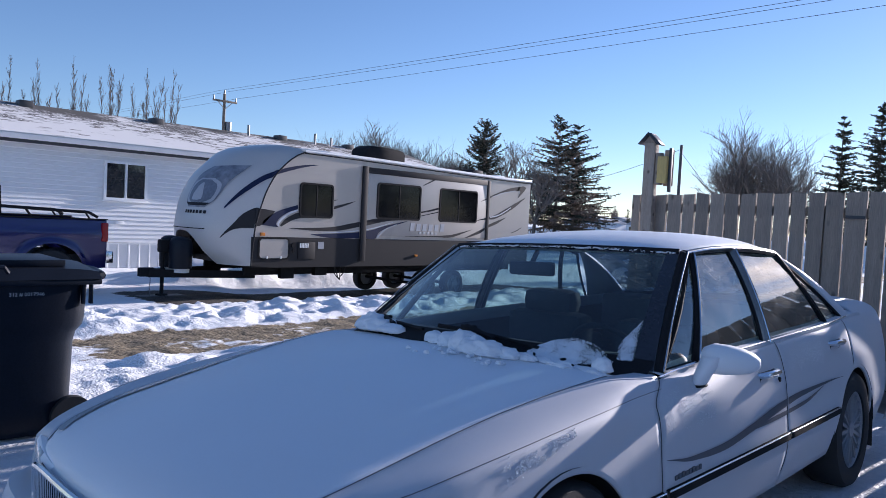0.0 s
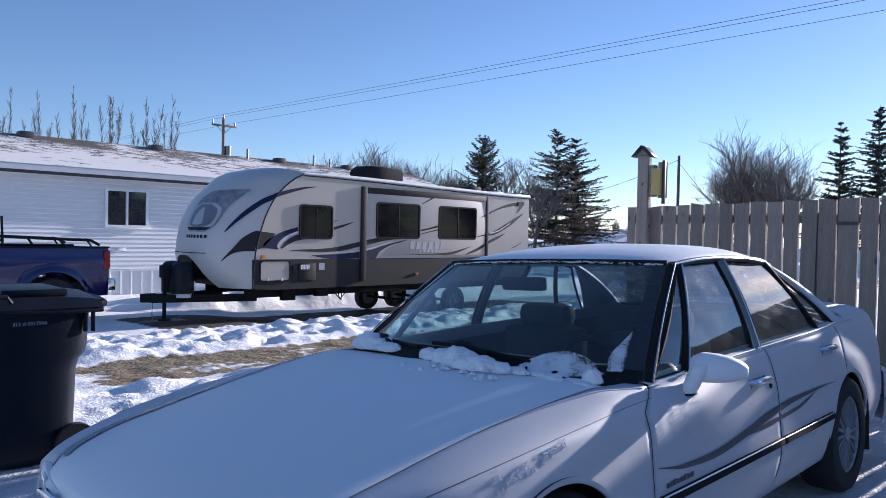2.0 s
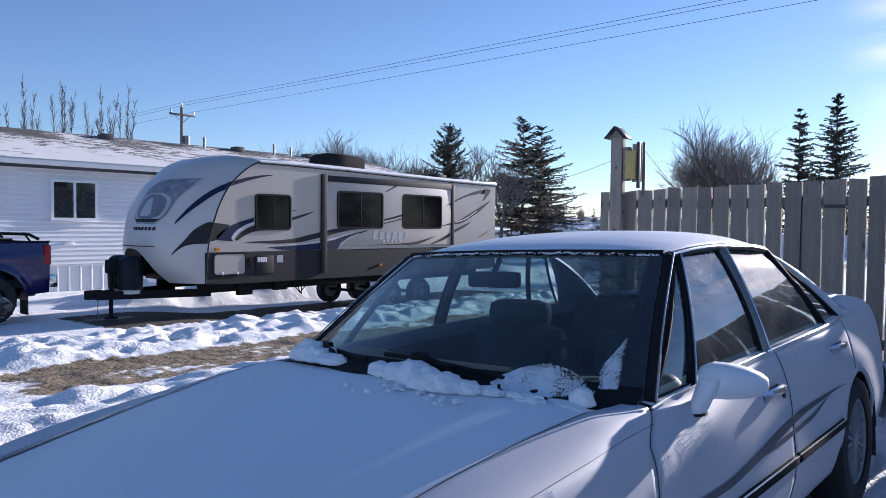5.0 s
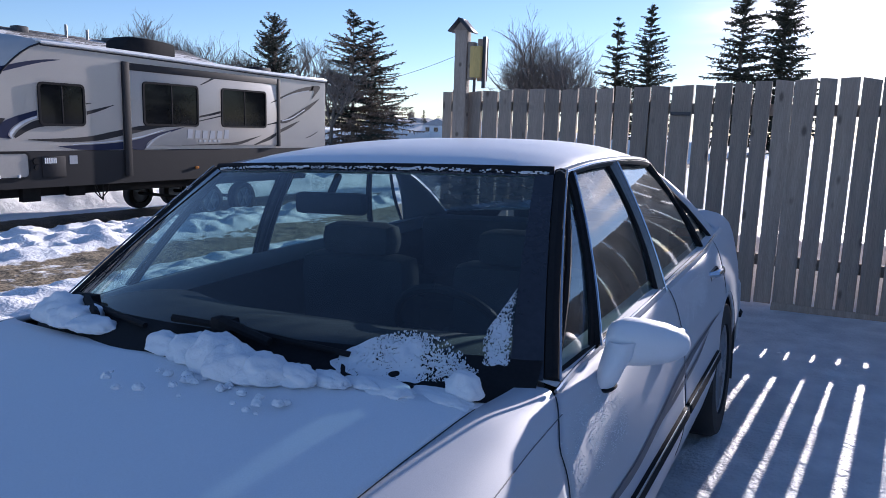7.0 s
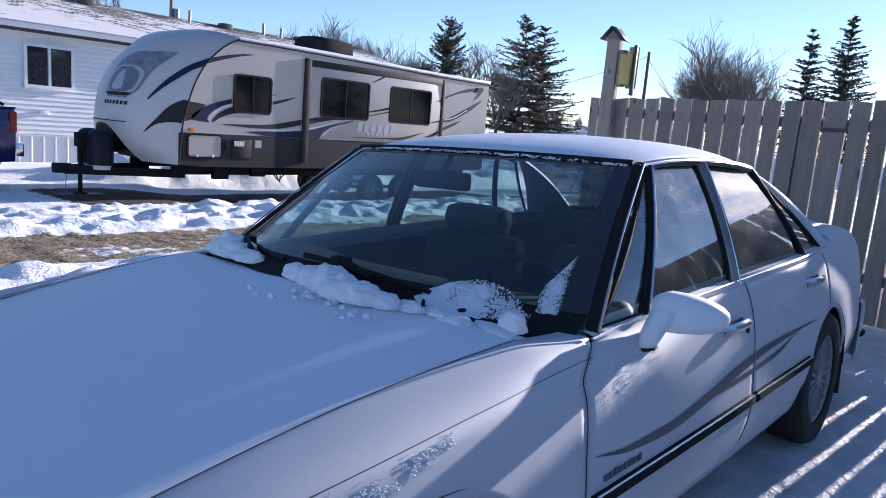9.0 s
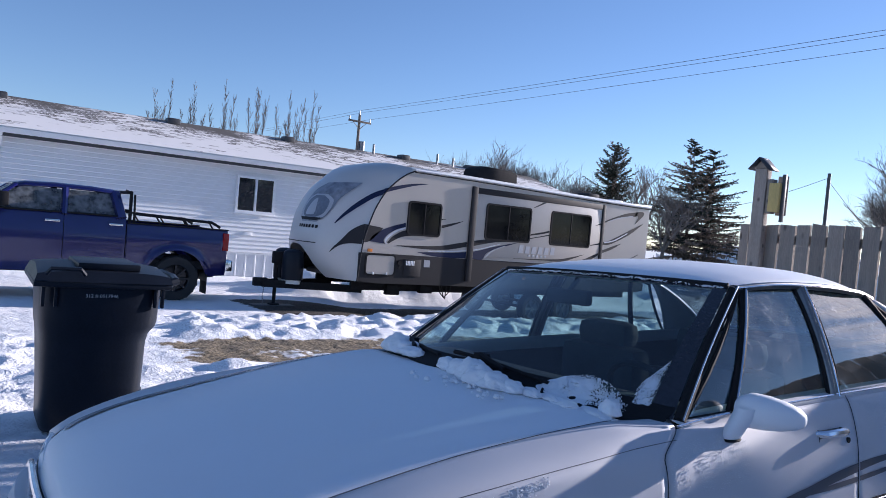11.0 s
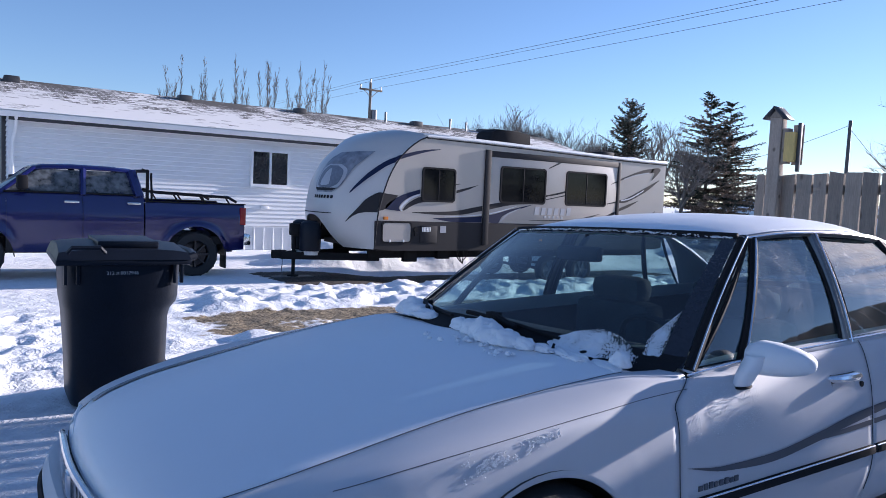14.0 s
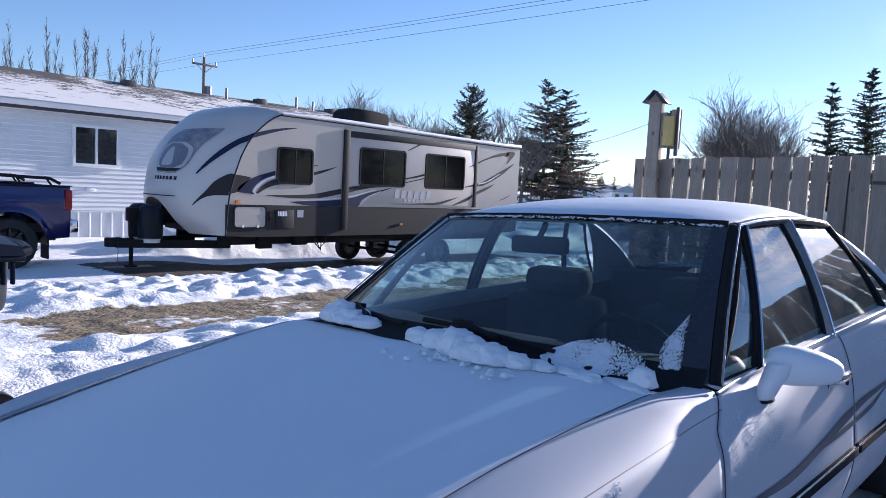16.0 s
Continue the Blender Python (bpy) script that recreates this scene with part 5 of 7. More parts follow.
    rows_ = []
    for q, s, h in ((0.0, 0.62, 0.10), (0.06, 0.85, 0.30), (0.16, 0.97, 0.37), (0.55, 1.0, 0.37), (0.78, 0.98, 0.36), (1.0, 0.95, 0.33)):
        x = 6.95 + 1.10 * q
        rows_.append([(x, y0 + 0.85 + s * 0.36 * c, 2.55 + h * zc) for c, zc in ((-1, 0), (-1, 0.75), (-0.88, 0.95), (-0.6, 1.0), (0.6, 1.0), (0.88, 0.95), (1, 0.75), (1, 0))])
    vs = sheet(bm, rows_)
    bm.faces.new(vs[0])
    bm.faces.new(vs[-1])
    ac = part("air_conditioner", bm, "black_trim", rv, "black rooftop air conditioner")
    for k in range(4):
        boxpart("ac_grille_bar", (8.03, 8.07, y0 + 0.56 + 0.17 * k, y0 + 0.62 + 0.17 * k, 2.60, 2.86), "black_trim", ac, 0.004)
    for x, h in ((9.6, 0.10), (10.6, 0.16), (11.5, 0.09)):
        boxpart("roof_vent", (x, x + 0.40, y0 + 0.7, y0 + 1.1, 2.50, 2.52 + h), "rv_grey" if h > 0.12 else "trim_white", rv, 0.03)
    # running gear
    for x in (8.50, 9.45):
        for y in (y0 + 0.18, y1 - 0.16):
            make_wheel(rv, x, y, 0.33, 0.20, 6, rim_mat="alloy", tread=False, hub_z=-0.165, outward=-1 if y < 11 else 1)
            boxpart("axle_spring", (x - 0.34, x + 0.34, y - 0.03, y + 0.03, -0.10, -0.04), "black_trim", rv, 0.01)
    for x in (8.50, 9.45):
        bm = bmesh.new()
        cyl(bm, (x, y0 + 0.2, -0.165), (x, y1 - 0.2, -0.165), 0.035, seg=10)
        part("axle", bm, "black_trim", rv)
    # frame, tongue, jack, bottles
    for y in (y0 + 0.45, y1 - 0.45):
        boxpart("chassis_rail", (4.0, 11.9, y - 0.03, y + 0.03, 0.12, 0.30), "black_trim", rv)
    for s in (-1, 1):
        bm = bmesh.new()
        c = RV_Y + RV_W / 2
        slab(bm, [(2.50, 0.05), (2.50, 0.19), (4.3, 0.19), (4.3, 0.05)], "y", -0.04, 0.04)
        for v in bm.verts:
            v.co.y = c + s * (0.05 + 0.62 * (v.co.x - 2.50) / 1.8) + v.co.y
        part("tongue_beam", bm, "black_trim", rv)
    c = RV_Y + RV_W / 2
    boxpart("coupler", (2.34, 2.62, c - 0.06, c + 0.06, 0.06, 0.22), "black_trim", rv, 0.02)
    bm = bmesh.new()
    cyl(bm, (2.78, c, -0.30), (2.78, c, 0.62), 0.035, seg=12)
    cyl(bm, (2.78, c, -0.30), (2.78, c, -0.27), 0.11, seg=16)
    box(bm, 2.70, 2.90, c - 0.08, c + 0.08, 0.50, 0.74, 0.03)
    part("tongue_jack", bm, "black_trim", rv)
    for y in (c - 0.2, c + 0.2):
        bottle = new("gas_bottle")
        bottle.parent = rv
        bm = bmesh.new()
        sheet(bm, [[(3.03 + r * math.cos(a), y + r * math.sin(a), z) for a in [k * math.tau / 24 for k in range(25)]] for r, z in ((0.205, 0.22), (0.212, 0.50), (0.206, 0.68), (0.180, 0.76), (0.120, 0.80), (0.002, 0.81))])
        bmesh.ops.remove_doubles(bm, verts=bm.verts[:], dist=1e-5)
        bmesh.ops.recalc_face_normals(bm, faces=bm.faces[:])
        part("bottle_cover", bm, "bin_plastic", bottle)
        bm = bmesh.new()
        cyl(bm, (3.05, y, 0.14), (3.05, y, 0.25), 0.155, seg=20)
        part("bottle_base", bm, "trim_white", bottle)
    bm = bmesh.new()
    for k in range(9):
        tube(bm, [(2.52 + 0.01 * math.sin(k), c - 0.08 + 0.01 * math.cos(k), 0.05 - 0.04 * k), (2.52 + 0.012 * math.cos(k), c - 0.08, 0.02 - 0.04 * k)], 0.008, 5)
    part("safety_chain", bm, "steel", rv)
    for x, z0 in ((4.75, 0.05), (5.55, 0.1)):
        boxpart("stabiliser_leg", (x, x + 0.30, y0 + 0.30, y0 + 0.42, z0, 0.30), "black_trim", rv, 0.01)
    bm = bmesh.new()
    tube(bm, [(6.02, y0 + 0.30, 0.30), (6.05, y0 + 0.30, 0.12), (6.15, y0 + 0.30, 0.02), (6.28, y0 + 0.30, 0.14), (6.32, y0 + 0.30, 0.30)], 0.012, 6)
    tube(bm, [(6.08, y0 + 0.35, 0.30), (6.16, y0 + 0.35, 0.08), (6.22, y0 + 0.35, -0.02), (6.24, y0 + 0.35, 0.30)], 0.012, 6)
    part("loose_cable", bm, "rubber", rv)
    return rv


def shield_material():
    m = surface("shield_picture", (0.30, 0.32, 0.36), 0.3, 0, 0.1, 1.5, 9, 0.0, tint=(0.10, 0.11, 0.14), mottle=0.35)
    return m


M["shield_picture"] = shield_material()
travel_trailer()
block = thing("jack_block", "dark wooden block on the snow under the jack", "wooden block", pose(2.62, 11.0, -0.345))
bm = bmesh.new()
box(bm, -0.28, 0.55, -0.16, 0.16, -0.06, 0.05, 0.01)
part("timber", bm, "dark_trim", block)

# ---- manufactured home ----
HY, HX0, HX1, EAVE, SKIRT = 19.0, -1.56, 19.0, 2.95, 0.21
SKEW = 0.12              # the end wall leans out of square with the long one


def house_window(parent, cx, cz, w, h, y, axis="y"):
    win = new("window")
    win.parent = parent
    put = pose(cx, y, cz) if axis == "y" else pose(y, cx, cz, 0, 0, -90)
    win.matrix_local = put
    bm = bmesh.new()
    o = [(-w / 2, -h / 2), (w / 2, -h / 2), (w / 2, h / 2), (-w / 2, h / 2)]
    ring_plate(bm, o, [(u * (1 - 0.14 / w), v * (1 - 0.14 / h)) for u, v in o], -0.045, 0.02)
    part("window_frame", bm, "trim_white", win, smooth=False)
    for k, s in enumerate((-1, 1)):
        bm = bmesh.new()
        box(bm, s * w / 4 - w / 4 + 0.05, s * w / 4 + w / 4 - 0.05, -0.012 + 0.012 * k, -0.004 + 0.012 * k, -h / 2 + 0.05, h / 2 - 0.05)
        part("pane", bm, "house_glass", win)
    boxpart("window_bar", (-0.03, 0.03, -0.03, 0.012, -h / 2 + 0.05, h / 2 - 0.05), "trim_white", win, 0.004)
    boxpart("window_sill", (-w / 2 - 0.03, w / 2 + 0.03, -0.06, 0.0, -h / 2 - 0.04, -h / 2 - 0.001), "trim_white", win, 0.004)
    return win


def lap_siding(bm, a, b, z0, z1, place, pitch=0.128):
    """Horizontal vinyl laps from a to b; place(u, out, z) gives the point."""
    z = z0
    while z < z1 - 0.01:
        top = min(z + pitch, z1)
        rows = [[place(a, 0.006, z), place(b, 0.006, z)], [place(a, 0.034, z + 0.012), place(b, 0.034, z + 0.012)], [place(a, 0.003, top), place(b, 0.003, top)], [place(a, 0.006, top), place(b, 0.006, top)]]
        sheet(bm, rows)
        z = top


def roof_material():
    m, nt, n, l, bsdf = nodes_of("snowy_shingles")
    coord = n.new("ShaderNodeTexCoord")
    brick = n.new("ShaderNodeTexBrick")
    brick.inputs["Scale"].default_value = 1.0
    brick.inputs["Brick Width"].default_value, brick.inputs["Row Height"].default_value = 0.33, 0.145
    brick.inputs["Mortar Size"].default_value, brick.inputs["Mortar Smooth"].default_value = 0.022, 0.6
    brick.inputs["Color1"].default_value, brick.inputs["Color2"].default_value = (0.0, 0, 0, 1), (1, 1, 1, 1)
    brick.inputs["Mortar"].default_value = (1, 1, 1, 1)
    l.new(coord.outputs["UV"], brick.inputs["Vector"])
    big, fine = n.new("ShaderNodeTexNoise"), n.new("ShaderNodeTexNoise")
    big.inputs["Scale"].default_value, fine.inputs["Scale"].default_value = 0.42, 7.0
    big.inputs["Detail"].default_value, fine.inputs["Detail"].default_value = 4, 4
    sep = n.new("ShaderNodeSeparateXYZ")
    l.new(coord.outputs["UV"], sep.inputs[0])
    l.new(coord.outputs["UV"], big.inputs["Vector"])
    l.new(coord.outputs["UV"], fine.inputs["Vector"])

    def math_node(op, a, b):
        q = n.new("ShaderNodeMath")
        q.operation = op
        for i, v in enumerate((a, b)):
            if isinstance(v, float):
                q.inputs[i].default_value = v
            else:
                l.new(v, q.inputs[i])
        return q.outputs[0]
    # melt: bare towards the ridge in tongues, snow lower down, dark shingle tabs through it
    tongue = math_node("MULTIPLY", big.outputs["Fac"], 1.5)
    height = math_node("MULTIPLY", sep.outputs["Y"], 0.17)
    melt = math_node("SUBTRACT", math_node("ADD", tongue, height), 0.97)
    tabs = math_node("MULTIPLY", math_node("SUBTRACT", 0.45, brick.outputs["Color"]), 0.50)
    grain = math_node("MULTIPLY", math_node("SUBTRACT", fine.outputs["Fac"], 0.5), 0.5)
    total = math_node("ADD", math_node("ADD", melt, tabs), grain)
    ramp = n.new("ShaderNodeValToRGB")
    ramp.color_ramp.elements[0].position, ramp.color_ramp.elements[1].position = 0.02, 0.30
    ramp.color_ramp.elements[0].color, ramp.color_ramp.elements[1].color = (0.72, 0.71, 0.70, 1), (0.085, 0.078, 0.072, 1)
    l.new(total, ramp.inputs["Fac"])
    l.new(ramp.outputs["Color"], bsdf.inputs["Base Color"])
    bsdf.inputs["Roughness"].default_value = 0.85
    b = n.new("ShaderNodeBump")
    b.inputs["Strength"].default_value, b.inputs["Distance"].default_value = 0.5, 0.02
    l.new(total, b.inputs["Height"])
    l.new(b.outputs["Normal"], bsdf.inputs["Normal"])
    return m


def uv_sheet(name, rows, uvs, material, parent, thick=0.0):
    bm = bmesh.new()
    vs = sheet(bm, rows)
    lay = bm.loops.layers.uv.new("uv")
    look_up = {v: uv for vr, ur in zip(vs, uvs) for v, uv in zip(vr, ur)}
    for f in bm.faces:
        for lp in f.loops:
            lp[lay].uv = look_up[lp.vert]
    return part(name, bm, material, parent, thick=thick, smooth=False)


def manufactured_home():
    home = thing("manufactured_home", "long white vinyl-sided manufactured home with half-melted snow on its shingles", "house", pose(0, 0, 0))
    bm = bmesh.new()
    slab(bm, [(HX0, HY), (HX1, HY), (HX1, HY + 7.4), (HX0 - SKEW * 9.4, HY + 9.4)], "z", -0.6, EAVE)
    part("wall_core", bm, "siding", home)
    bm = bmesh.new()
    lap_siding(bm, HX0 + 0.10, HX1, SKIRT, EAVE, lambda u, o, z: (u, HY - o, z))
    part("front_siding", bm, "siding", home, smooth=False)
    bm = bmesh.new()
    lap_siding(bm, HY + 0.06, HY + 9.4, SKIRT, EAVE, lambda u, o, z: (HX0 - o - SKEW * (u - HY), u, z))
    part("end_siding", bm, "siding", home, smooth=False)
    bm = bmesh.new()
    box(bm, HX0 - 0.04, HX0 + 0.10, HY - 0.03, HY - 0.001, SKIRT, EAVE, 0.006)
    part("corner_board", bm, "trim_white", home)
    bm = bmesh.new()
    sheet(bm, [[(dx, -0.004 - o, z) for z in (-0.75, SKIRT - 0.03)] for dx, o in ((0, 0), (0.02, 0.028), (0.05, 0.028), (0.07, 0.0), (0.298, 0.0))])
    panel = part("skirting_panel", bm, "skirting", home, smooth=False)
    panel.location = (HX0, HY, 0)
    for k in range(1, int((HX1 - HX0) / 0.30)):
        more = new("skirting_panel", panel.data)
        more.parent = home
        more.location = (HX0 + 0.30 * k, HY, 0)
    boxpart("skirt_rail", (HX0, HX1, HY - 0.035, HY - 0.002, SKIRT - 0.04, SKIRT + 0.0), "trim_white", home, 0.004)
    # roof: two slopes, eaves, gutter
    ridge_y, ridge_z, ey, ez = HY + 3.7, 4.16, HY - 0.38, EAVE + 0.02
    x0, x1 = HX0 - 0.34, HX1 + 0.4
    run = math.hypot(ridge_y - ey, ridge_z - ez)
    shingles = roof_material()
    for yy, sgn in ((ey, 1), (2 * ridge_y - ey, -1)):
        rows = [[(x - SKEW * (yy + (ridge_y - yy) * t - HY) * (1 - (x - x0) / (x1 - x0)), yy + (ridge_y - yy) * t, ez + (ridge_z - ez) * t) for t in (0, 0.5, 1)] for x in np.linspace(x0, x1, 12)]
        uvs = [[(x, run * t) for t in (0, 0.5, 1)] for x in np.linspace(x0, x1, 12)]
        uv_sheet("roof_slope", rows, uvs, shingles, home, thick=0.05 if sgn < 0 else 0.05)
    bm = bmesh.new()
    slab(bm, [(HY, EAVE), (HY + 7.4, EAVE), (ridge_y, ridge_z - 0.06)], "x", HX0 - 0.002, HX0 + 0.05)
    for v in bm.verts:
        v.co.x -= SKEW * (v.co.y - HY)
    part("gable_wall", bm, "siding", home, smooth=False)
    for s in (0, 1):
        bm = bmesh.new()
        e = ey if s == 0 else 2 * ridge_y - ey
        sheet(bm, [[(x, yy, z + dz) for dz in (-0.20, 0.0)] for x, yy, z in ((x0 - 0.02 - SKEW * (e - HY), e, ez), (x0 - 0.02 - SKEW * (ridge_y - HY), ridge_y, ridge_z))])
        part("barge_board", bm, "barge_grey", home, thick=0.04, smooth=False)
    boxpart("soffit", (x0, x1, ey, HY - 0.02, ez - 0.10, ez - 0.07), "trim_white", home, 0)
    bm = bmesh.new()
    sheet(bm, [[(x, ey - o, ez + z) for o, z in ((0.0, -0.10), (0.06, -0.115), (0.105, -0.09), (0.115, 0.0), (0.125, 0.01))] for x in (x0, x1)])
    part("gutter", bm, "trim_white", home, thick=0.006)
    # dark band set just below the gutter along the eave
    boxpart("dark_frieze", (x0 + 0.3, x1, ey + 0.02, ey + 0.06, ez - 0.20, ez - 0.115), "dark_trim", home, 0)
    bm = bmesh.new()
    tube(bm, [(HX0 + 0.12, ey - 0.04, ez - 0.08), (HX0 + 0.12, HY - 0.10, ez - 0.42), (HX0 + 0.06, HY - 0.06, ez - 0.7), (HX0 + 0.06, HY - 0.06, 0.0)], 0.04, 8)
    part("downspout", bm, "trim_white", home)
    for x in (-1.55, 3.3, 7.3, 12.2, 15.5, 17.5):
        bm = bmesh.new()
        box(bm, x, x + 0.42, ridge_y - 0.55, ridge_y - 0.15, ridge_z - 0.16, ridge_z + 0.10, 0.06)
        part("roof_vent", bm, "dark_trim", home)
    for x, h in ((14.0, 0.35), (14.8, 0.28), (11.0, 0.32)):
        bm = bmesh.new()
        cyl(bm, (x, ridge_y - 0.4, ridge_z - 0.2), (x, ridge_y - 0.4, ridge_z + h), 0.05, seg=10)
        part("flue_pipe", bm, "steel", home)
    house_window(home, 5.22, 1.97, 1.22, 1.10, HY - 0.05)
    boxpart("dark_corner_board", (HX0 - 0.16, HX0 - 0.05, HY + 0.35, HY + 1.1, SKIRT, EAVE), "dark_trim", home, 0.006)
    for cy in (HY + 3.0, HY + 6.6):
        xw = HX0 - SKEW * (cy - HY)
        house_window(home, cy, 1.55, 1.2, 1.7, xw - 0.10, "x")
        for s in (-0.85, 0.85):
            xs = xw - SKEW * s
            boxpart("shutter", (xs - 0.13, xs - 0.06, cy + s - 0.20, cy + s + 0.20, 0.68, 2.42), "dark_trim", home, 0.006)
    boxpart("dryer_vent", (4.95, 5.20, HY - 0.08, HY - 0.02, 0.74, 0.84), "trim_white", home, 0.02)
    dish = thing("satellite_dish", "small white antenna dome on a mast at the roof edge", "antenna", pose(-2.0, HY + 2.0, 3.50))
    bm = bmesh.new()
    tube(bm, [(0.14, 0, 0.0), (0.04, 0, 0.2), (0.02, 0, 1.12)], 0.022, 8)
    part("mast", bm, "steel", dish)
    bm = bmesh.new()
    bmesh.ops.create_uvsphere(bm, u_segments=18, v_segments=12, radius=0.12, matrix=Matrix.Translation((0.02, 0, 1.22)) @ Matrix.Diagonal((1, 0.45, 1, 1)))
    part("antenna_dome", bm, "trim_white", dish)


manufactured_home()

# ---- pickup truck ----


def pickup():
    """Nose towards -x; near side at y = 0 of its own frame, ground at z = 0."""
    tr = thing("pickup_truck", "lifted dark blue crew-cab pickup with a black bed rack", "pickup truck", pose(0, 11.6, -0.33))
    W = 1.98

    def body_at(x):                      # half width along the length
        return curve_at([(-3.65, 0.80), (-3.45, 0.93), (-3.0, 0.985), (-1.6, 0.985), (0.2, 0.985), (1.9, 0.98), (2.02, 0.96)], x)

    def side_rows(bm, x0, x1, ztop, zbot, sides=(-1, 1), step=0.05):
        """Body sides between two stations, bulged, and cut out over the wheels."""
        for s in sides:
            grid = []
            n_ = max(4, int((x1 - x0) / step))
            for i in range(n_ + 1):
                x = x0 + (x1 - x0) * i / n_
                lo = zbot(x)
                for c in (-2.44, 1.06):
                    if abs(x - c) < 0.56:
                        lo = max(lo, 0.38 + math.sqrt(0.56 ** 2 - (x - c) ** 2) * 1.0)
                hi = ztop(x)
                row = []
                for j in range(11):
                    q = j / 10
                    z = lo + (hi - lo) * q
                    bulge = -0.045 * ((z - 0.95) / 0.45) ** 2 + 0.02 * math.exp(-((z - 1.12) / 0.05) ** 2)
                    flare = sum(0.05 * math.exp(-((math.hypot(x - c, z - 0.38) - 0.58) / 0.06) ** 2) for c in (-2.44, 1.06))
                    row.append((x, W / 2 + s * (body_at(x) + bulge + flare - 0.01), z))
                grid.append(row)
            sheet(bm, grid)

    zb = lambda x: 0.47 + 0.03 * ramp01(x, 1.6, 2.0)
    bm = bmesh.new()
    side_rows(bm, -3.6, -2.0, lambda x: curve_at([(-3.6, 1.18), (-3.3, 1.36), (-2.6, 1.46), (-2.0, 1.50)], x), zb)
    sheet(bm, [[(x, W / 2 + q * (body_at(x) - 0.03), curve_at([(-3.6, 1.18), (-3.3, 1.36), (-2.6, 1.46), (-1.9, 1.50)], x) + 0.06 * (1 - q ** 4) * ramp01(x, -3.6, -3.0)) for q in np.linspace(-1, 1, 15)] for x in np.linspace(-3.6, -1.95, 14)])
    sheet(bm, [[(-3.6 - 0.06 * math.cos(q * 1.5), W / 2 + q * 0.80, z) for q in np.linspace(-1, 1, 9)] for z in (0.55, 0.85, 1.18)])
    part("front_end", bm, "truck_paint", tr)
    for x0, x1, nm in ((-1.995, -0.86, "front_door"), (-0.85, 0.14, "rear_door")):
        for s in (-1, 1):
            bm = bmesh.new()
            side_rows(bm, x0, x1, lambda x: 1.485, zb, (s,))
            part(nm, bm, "truck_paint", tr, face=(0, s, 0))
    bed = new("cargo_bed")
    bed.parent = tr
    for s in (-1, 1):
        bm = bmesh.new()
        side_rows(bm, 0.17, 2.0, lambda x: 1.375, zb, (s,))
        part("bed_side", bm, "truck_paint", bed, face=(0, s, 0))
    boxpart("tailgate", (1.93, 2.0, 0.08, W - 0.08, 0.60, 1.37), "truck_paint", bed, 0.02)
    boxpart("bed_floor", (0.17, 1.95, 0.06, W - 0.06, 0.60, 0.75), "black_trim", bed, 0)
    boxpart("bed_front", (0.16, 0.20, 0.05, W - 0.05, 0.60, 1.36), "truck_paint", bed, 0.01)
    boxpart("bed_cap", (0.17, 2.0, 0.0, 0.10, 1.372, 1.395), "black_trim", bed, 0.006)
    boxpart("bed_cap", (0.17, 2.0, W - 0.10, W, 1.372, 1.395), "black_trim", bed, 0.006)
    # cab glasshouse
    zl = 1.485
    bm = bmesh.new()
    rows_ = []
    for x, z in ((-1.62, 1.90), (-1.45, 1.945), (-1.0, 1.965), (-0.4, 1.96), (-0.05, 1.94), (0.0, 1.90)):
        rows_.append([(x, W / 2 + q * (0.74 if abs(q) < 1 else 0.76), z - 0.02 * q * q - (0.05 if abs(q) == 1 else 0)) for q in np.linspace(-1, 1, 13)])
    sheet(bm, rows_)
    part("cab_roof", bm, "truck_paint", tr, thick=0.03)
    for s in (-1, 1):
        yb, yt = W / 2 + s * 0.955, W / 2 + s * 0.765
        def post(name, xb, xt, r, mat="truck_paint"):
            bm = bmesh.new()
            tube(bm, [(xb + (xt - xb) * t, yb + (yt - yb) * t + s * 0.04 * t * (1 - t), zl - 0.03 + (1.90 - zl + 0.03) * t) for t in np.linspace(0, 1, 7)], r, 8)
            part(name, bm, mat, tr)
        post("cab_pillar", -2.10, -1.58, 0.035)
        post("cab_pillar", -0.86, -0.84, 0.055)
        post("cab_pillar", 0.06, -0.05, 0.09)
        for name, b0, b1, t0, t1 in (("front_window", -2.02, -0.92, -1.50, -0.90), ("rear_window", -0.80, -0.02, -0.79, -0.12)):
            bm = bmesh.new()
            sheet(bm, [[(xb + (xt - xb) * t, yb - s * 0.02 + (yt - yb) * t, zl + (1.88 - zl) * t) for t in np.linspace(0, 1, 5)] for xb, xt in [(b0 + (b1 - b0) * k / 5, t0 + (t1 - t0) * k / 5) for k in range(6)]])
            part(name, bm, "truck_glass", tr)
        bm = bmesh.new()
        tube(bm, [(-2.05, yb, zl + 0.0), (-1.0, yb, zl + 0.005), (0.1, yb, zl + 0.005)], 0.018, 6)
        part("belt_trim", bm, "black_trim", tr)
        for x in (-1.02, -0.02):
            bm = bmesh.new()
            box(bm, x - 0.13, x + 0.10, *sorted((W / 2 + s * 0.975, W / 2 + s * 1.02)), 1.32, 1.36, 0.012)
            part("door_handle", bm, "chrome", tr)
        bm = bmesh.new()
        box(bm, -1.86, -1.70, *sorted((W / 2 + s * 0.98, W / 2 + s * 1.25)), 1.52, 1.76, 0.04)
        part("towing_mirror", bm, "black_trim", tr)
        bm = bmesh.new()
        box(bm, 1.90, 2.015, *sorted((W / 2 + s * 0.78, W / 2 + s * 0.99)), 0.98, 1.32, 0.02)
        part("tail_lamp", bm, "tail_red", tr)
        bm = bmesh.new()
        box(bm, 1.63, 1.65, *sorted((W / 2 + s * 0.62, W / 2 + s * 0.98)), 0.14, 0.52, 0.004)
        part("mud_flap", bm, "rubber", tr)
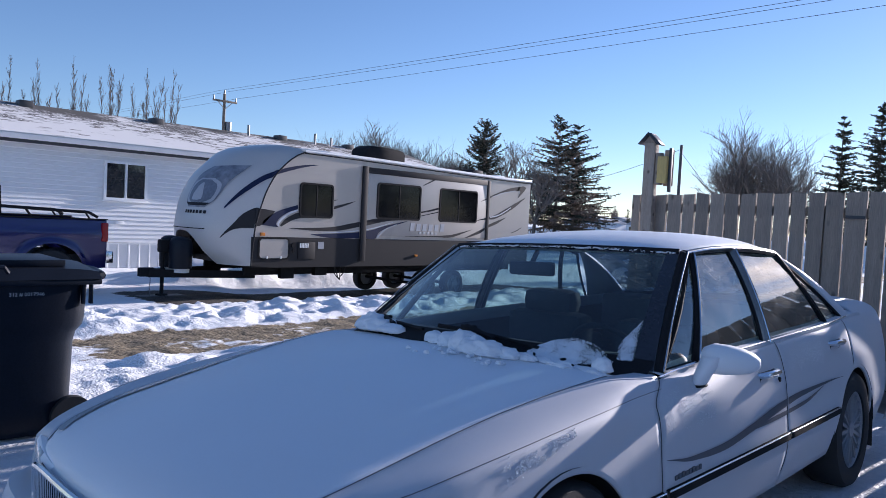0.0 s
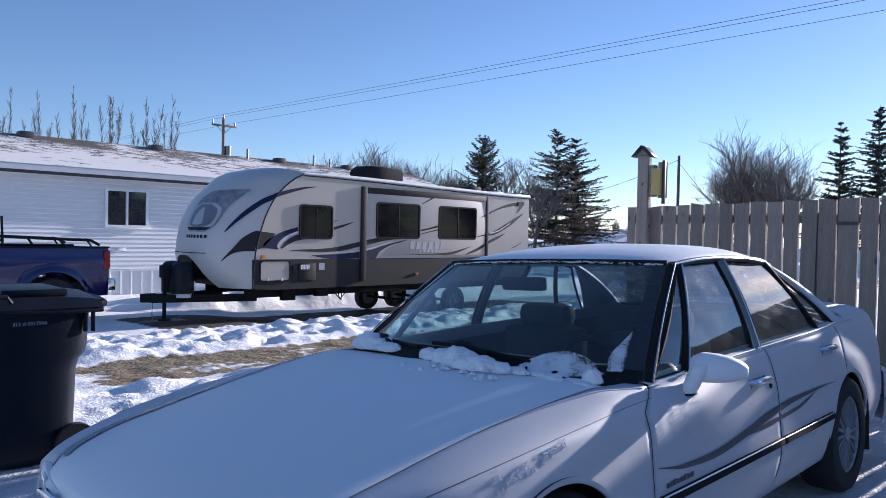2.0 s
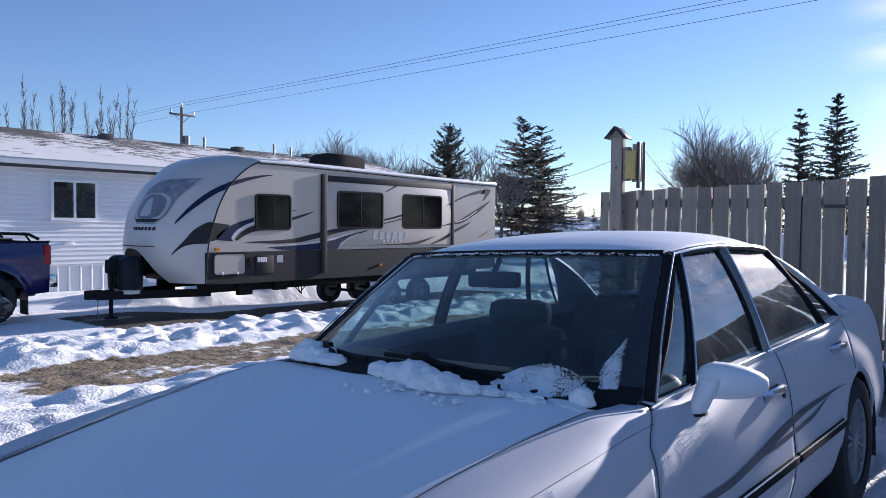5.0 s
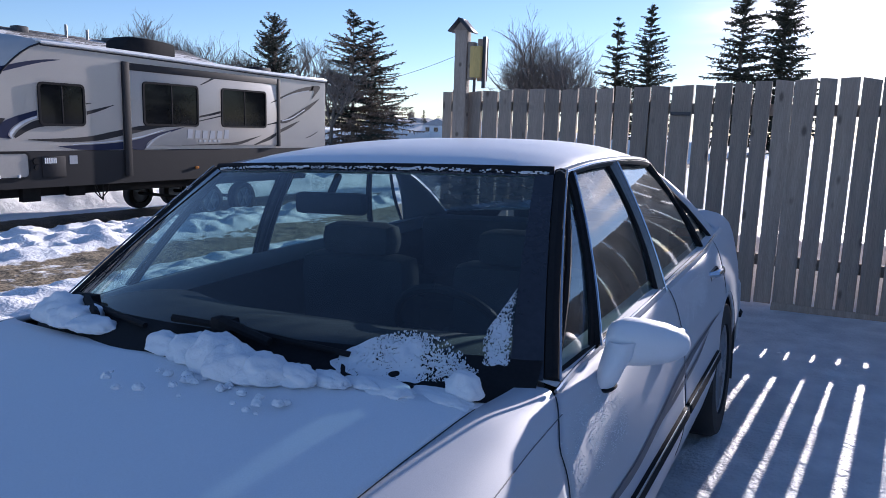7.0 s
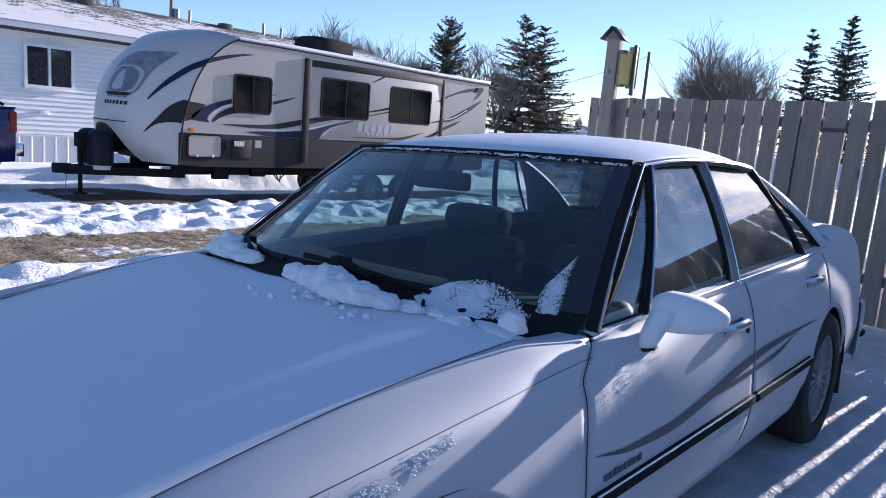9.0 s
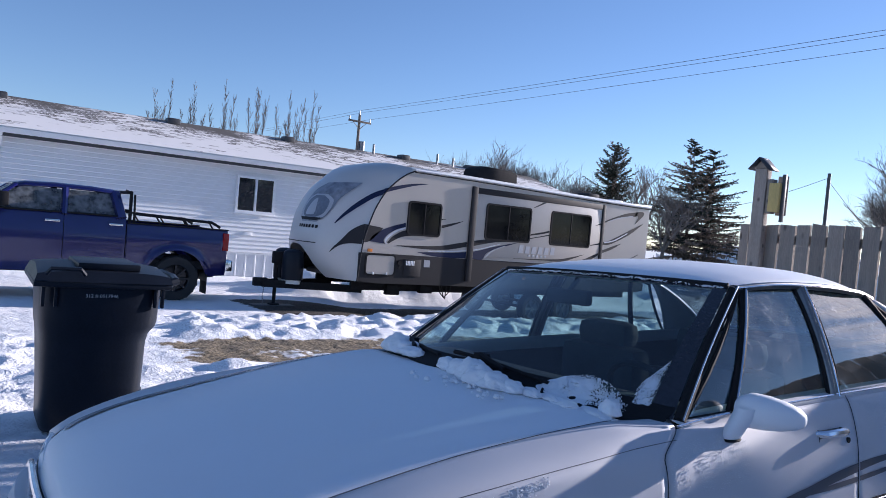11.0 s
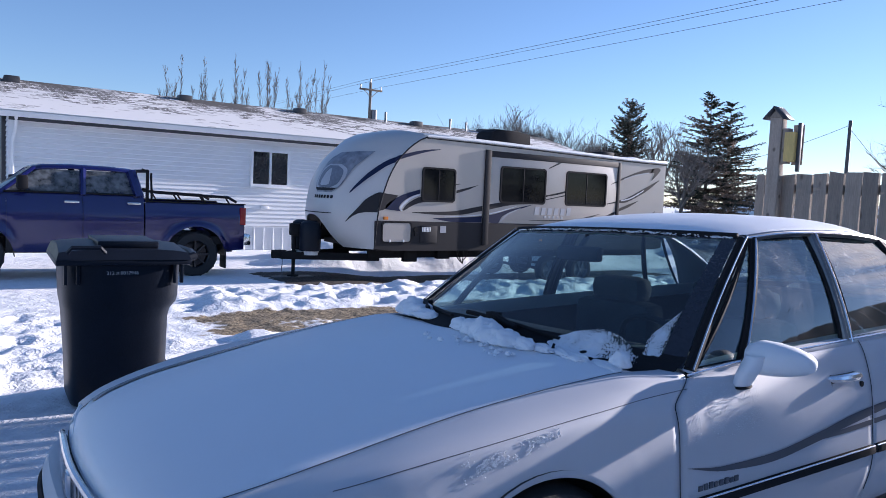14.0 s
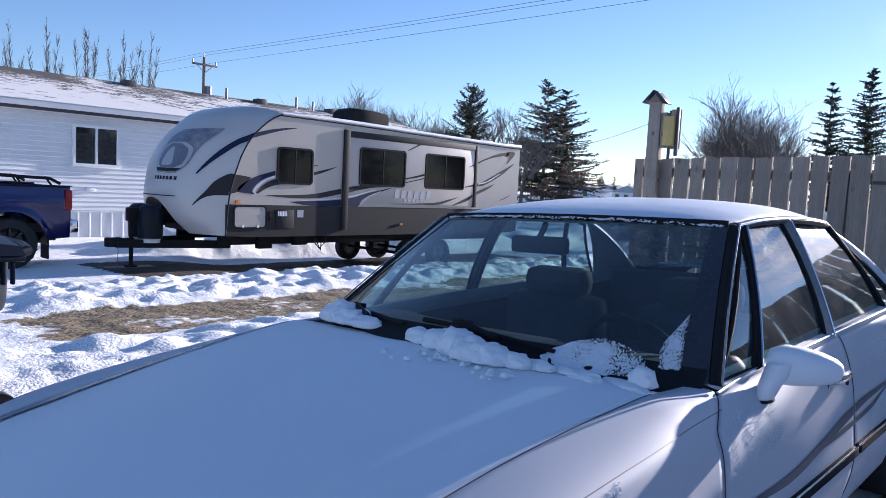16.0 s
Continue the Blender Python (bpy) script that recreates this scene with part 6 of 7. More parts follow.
        for c in (-2.44, 1.06):
            bm = bmesh.new()
            sheet(bm, [[(c + 0.57 * math.cos(a), W / 2 + s * yy, 0.38 + 0.57 * math.sin(a)) for yy in (0.45, 0.97)] for a in np.linspace(0, math.pi, 16)])
            part("wheel_housing", bm, "car_dark", tr)
    bm = bmesh.new()
    sheet(bm, [[(xb + (xt - xb) * t, W / 2 + q * (0.93 - 0.17 * t), 1.49 + (1.90 - 1.49) * t) for t in np.linspace(0, 1, 5)] for q, xb, xt in [(q, -2.20 + 0.12 * q * q, -1.62 + 0.05 * q * q) for q in np.linspace(-1, 1, 9)]])
    part("windshield", bm, "truck_glass", tr)
    bm = bmesh.new()
    sheet(bm, [[(xb, W / 2 + q * 0.85, z) for q in np.linspace(-1, 1, 5)] for xb, z in ((0.12, 0.6), (0.12, 1.48), (0.02, 1.90))])
    part("cab_back", bm, "truck_paint", tr)
    bm = bmesh.new()
    box(bm, -3.5, 1.9, 0.45, W - 0.45, 0.42, 0.70)
    box(bm, -2.0, 0.12, 0.08, W - 0.08, 0.50, 1.30)
    part("chassis", bm, "car_dark", tr)
    boxpart("rear_bumper", (1.98, 2.14, 0.06, W - 0.06, 0.58, 0.80), "chrome", tr, 0.03)
    boxpart("front_bumper", (-3.78, -3.60, 0.05, W - 0.05, 0.50, 0.80), "chrome", tr, 0.05)
    # headache rack and bed rails
    rack = new("bed_rack")
    rack.parent = tr
    for s in (-1, 1):
        y = W / 2 + s * 0.92
        bm = bmesh.new()
        tube(bm, [(0.20, y, 1.39), (0.20, y, 1.93), (0.10, y, 1.95)], 0.03, 8)
        tube(bm, [(0.28, y, 1.39), (0.26, y, 1.90)], 0.02, 8)
        part("rack_post", bm, "black_trim", rack)
        bm = bmesh.new()
        tube(bm, [(0.25, y, 1.56), (0.9, y, 1.53), (1.68, y, 1.505), (1.84, y, 1.42)], 0.026, 8)
        part("side_rail", bm, "black_trim", rack)
        for x in (0.75, 1.25, 1.70):
            bm = bmesh.new()
            tube(bm, [(x, y, 1.39), (x - 0.10, y, 1.535)], 0.016, 6)
            part("rail_stay", bm, "black_trim", rack)
    bm = bmesh.new()
    tube(bm, [(0.20, 0.07, 1.93), (0.20, W - 0.07, 1.93)], 0.03, 8)
    tube(bm, [(0.20, 0.07, 1.60), (0.20, W - 0.07, 1.60)], 0.02, 8)
    part("rack_bar", bm, "black_trim", rack)
    for x in (-2.44, 1.06):
        for s in (-1, 1):
            make_wheel(tr, x, s * 0.86, 0.42, 0.30, 8, rim_mat="black_rim", tread=True, hub_z=0.42, rim_r=0.62).location.y = W / 2 + s * 0.86
    return tr


M["truck_glass"] = glass("truck_glass", (0.10, 0.12, 0.13), 0.25)
M["black_rim"] = surface("black_rim", (0.03, 0.03, 0.033), 0.3, 0.6, 0.3, 10, 60, 0.05)
pickup()

# ---- wheeled bin ----


def wheeled_bin():
    """Front (with the lettering) towards -y; ground at z = 0."""
    b = thing("wheeled_bin", "dark navy plastic wheeled rubbish bin with a closed lid", "wheeled bin", pose(-1.775, 2.74, -0.085, 0, 0, -2))
    bm = bmesh.new()
    rows_ = []
    for z, wl, wr, d in ((0.02, 0.296, 0.285, 0.28), (0.06, 0.310, 0.292, 0.30), (0.35, 0.322, 0.296, 0.335), (0.60, 0.338, 0.300, 0.360), (0.66, 0.344, 0.315, 0.368), (0.70, 0.352, 0.352, 0.375), (0.74, 0.356, 0.362, 0.38), (0.98, 0.366, 0.370, 0.40)):
        row = []
        for k in range(49):
            a = k * math.tau / 48
            c, s = math.cos(a), math.sin(a)
            row.append(((wr if c > 0 else wl) * math.copysign(abs(c) ** 0.5, c), d * math.copysign(abs(s) ** 0.42, s) + 0.38, z))
        rows_.append(row)
    sheet(bm, rows_)
    bmesh.ops.remove_doubles(bm, verts=bm.verts[:], dist=1e-5)
    part("bin_body", bm, "bin_plastic", b, angle=30)
    boxpart("rim_band", (-0.405, 0.400, -0.045, 0.80, 0.965, 1.00), "bin_plastic", b, 0.012)
    bm = bmesh.new()
    rows_ = []
    for q, z in ((0.0, 1.0), (0.06, 1.045), (0.5, 1.08), (0.94, 1.06), (1.0, 1.0)):
        rows_.append([((0.40 - 0.35 * max(0.0, z - 1.0)) * s, -0.05 + 0.86 * q, z + (0.02 * (1 - s ** 4) if 0 < q < 1 else 0)) for s in np.linspace(-1, 1, 13)])
    sheet(bm, rows_)
    for s in (-1, 1):
        sheet(bm, [[((0.40 - 0.35 * max(0.0, z - 1.0)) * s, -0.05 + 0.86 * q, z) for z in (1.0, zz)] for q, zz in ((0.0, 1.0), (0.06, 1.045), (0.5, 1.08), (0.94, 1.06), (1.0, 1.0))])
    lid = part("lid", bm, "bin_plastic", b, "ribbed hinged lid")
    boxpart("lid_panel", (-0.16, 0.21, 0.05, 0.60, 1.07, 1.115), "bin_plastic", lid, 0.012)
    bm = bmesh.new()
    tube(bm, [(-0.34, -0.07, 1.05), (-0.32, -0.10, 1.085), (-0.16, -0.10, 1.085), (-0.13, -0.06, 1.05)], 0.014, 6)
    part("lid_grip", bm, "bin_plastic", lid)
    for x in (-0.345, -0.275, 0.305, 0.350):
        boxpart("side_rib", (x - 0.010, x + 0.010, -0.004, 0.03, 0.84, 0.965), "bin_plastic", b, 0.005)
    bm = bmesh.new()
    tube(bm, [(0.37, 0.70, 0.985), (0.48, 0.72, 1.01), (0.49, 0.40, 1.01), (0.47, 0.20, 1.0), (0.38, 0.18, 0.975)], 0.030, 8)
    part("push_handle", bm, "bin_plastic", b)
    for s in (-1, 1):
        bm = bmesh.new()
        cyl(bm, (0.27, 0.38 + s * 0.29, 0.125), (0.27, 0.38 + s * 0.35, 0.125), 0.125, seg=24)
        part("bin_wheel", bm, "rubber", b)
    txt = bpy.data.curves.new("serial", "FONT")
    txt.body, txt.size, txt.extrude, txt.align_x = "312 # 0017946", 0.031, 0.0008, "CENTER"
    ob = new("serial_lettering", txt)
    dg = bpy.context.evaluated_depsgraph_get()
    mesh = bpy.data.meshes.new_from_object(ob.evaluated_get(dg))
    bpy.data.objects.remove(ob)
    mesh.materials.clear()
    mesh.materials.append(M["bin_letter"])
    t = new("serial_lettering", mesh)
    t.parent = b
    t.matrix_local = pose(-0.02, -0.026, 0.905, 90, 0, 0)
    return b


wheeled_bin()

# ---- timber fence with bird houses ----
FX = 4.356


def fence_board(w, h, top_tilt, seed):
    rng = random.Random(seed)
    bm = bmesh.new()
    rows_ = []
    xs = 0.019
    bend = rng.uniform(-0.006, 0.006)
    for q in (0, 0.33, 0.66, 1.0):
        z = h * q
        o = bend * math.sin(math.pi * q)
        t = top_tilt if q == 1.0 else 0
        rows_.append([(-xs, -w / 2 + o, z - t), (-xs, w / 2 + o, z + t), (xs, w / 2 + o, z + t), (xs, -w / 2 + o, z - t), (-xs, -w / 2 + o, z - t)])
    vs = sheet(bm, rows_)
    bmesh.ops.remove_doubles(bm, verts=bm.verts[:], dist=1e-6)
    bmesh.ops.holes_fill(bm, edges=bm.edges[:])
    bmesh.ops.recalc_face_normals(bm, faces=bm.faces[:])
    mesh = bpy.data.meshes.new("board")
    bm.to_mesh(mesh)
    bm.free()
    mesh.materials.append(M["wood_fence"])
    return mesh


def fence():
    f = thing("fence", "weathered grey timber board fence", "fence", pose(FX, 0, 0), kind="structure")
    shapes = [fence_board(0.138, 1.0, t, k) for k, t in enumerate((0.0, 0.004, -0.004, 0.002, -0.002, 0.006))]
    rng = random.Random(5)
    gaps = [2.27, 2.155, 1.997, 1.833, 1.666, 1.514, 1.354, 1.187, 1.034, 0.863, 0.697, 0.534, 0.380, 0.220, 0.048, -0.140, -0.297, -0.448, -0.604, -0.751, -0.902, -1.066, -1.21, -1.358, -1.507]
    while gaps[-1] > -9.0:
        gaps.append(gaps[-1] - rng.uniform(0.144, 0.158))
    for k, (ya, yb) in enumerate(zip(gaps, gaps[1:])):
        open_ = rng.uniform(0.014, 0.024) if k not in (1, 20) else 0.006
        mid, w = (ya + yb) / 2, (ya - yb - open_) / 0.138
        top = curve_at([(-9, 1.95), (-1.3, 1.905), (0.0, 1.85), (2.26, 1.79)], mid) + rng.uniform(-0.008, 0.008)
        base = 0.05 + rng.uniform(0, 0.03)
        ob = new("board", shapes[k % 6])
        ob.parent = f
        ob.location = (rng.uniform(-0.006, 0.006) - 0.03, mid, base)
        ob.scale = (1, w, top - base)
        ob.rotation_euler = (rng.uniform(-0.004, 0.004), 0, rng.uniform(-0.02, 0.02))
    for z in (0.43, 1.66):
        bm = bmesh.new()
        box(bm, -0.008, 0.03, -9.0, 2.24, z - 0.045, z + 0.045, 0.004)
        part("rail", bm, "wood_fence", f)
    for py in (0.2, -2.0, -4.2, -6.4, -8.6):
        boxpart("post", (-0.008, 0.082, py - 0.045, py + 0.045, -0.05, 1.72), "wood_fence", f, 0.006)
    boxpart("bottom_board", (-0.06, -0.015, -9.0, -0.9, 0.0, 0.09), "wood_fence", f, 0.005)
    boxpart("metal_strap", (-0.066, -0.054, -0.13, 0.035, 1.60, 1.63), "dark_trim", f, 0.002)
    post = thing("bird_house_post", "tall square post with a peaked cap", "post", pose(FX - 0.11, 2.03, 0.0))
    bm = bmesh.new()
    box(bm, -0.045, 0.045, -0.065, 0.065, 0.0, 2.36, 0.006)
    part("shaft", bm, "wood_fence", post)
    bm = bmesh.new()
    slab(bm, [(-0.075, 2.361), (0.075, 2.361), (0.0, 2.45)], "x", -0.05, 0.05)
    part("gable", bm, "wood_fence", post)
    for s in (-1, 1):
        bm = bmesh.new()
        sheet(bm, [[(x, 0.0, 2.465), (x, s * 0.115, 2.345)] for x in (-0.09, 0.09)])
        part("cap_roof", bm, "dark_trim", post, thick=0.014)
    boxpart("side_block", (-0.04, 0.04, -0.14, -0.076, 1.90, 2.25), "wood_fence", post, 0.006)
    bh = thing("bird_house", "small yellow bird house hung beside a post", "bird house", pose(FX - 0.10, 1.87, 1.92))
    boxpart("box_body", (-0.06, 0.06, -0.055, 0.055, 0.0, 0.29), "wood_new", bh, 0.006)
    boxpart("back_board", (0.061, 0.075, -0.075, 0.035, -0.03, 0.37), "wood_fence", bh, 0.004)
    boxpart("hanging_slat", (-0.02, 0.02, -0.085, -0.056, -0.10, 0.38), "dark_trim", bh, 0.004)


fence()

# ---- trees, poles, wires, distance ----


def mesh_from(name, verts, faces, material):
    mesh = bpy.data.meshes.new(name)
    mesh.from_pydata(verts, [], faces)
    mesh.materials.append(M[material])
    return mesh


def add_limb(verts, faces, a, b, ra, rb, seg=4):
    d = (b - a).normalized()
    u = d.orthogonal().normalized()
    w = d.cross(u)
    base = len(verts)
    for p, r in ((a, ra), (b, rb)):
        for k in range(seg):
            an = k * math.tau / seg
            verts.append(tuple(p + r * (math.cos(an) * u + math.sin(an) * w)))
    for k in range(seg):
        k2 = (k + 1) % seg
        faces.append((base + k, base + k2, base + seg + k2, base + seg + k))


def bare_tree(name, label, at, height, seed, spread=0.6, depth=6, stems=1, upright=0.5, group="bare trees"):
    rng = random.Random(seed)
    thin = 0.0045 * max(1.0, height / 9)
    t = thing(name, label, "tree", pose(*at), group)
    tv, tf, cv, cf = [], [], [], []

    def grow(p, d, length, r, level):
        steps = 3
        for s in range(steps):
            q = p + d * length / steps
            if level <= 1:
                add_limb(tv, tf, p, q, r * (1 - 0.25 * s / steps), r * (1 - 0.25 * (s + 1) / steps), 6)
            else:
                add_limb(cv, cf, p, q, max(thin, r * (1 - 0.3 * s / steps)), max(thin * 0.9, r * (1 - 0.3 * (s + 1) / steps)), 3)
            p = q
            d = (d + Vector((rng.gauss(0, 0.10), rng.gauss(0, 0.10), 0.10 * upright))).normalized()
            if level < depth and (s > 0 or level > 0):
                for _ in range(2 if level > 1 else 3):
                    side = Vector((rng.gauss(0, 1), rng.gauss(0, 1), rng.gauss(0.1, 0.5))).normalized()
                    nd = (d * (1 - spread * 0.55) + side * spread + Vector((0, 0, upright * 0.4))).normalized()
                    if rng.random() < (0.8 if level < 3 else 0.345):
                        grow(p, nd, length * rng.uniform(0.55, 0.8), r * 0.55, level + 1)
    for k in range(stems):
        lean = Vector((rng.gauss(0, 0.26), rng.gauss(0, 0.26), 1)).normalized() if stems > 1 else Vector((0, 0, 1))
        grow(Vector((rng.gauss(0, 0.2), rng.gauss(0, 0.2), 0)) if stems > 1 else Vector((0, 0, 0)), lean, height * 0.36 * rng.uniform(0.8, 1.05), height * 0.018, 0)
    top = max(p[2] for p in cv + tv)
    tv, cv = ([tuple(c * height / top for c in p) for p in v] for v in (tv, cv))
    for nm, v, f, mat in (("trunk", tv, tf, "bark"), ("crown", cv, cf, "twig")):
        ob = new(nm, mesh_from(nm, v, f, mat))
        ob.parent = t
    return t


def spruce(name, label, at, height, radius, seed, brown=0.0, gaps=0.12, start=0.06, droop=0.25, taper=0.85, group="spruce trees"):
    rng = random.Random(seed)
    t = thing(name, label, "tree", pose(*at), group)
    tv, tf = [], []
    for k in range(6):
        add_limb(tv, tf, Vector((0, 0, height * k / 6)), Vector((0, 0, height * (k + 1) / 6)), height * 0.017 * (1 - k / 6.2), height * 0.017 * (1 - (k + 1) / 6.2), 8)
    gv, gf, bv, bf = [], [], [], []
    levels = int(6 + height * (1.7 if height < 12 else 1.2))
    fat = height / 10
    for i in range(levels):
        q = (i + rng.uniform(-0.25, 0.25)) / levels
        q = min(max(q, 0.0), 0.985)
        z = height * (start + (1 - start) * q)
        reach = (radius * (1 - q) ** taper * (1.0 if q > 0.10 else 0.8) + 0.12 * fat) * rng.uniform(0.82, 1.15)
        for k in range(11 if q < 0.75 else 7):
            if rng.random() < gaps:
                continue
            an = rng.uniform(0, math.tau)
            ln = reach * rng.uniform(0.62, 1.12)
            d = Vector((math.cos(an), math.sin(an), rng.uniform(-0.10, 0.22) + 0.45 * q))
            p = Vector((0, 0, z + rng.uniform(-0.12, 0.12) * fat))
            n_ = max(3, int(ln * 3.4 / fat))
            use = (bv, bf) if rng.random() < brown * (1.3 - q) else (gv, gf)
            for s in range(n_):
                c = d.copy()
                c.z -= droop * (s / n_) * 2.2 - 0.75 * (s / n_) ** 3
                nxt = p + c.normalized() * ln / n_
                add_limb(tv, tf, p, nxt, fat * (0.022 * (1 - s / n_) + 0.006), fat * (0.02 * (1 - (s + 1) / n_) + 0.005), 3)
                for _ in range(20 if use is gv else 12):
                    m = p.lerp(nxt, rng.random())
                    sd = Vector((rng.gauss(0, 1), rng.gauss(0, 1), rng.gauss(-0.35, 0.35))).normalized()
                    w = (c.normalized() * 0.7 + sd).normalized() * rng.uniform(0.16, 0.36) * (0.7 + 0.6 * (1 - q)) * fat * (1.0 - 0.35 * s / n_)
                    o = w.cross(Vector((rng.gauss(0, 1), rng.gauss(0, 1), rng.gauss(0, 1)))).normalized() * rng.uniform(0.018, 0.04) * fat
                    v0 = len(use[0])
                    use[0].extend([tuple(m - o), tuple(m + o), tuple(m + w * 0.6 + o * 0.9), tuple(m + w), tuple(m + w * 0.6 - o * 0.9)])
                    use[1].append((v0, v0 + 1, v0 + 2, v0 + 3, v0 + 4))
                p = nxt
    for nm, v, f, mat in (("trunk", tv, tf, "bark"), ("crown", gv, gf, "spruce"), ("dry_bough", bv, bf, "spruce_brown")):
        if v:
            ob = new(nm, mesh_from(nm, v, f, mat))
            ob.parent = t
    return t


GZ = -0.55
spruce("spruce", "old spruce with dark green and dry brown boughs", (40.0, 29.0, GZ), 9.8, 4.3, 1, brown=0.85, gaps=0.0, start=0.08, taper=0.74)
spruce("spruce", "leaning spruce grown close to a larger one", (40.8, 28.0, GZ), 9.3, 4.0, 2, brown=0.45, gaps=0.05, start=0.1, taper=0.76)
spruce("pine", "slim frosted pine behind the trailer", (47.0, 42.4, GZ), 11.0, 3.3, 3, brown=0.2, gaps=0.2, start=0.35, droop=-0.1, taper=0.55)
spruce("spruce", "dark spruce with a narrow pointed top", (83.0, 22.6, GZ), 15.3, 4.2, 4, gaps=0.2)
spruce("spruce", "dense dark spruce with a pointed top", (83.0, 18.9, GZ), 16.6, 5.0, 5, gaps=0.12)
spruce("spruce", "tall open spruce against the sunlit cloud", (87.6, 9.7, GZ), 20.7, 5.2, 6, gaps=0.18)
spruce("spruce", "tall dense spruce against the sunlit cloud", (87.6, 5.4, GZ), 21.4, 5.2, 7, gaps=0.1)
bare_tree("bare_tree", "wide leafless maple over the fence", (73.6, 27.0, GZ), 15.0, 18, spread=0.60, depth=6, stems=6, upright=0.42)
bare_tree("bare_tree", "leafless tree between the conifers", (48.0, 39.4, GZ), 10.0, 12, spread=0.62, depth=6, stems=1, upright=0.6)
bare_tree("bare_tree", "leafless brown tree in front of the spruce", (38.0, 29.4, GZ), 7.6, 13, spread=0.6, depth=5, stems=1)


def poplar(at, height, seed):
    """A slim leafless poplar: a few near-upright stems, each with short rising twigs."""
    rng = random.Random(seed)
    t = thing("poplar", "slim leafless poplar behind the home", "tree", pose(*at), "poplars")
    tv, tf, cv, cf = [], [], [], []
    for k in range(rng.randint(5, 8)):
        top = height * (1.0 if k == 0 else rng.uniform(0.62, 0.95))
        p = Vector((rng.gauss(0, 0.12), rng.gauss(0, 0.12), 0))
        lean = Vector((rng.gauss(0, 0.07), rng.gauss(0, 0.07), 1)) if k else Vector((0, 0, 1))
        steps = 14
        for s in range(steps):
            q = p + lean * top / steps + Vector((rng.gauss(0, 0.04), rng.gauss(0, 0.04), 0))
            r = 0.040 * (1 - s / (steps + 0.6)) + 0.010
            add_limb(tv, tf, p, q, r, 0.040 * (1 - (s + 1) / (steps + 0.6)) + 0.010, 6)
            if s > 2:
                for _ in range(6):
                    an = rng.uniform(0, math.tau)
                    d = Vector((math.cos(an) * 0.38, math.sin(an) * 0.38, 1)).normalized()
                    a = p.lerp(q, rng.random())
                    ln = rng.uniform(0.6, 1.5) * (1.15 - 0.6 * s / steps)
                    for j in range(3):
                        b = a + d * ln / 3
                        add_limb(cv, cf, a, b, 0.020 - 0.004 * j, 0.016 - 0.004 * j, 3)
                        if j:
                            side = Vector((rng.gauss(0, 0.35), rng.gauss(0, 0.35), 0.9)).normalized()
                            add_limb(cv, cf, a, a + side * ln * 0.35, 0.011, 0.007, 3)
                        a = b
                        d = (d + Vector((rng.gauss(0, 0.08), rng.gauss(0, 0.08), 0.15))).normalized()
            p = q
    for nm, v, f, mat in (("trunk", tv, tf, "bark"), ("crown", cv, cf, "twig")):
        ob = new(nm, mesh_from(nm, v, f, mat))
        ob.parent = t


for k, (x, h) in enumerate(((12.0, 10.6), (13.3, 11.7), (15.4, 11.6), (17.9, 12.4), (20.7, 12.5), (23.7, 12.6), (26.1, 12.9))):
    poplar((x, 62.0, GZ), h + 0.6, 20 + k)
for k, (x, h) in enumerate(((36.0, 8.7), (38.4, 9.0), (41.5, 8.2), (45.0, 8.3), (47.5, 7.8))):
    bare_tree("bare_tree", "distant leafless tree beyond the trailer", (x, 45.0, GZ), h + 1.1, 40 + k, spread=0.6, depth=6, stems=3, group="distant trees")


def utility_pole():
    x, y, top = 28.4, 56.5, 11.2
    p = thing("utility_pole", "wooden utility pole with a crossarm and transformer", "utility pole", pose(x, y, 0))
    bm = bmesh.new()
    cyl(bm, (0, 0, GZ), (0, 0, top), 0.17, 0.12, 12)
    part("shaft", bm, "pole_wood", p)
    boxpart("crossarm", (-1.15, 1.15, -0.16, -0.06, top - 0.75, top - 0.58), "pole_wood", p, 0.01)
    for dx in (-1.05, 0.0, 1.05):
        bm = bmesh.new()
        z0 = top - 0.575 if dx else top
        cyl(bm, (dx, -0.1 if dx else 0, z0), (dx, -0.1 if dx else 0, z0 + 0.32), 0.07, 0.05, 8)
        part("insulator", bm, "steel", p)
    bm = bmesh.new()
    for s in (-1, 1):
        tube(bm, [(s * 0.75, -0.11, top - 0.68), (0, -0.12, top - 1.35)], 0.03, 5)
    part("brace", bm, "pole_wood", p)
    bm = bmesh.new()
    cyl(bm, (0.45, 0, top - 3.4), (0.45, 0, top - 2.4), 0.28, seg=14)
    part("transformer", bm, "steel", p)
    other = thing("utility_pole", "wooden utility pole far along the line", "utility pole", pose(x, -70.0, 0))
    bm = bmesh.new()
    cyl(bm, (0, 0, 0.1), (0, 0, top), 0.17, 0.12, 12)
    part("shaft", bm, "pole_wood", other)
    wires = ((-0.35, top + 0.25, 0.45), (0.30, top + 0.22, 0.42), (0.9, top - 0.35, 0.2))
    for dx, z, sag in wires:
        for ya, yb in ((-70.0, y - 0.1), (y - 0.1, 190.0)):
            w = thing("power_line", "thin sagging overhead power line", "cable", kind="structure")
            bm = bmesh.new()
            tube(bm, [(x + dx, ya + (yb - ya) * t, z - sag * 4 * t * (1 - t)) for t in np.linspace(0, 1, 30)], 0.012, 4)
            part("cable", bm, "wire", w)


utility_pole()


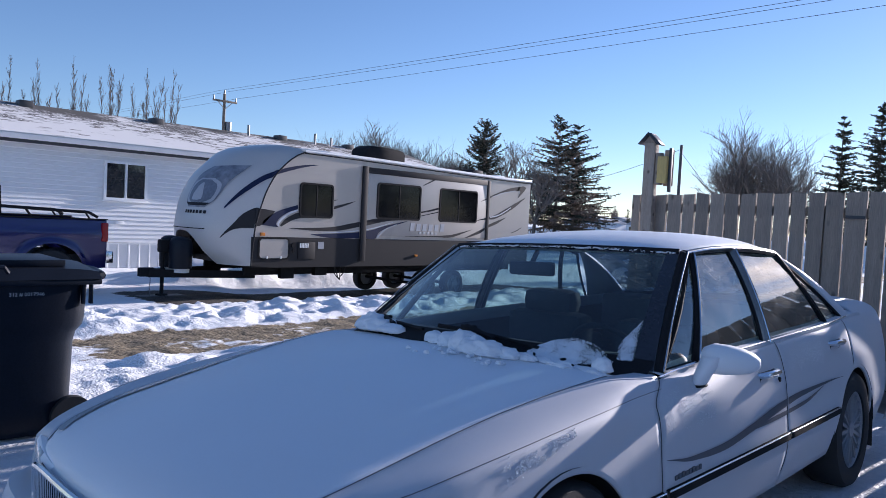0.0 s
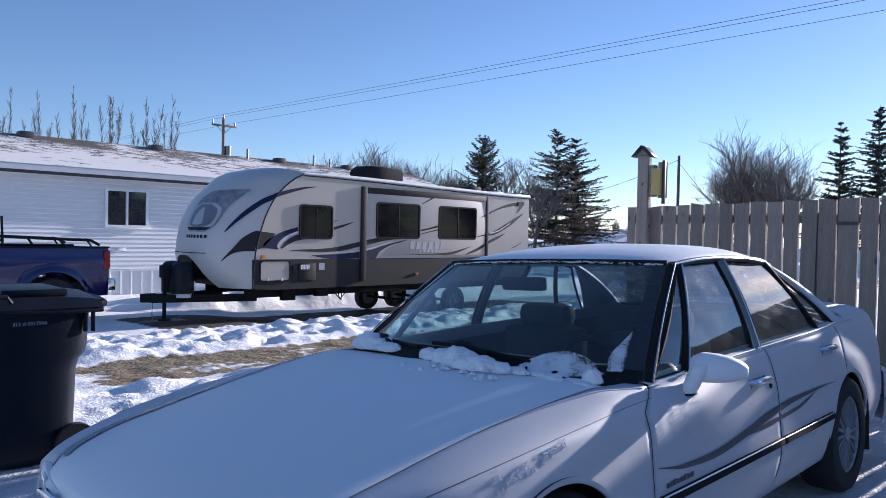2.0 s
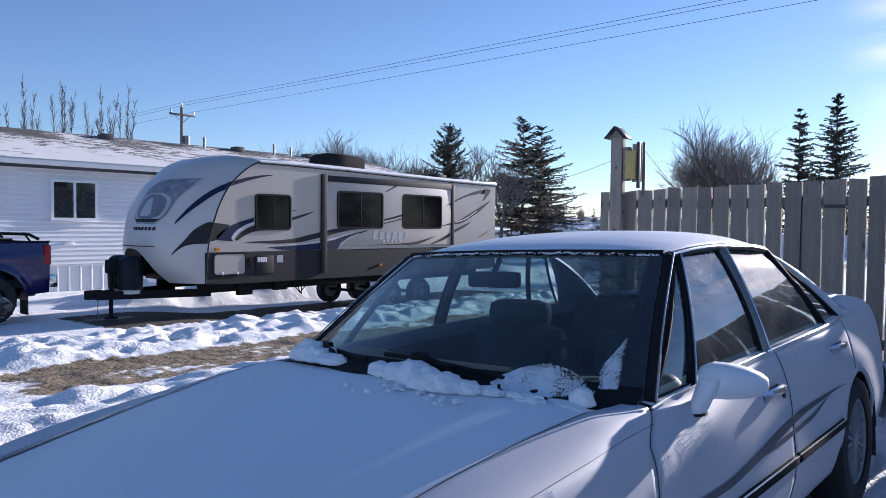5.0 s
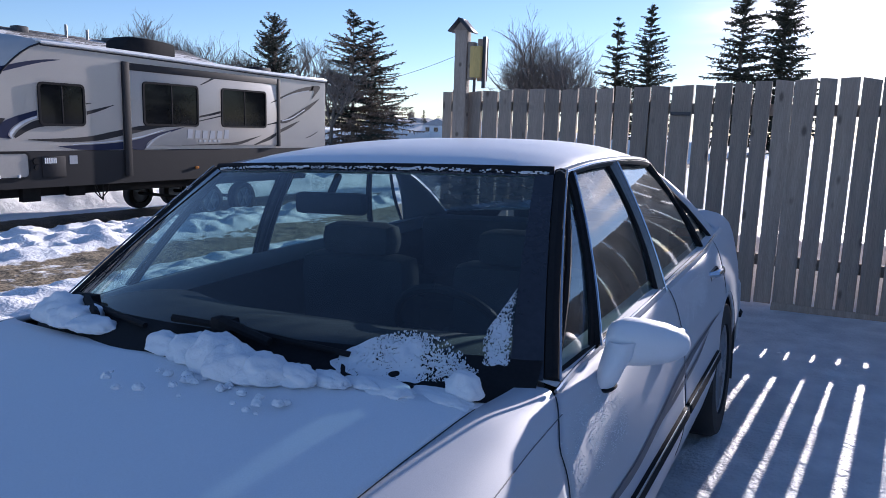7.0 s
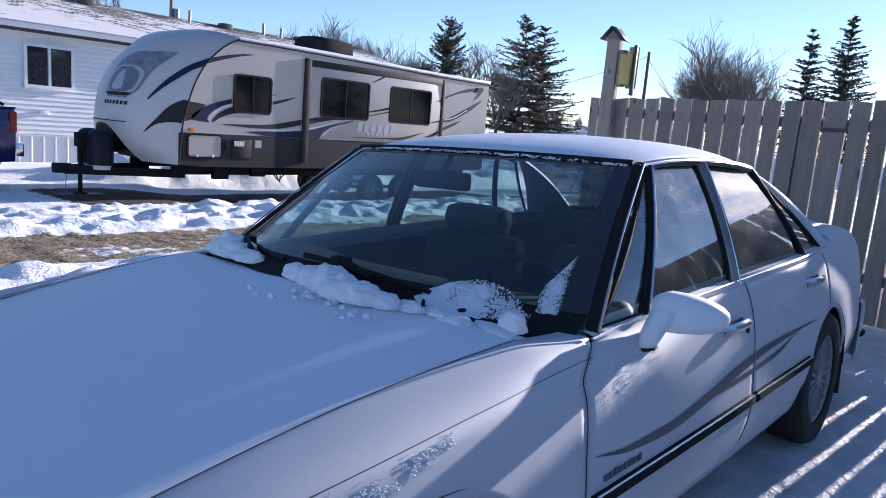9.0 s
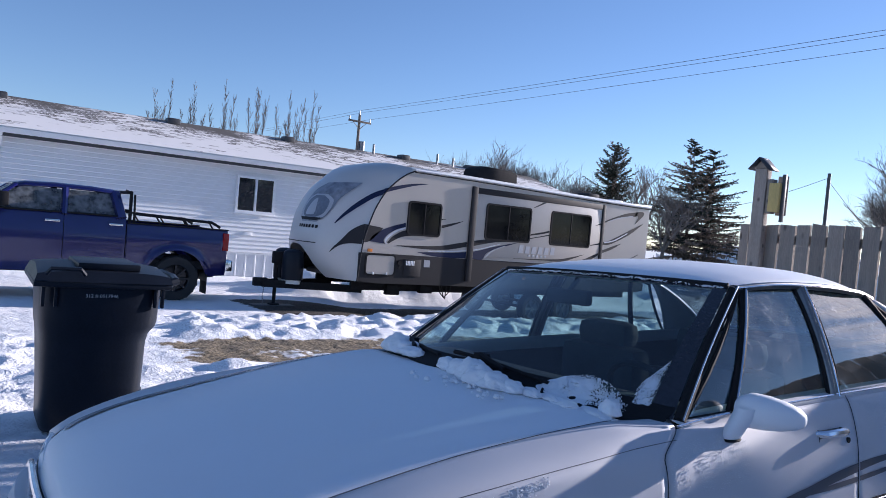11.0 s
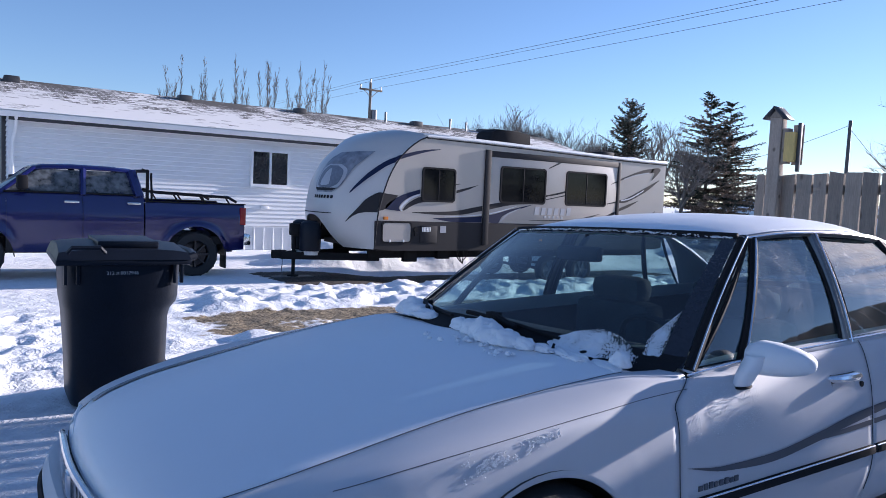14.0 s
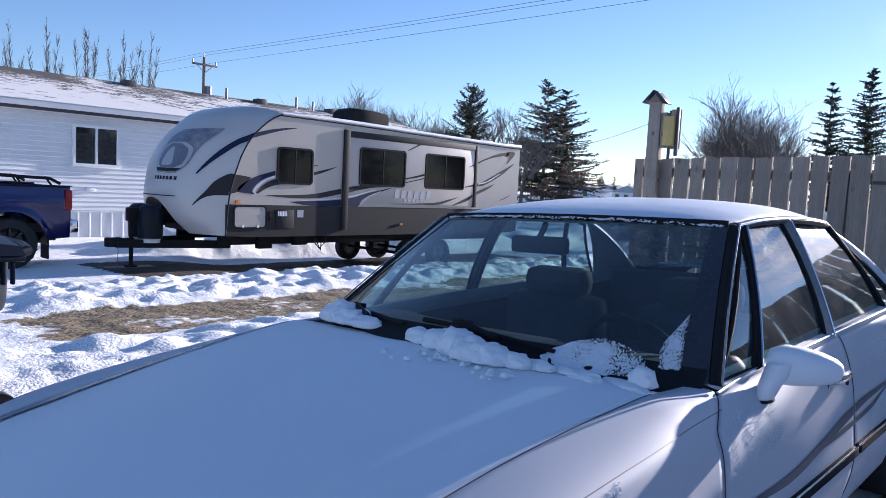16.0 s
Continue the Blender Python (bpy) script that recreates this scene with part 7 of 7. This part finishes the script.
def dark_pole():
    p = thing("service_pole", "slim dark steel service pole behind the fence", "pole", pose(39.0, 19.1, 0))
    bm = bmesh.new()
    cyl(bm, (0, 0, GZ), (0, 0, 6.65), 0.11, 0.09, 10)
    part("shaft", bm, "dark_trim", p)
    for a, b, sag in (((0, 0, 6.4), (6, 17, 4.2), 0.6), ((0, 0, 6.2), (3, -4.0, 0.0), 0.0)):
        w = thing("service_cable", "thin cable running from the service pole", "cable", pose(39.0, 19.1, 0), kind="structure")
        bm = bmesh.new()
        tube(bm, [Vector(a).lerp(Vector(b), t) - Vector((0, 0, sag * 4 * t * (1 - t))) for t in np.linspace(0, 1, 12)], 0.014, 4)
        part("cable", bm, "wire", w)


dark_pole()


def white_fence():
    f = thing("vinyl_fence", "low white vinyl fence across the snow", "fence", kind="structure")
    for k in range(12):
        boxpart("fence_panel", (56.0, 56.1, 8.0 + 3.0 * k, 10.9 + 3.0 * k, GZ, 0.95), "trim_white", f, 0.01)
        boxpart("fence_post", (55.95, 56.15, 10.9 + 3.0 * k, 11.0 + 3.0 * k, GZ, 1.05), "trim_white", f, 0.01)


white_fence()


def far_house(x, y, w, d, h, roof_h, seed):
    b = thing("far_house", "distant low house with a snowy roof", "house", pose(x, y, GZ), "distant houses")
    boxpart("wall", (0, d, 0, w, 0, h), "skirting", b, 0)
    bm = bmesh.new()
    slab(bm, [(-0.5, h), (w + 0.5, h), (w / 2, h + roof_h)], "x", -0.4, d + 0.4)
    part("roof", bm, "roof_far", b, smooth=False)
    for k in range(3):
        boxpart("window", (-0.06, -0.01, w * (0.2 + 0.28 * k), w * (0.2 + 0.28 * k) + 1.2, 1.0, 2.1), "house_glass", b, 0)


for k, (bearing, dist, w, h) in enumerate(((31.5, 210, 16, 3.0), (29.5, 230, 14, 3.2), (28.0, 190, 9, 2.6), (26.3, 220, 12, 3.4), (24.0, 240, 18, 3.0))):
    a = radians(bearing)
    far_house(-2 + dist * math.cos(a), -1.5 + dist * math.sin(a), w, 9, h, 1.9, k)
for k in range(16):
    a = radians(14 + 1.25 * k)
    d = 250 + 30 * math.sin(k * 2.3)
    at = (-2 + d * math.cos(a), -1.5 + d * math.sin(a), GZ)
    if k % 4 == 1:
        spruce("far_spruce", "small dark spruce far off", at, 6.5 + (k % 3), 2.2, 60 + k, group="distant trees")
    else:
        bare_tree("far_tree", "small distant leafless tree", at, 7 + 1.3 * (k % 4), 60 + k, spread=0.4, depth=4, stems=2, upright=1.0, group="distant trees")


# ---- home behind the camera, seen only in reflections ----
def rear_home():
    h = thing("neighbour_home", "white sided home with a shingled roof", "house", pose(0, 0, 0))
    boxpart("wall", (-9.0, 1.5, -13.0, -5.5, -0.2, 2.7), "siding", h, 0)
    bm = bmesh.new()
    slab(bm, [(-13.5, 2.65), (-5.0, 2.65), (-9.2, 4.3)], "x", -9.4, 1.9)
    part("roof", bm, "roof_far", h, smooth=False)


rear_home()
# unseen treeline, added to darken what the trailer windows mirror
for k in range(14):
    x = -34 + 7.5 * k
    if k % 3:
        spruce("backdrop_spruce", "dark unseen spruce behind the camera, added for reflections", (x, -34 - 4 * (k % 2), 0.1), 8.5 + k % 3, 3.0, 120 + k, group="yard trees")
    else:
        bare_tree("backdrop_tree", "leafless unseen tree behind the camera, added for reflections", (x, -32, 0.1), 9.0, 120 + k, depth=5, stems=3, group="yard trees")

# ---- snow lying on the sedan ----


def snow_clump(at, size, seed, turn=0.0, rough_=0.24):
    c = thing("snow_clump", "lumpy white snow heaped along the car cowl", "snow", pose(*at, -2.3, 0, turn), "snow on the car")
    bm = bmesh.new()
    bmesh.ops.create_icosphere(bm, subdivisions=4, radius=1.0)
    for v in bm.verts:
        p = v.co.copy()
        k = 1 + rough_ * n3(p.x * 1.6 + seed, p.y * 1.6, p.z * 1.6) + 0.5 * rough_ * n3(p.x * 4 + seed, p.y * 4, p.z * 4) + 0.045 * n3(p.x * 11, p.y * 11 + seed, p.z * 11)
        v.co = Vector((p.x * size[0], p.y * size[1], p.z * size[2])) * k
        if v.co.z < 0:
            v.co.z *= 0.35
    return part("snow_lump", bm, "snow", c, angle=80)


for k, (x, y, z, a, b, c, turn) in enumerate((
    (-0.950, 0.540, 0.872, 0.050, 0.085, 0.060, 18), (-0.985, 0.440, 0.880, 0.048, 0.085, 0.048, 16), (-1.015, 0.330, 0.886, 0.040, 0.075, 0.030, 12),
    (-1.040, 0.030, 0.893, 0.036, 0.070, 0.036, 0), (-1.050, -0.060, 0.895, 0.046, 0.070, 0.048, 0), (-1.058, -0.135, 0.897, 0.056, 0.070, 0.064, 0),
    (-1.075, -0.205, 0.897, 0.058, 0.070, 0.052, 0), (-1.068, -0.275, 0.897, 0.055, 0.070, 0.045, 0), (-1.045, -0.340, 0.895, 0.038, 0.060, 0.034, -6),
    (-1.015, -0.405, 0.893, 0.028, 0.055, 0.022, -10), (-0.985, -0.465, 0.890, 0.022, 0.050, 0.014, -14), (-0.905, -0.660, 0.890, 0.034, 0.048, 0.040, -20),
    (-0.965, -0.500, 0.879, 0.046, 0.100, 0.020, -14), (-0.935, -0.620, 0.874, 0.038, 0.085, 0.017, -20))):
    snow_clump((x, y, z + 0.020), (a, b, c), k + 1, turn)
for k in range(26):
    rng = random.Random(900 + k)
    r = rng.uniform(0.004, 0.011)
    snow_clump((-1.12 - abs(rng.gauss(0, 0.05)), rng.uniform(-0.42, 0.02), 0.906), (r, r * 1.2, r), 30 + k)


def frost_patch(name, label, s0, s1, reach, seed, hole, lift=0.006, nu=200, nv=120):
    """Wind-packed frost on the windshield: s across it, reach(q) how far up."""
    c = thing(name, label, "snow", CAR.matrix_world.copy(), "snow on the car")
    verts, faces = [], []
    for i in range(nu + 1):
        q = i / nu
        s = s0 + (s1 - s0) * q
        for j in range(nv + 1):
            t = reach(q)[0] + (reach(q)[1] - reach(q)[0]) * j / nv
            p = wind_point(s, t)
            a, b = wind_point(s + 0.02, t) - p, wind_point(s, t + 0.02) - p
            nrm = a.cross(b).normalized()
            nrm = -nrm if nrm.z < 0 else nrm
            edge = min(1, 6 * min(q, 1 - q, (1 - j / nv) * 0.8 + 0.02))
            h = lift * (0.4 + 0.6 * edge) * (1 + 0.6 * n3(p.x * 30 + seed, p.y * 30, p.z * 30)) + 0.002
            verts.append(tuple(p + nrm * h))
    for i in range(nu):
        for j in range(nv):
            k = i * (nv + 1) + j
            p = Vector(verts[k])
            solid = 0.5 + 0.35 * n3(p.x * 18 + seed, p.y * 18, p.z * 18) + 0.5 * n3(p.x * 190, p.y * 190 + seed, p.z * 190) + 0.5 * n3(p.x * 420, p.y * 420 + seed, p.z * 420)
            if solid > hole(i / nu, j / nv):
                faces.append((k, k + nv + 1, k + nv + 2, k + 1))
    mesh = mesh_from("frost_crust", verts, faces, "snow")
    ob = new("frost_crust", mesh)
    ob.parent = c
    mod = ob.modifiers.new("thickness", "SOLIDIFY")
    mod.thickness, mod.offset = 0.003, 0
    return c


frost_patch("wiper_frost", "speckled fan of frost swept by the wiper", -0.50, -0.91, lambda q: (-0.28, -0.12 + 0.27 * math.sin(math.pi * min(1, 0.08 + 0.92 * q)) ** 0.7), 3, lambda u, v: -0.10 + 0.30 * ramp01(u, 0.08, 0.30) + 0.38 * ramp01(u, 0.40, 0.95) + 0.30 * ramp01(v, 0.80, 1.0), lift=0.012)
frost_patch("edge_frost", "speckled strip of frost beside the pillar", -0.855, -0.922, lambda q: (-0.22, 0.17 + 0.20 * q), 8, lambda u, v: 0.10 + 0.40 * v ** 2 + 0.55 * abs(2 * u - 1) ** 3, lift=0.003, nu=70, nv=220)
frost_patch("seal_frost", "line of frost crumbs along the windshield top", -0.98, 0.98, lambda q: (0.975, 1.0), 5, lambda u, v: 0.62 + 0.1 * abs(2 * v - 1), lift=0.007)


def skin_frost(x0, x1, z0, z1, seed, thin):
    """Sparkling frost grains on the driver side of the body, laid only as its sunlit patches."""
    c = thing("sunlit_frost", "patch of frost grains laid where the sun strikes the paint", "frost", CAR.matrix_world.copy(), "snow on the car")
    rng = random.Random(seed)
    verts, faces = [], []
    for _ in range(int(5200 * (x1 - x0) * (z1 - z0) / 0.1)):
        x, z = rng.uniform(x0, x1), rng.uniform(z0, z1)
        qx, qz = abs(2 * (x - x0) / (x1 - x0) - 1), abs(2 * (z - z0) / (z1 - z0) - 1)
        if rng.random() < thin + 0.6 * max(qx, qz) ** 3 or n3(x * 14 + seed, z * 14) < -0.25:
            continue
        p = skin(x, u_at(x, z), 0.001)
        r = rng.uniform(0.0008, 0.0022)
        k = len(verts)
        base = Vector((p.x, -p.y, p.z))
        for a in (0.3, 2.4, 4.5):
            verts.append(tuple(base + Vector((r * math.cos(a + seed), 0, r * math.sin(a + seed)))))
        verts.append(tuple(base + Vector((r * 0.4, -1.3 * r, 0))))
        faces += [(k, k + 1, k + 3), (k + 1, k + 2, k + 3), (k + 2, k, k + 3)]
    ob = tagged(new("frost_crust", mesh_from("frost_crust", verts, faces, "snow")), kind="stuff")
    ob.parent = c


def fender_frost():
    """A wind-blown streak of coarse frost crumbs below the fender crease, thick at its upper end."""
    c = thing("fender_frost", "white streak of frost crumbs on the fender", "frost", CAR.matrix_world.copy(), "snow on the car")
    rng = random.Random(77)
    verts, faces = [], []
    for _ in range(2600):
        q = rng.random()
        x = -1.66 + 0.32 * q
        z = 0.708 + 0.058 * q + rng.gauss(0, 0.006 + 0.006 * (1 - q))
        if rng.random() > 0.75 - 0.3 * abs(2 * q - 0.9) or n3(x * 60, z * 60, 3.0) + 0.5 * n3(x * 17, z * 30, 8.0) < -0.02:
            continue
        p = skin(x, u_at(x, z), 0.0015)
        r = 0.0009 + 0.0026 * rng.random() ** 2
        k = len(verts)
        base = Vector((p.x, -p.y, p.z))
        turn = rng.uniform(0, math.tau)
        for a in (0.0, 1.6, 3.1, 4.7):
            verts.append(tuple(base + Vector((1.3 * r * math.cos(a + turn), 0, r * math.sin(a + turn)))))
        verts.append(tuple(base + Vector((r * 0.4, -0.55 * r, 0.4 * r))))
        faces += [(k + i, k + (i + 1) % 4, k + 4) for i in range(4)]
    ob = tagged(new("frost_crust", mesh_from("frost_crust", verts, faces, "snow")), kind="stuff")
    ob.parent = c


fender_frost()
# white grains stand in for the sun patches on the frosted doors
skin_frost(-0.86, -0.44, 0.66, 0.82, 1, 0.35)
skin_frost(0.34, 0.90, 0.74, 0.87, 2, 0.40)
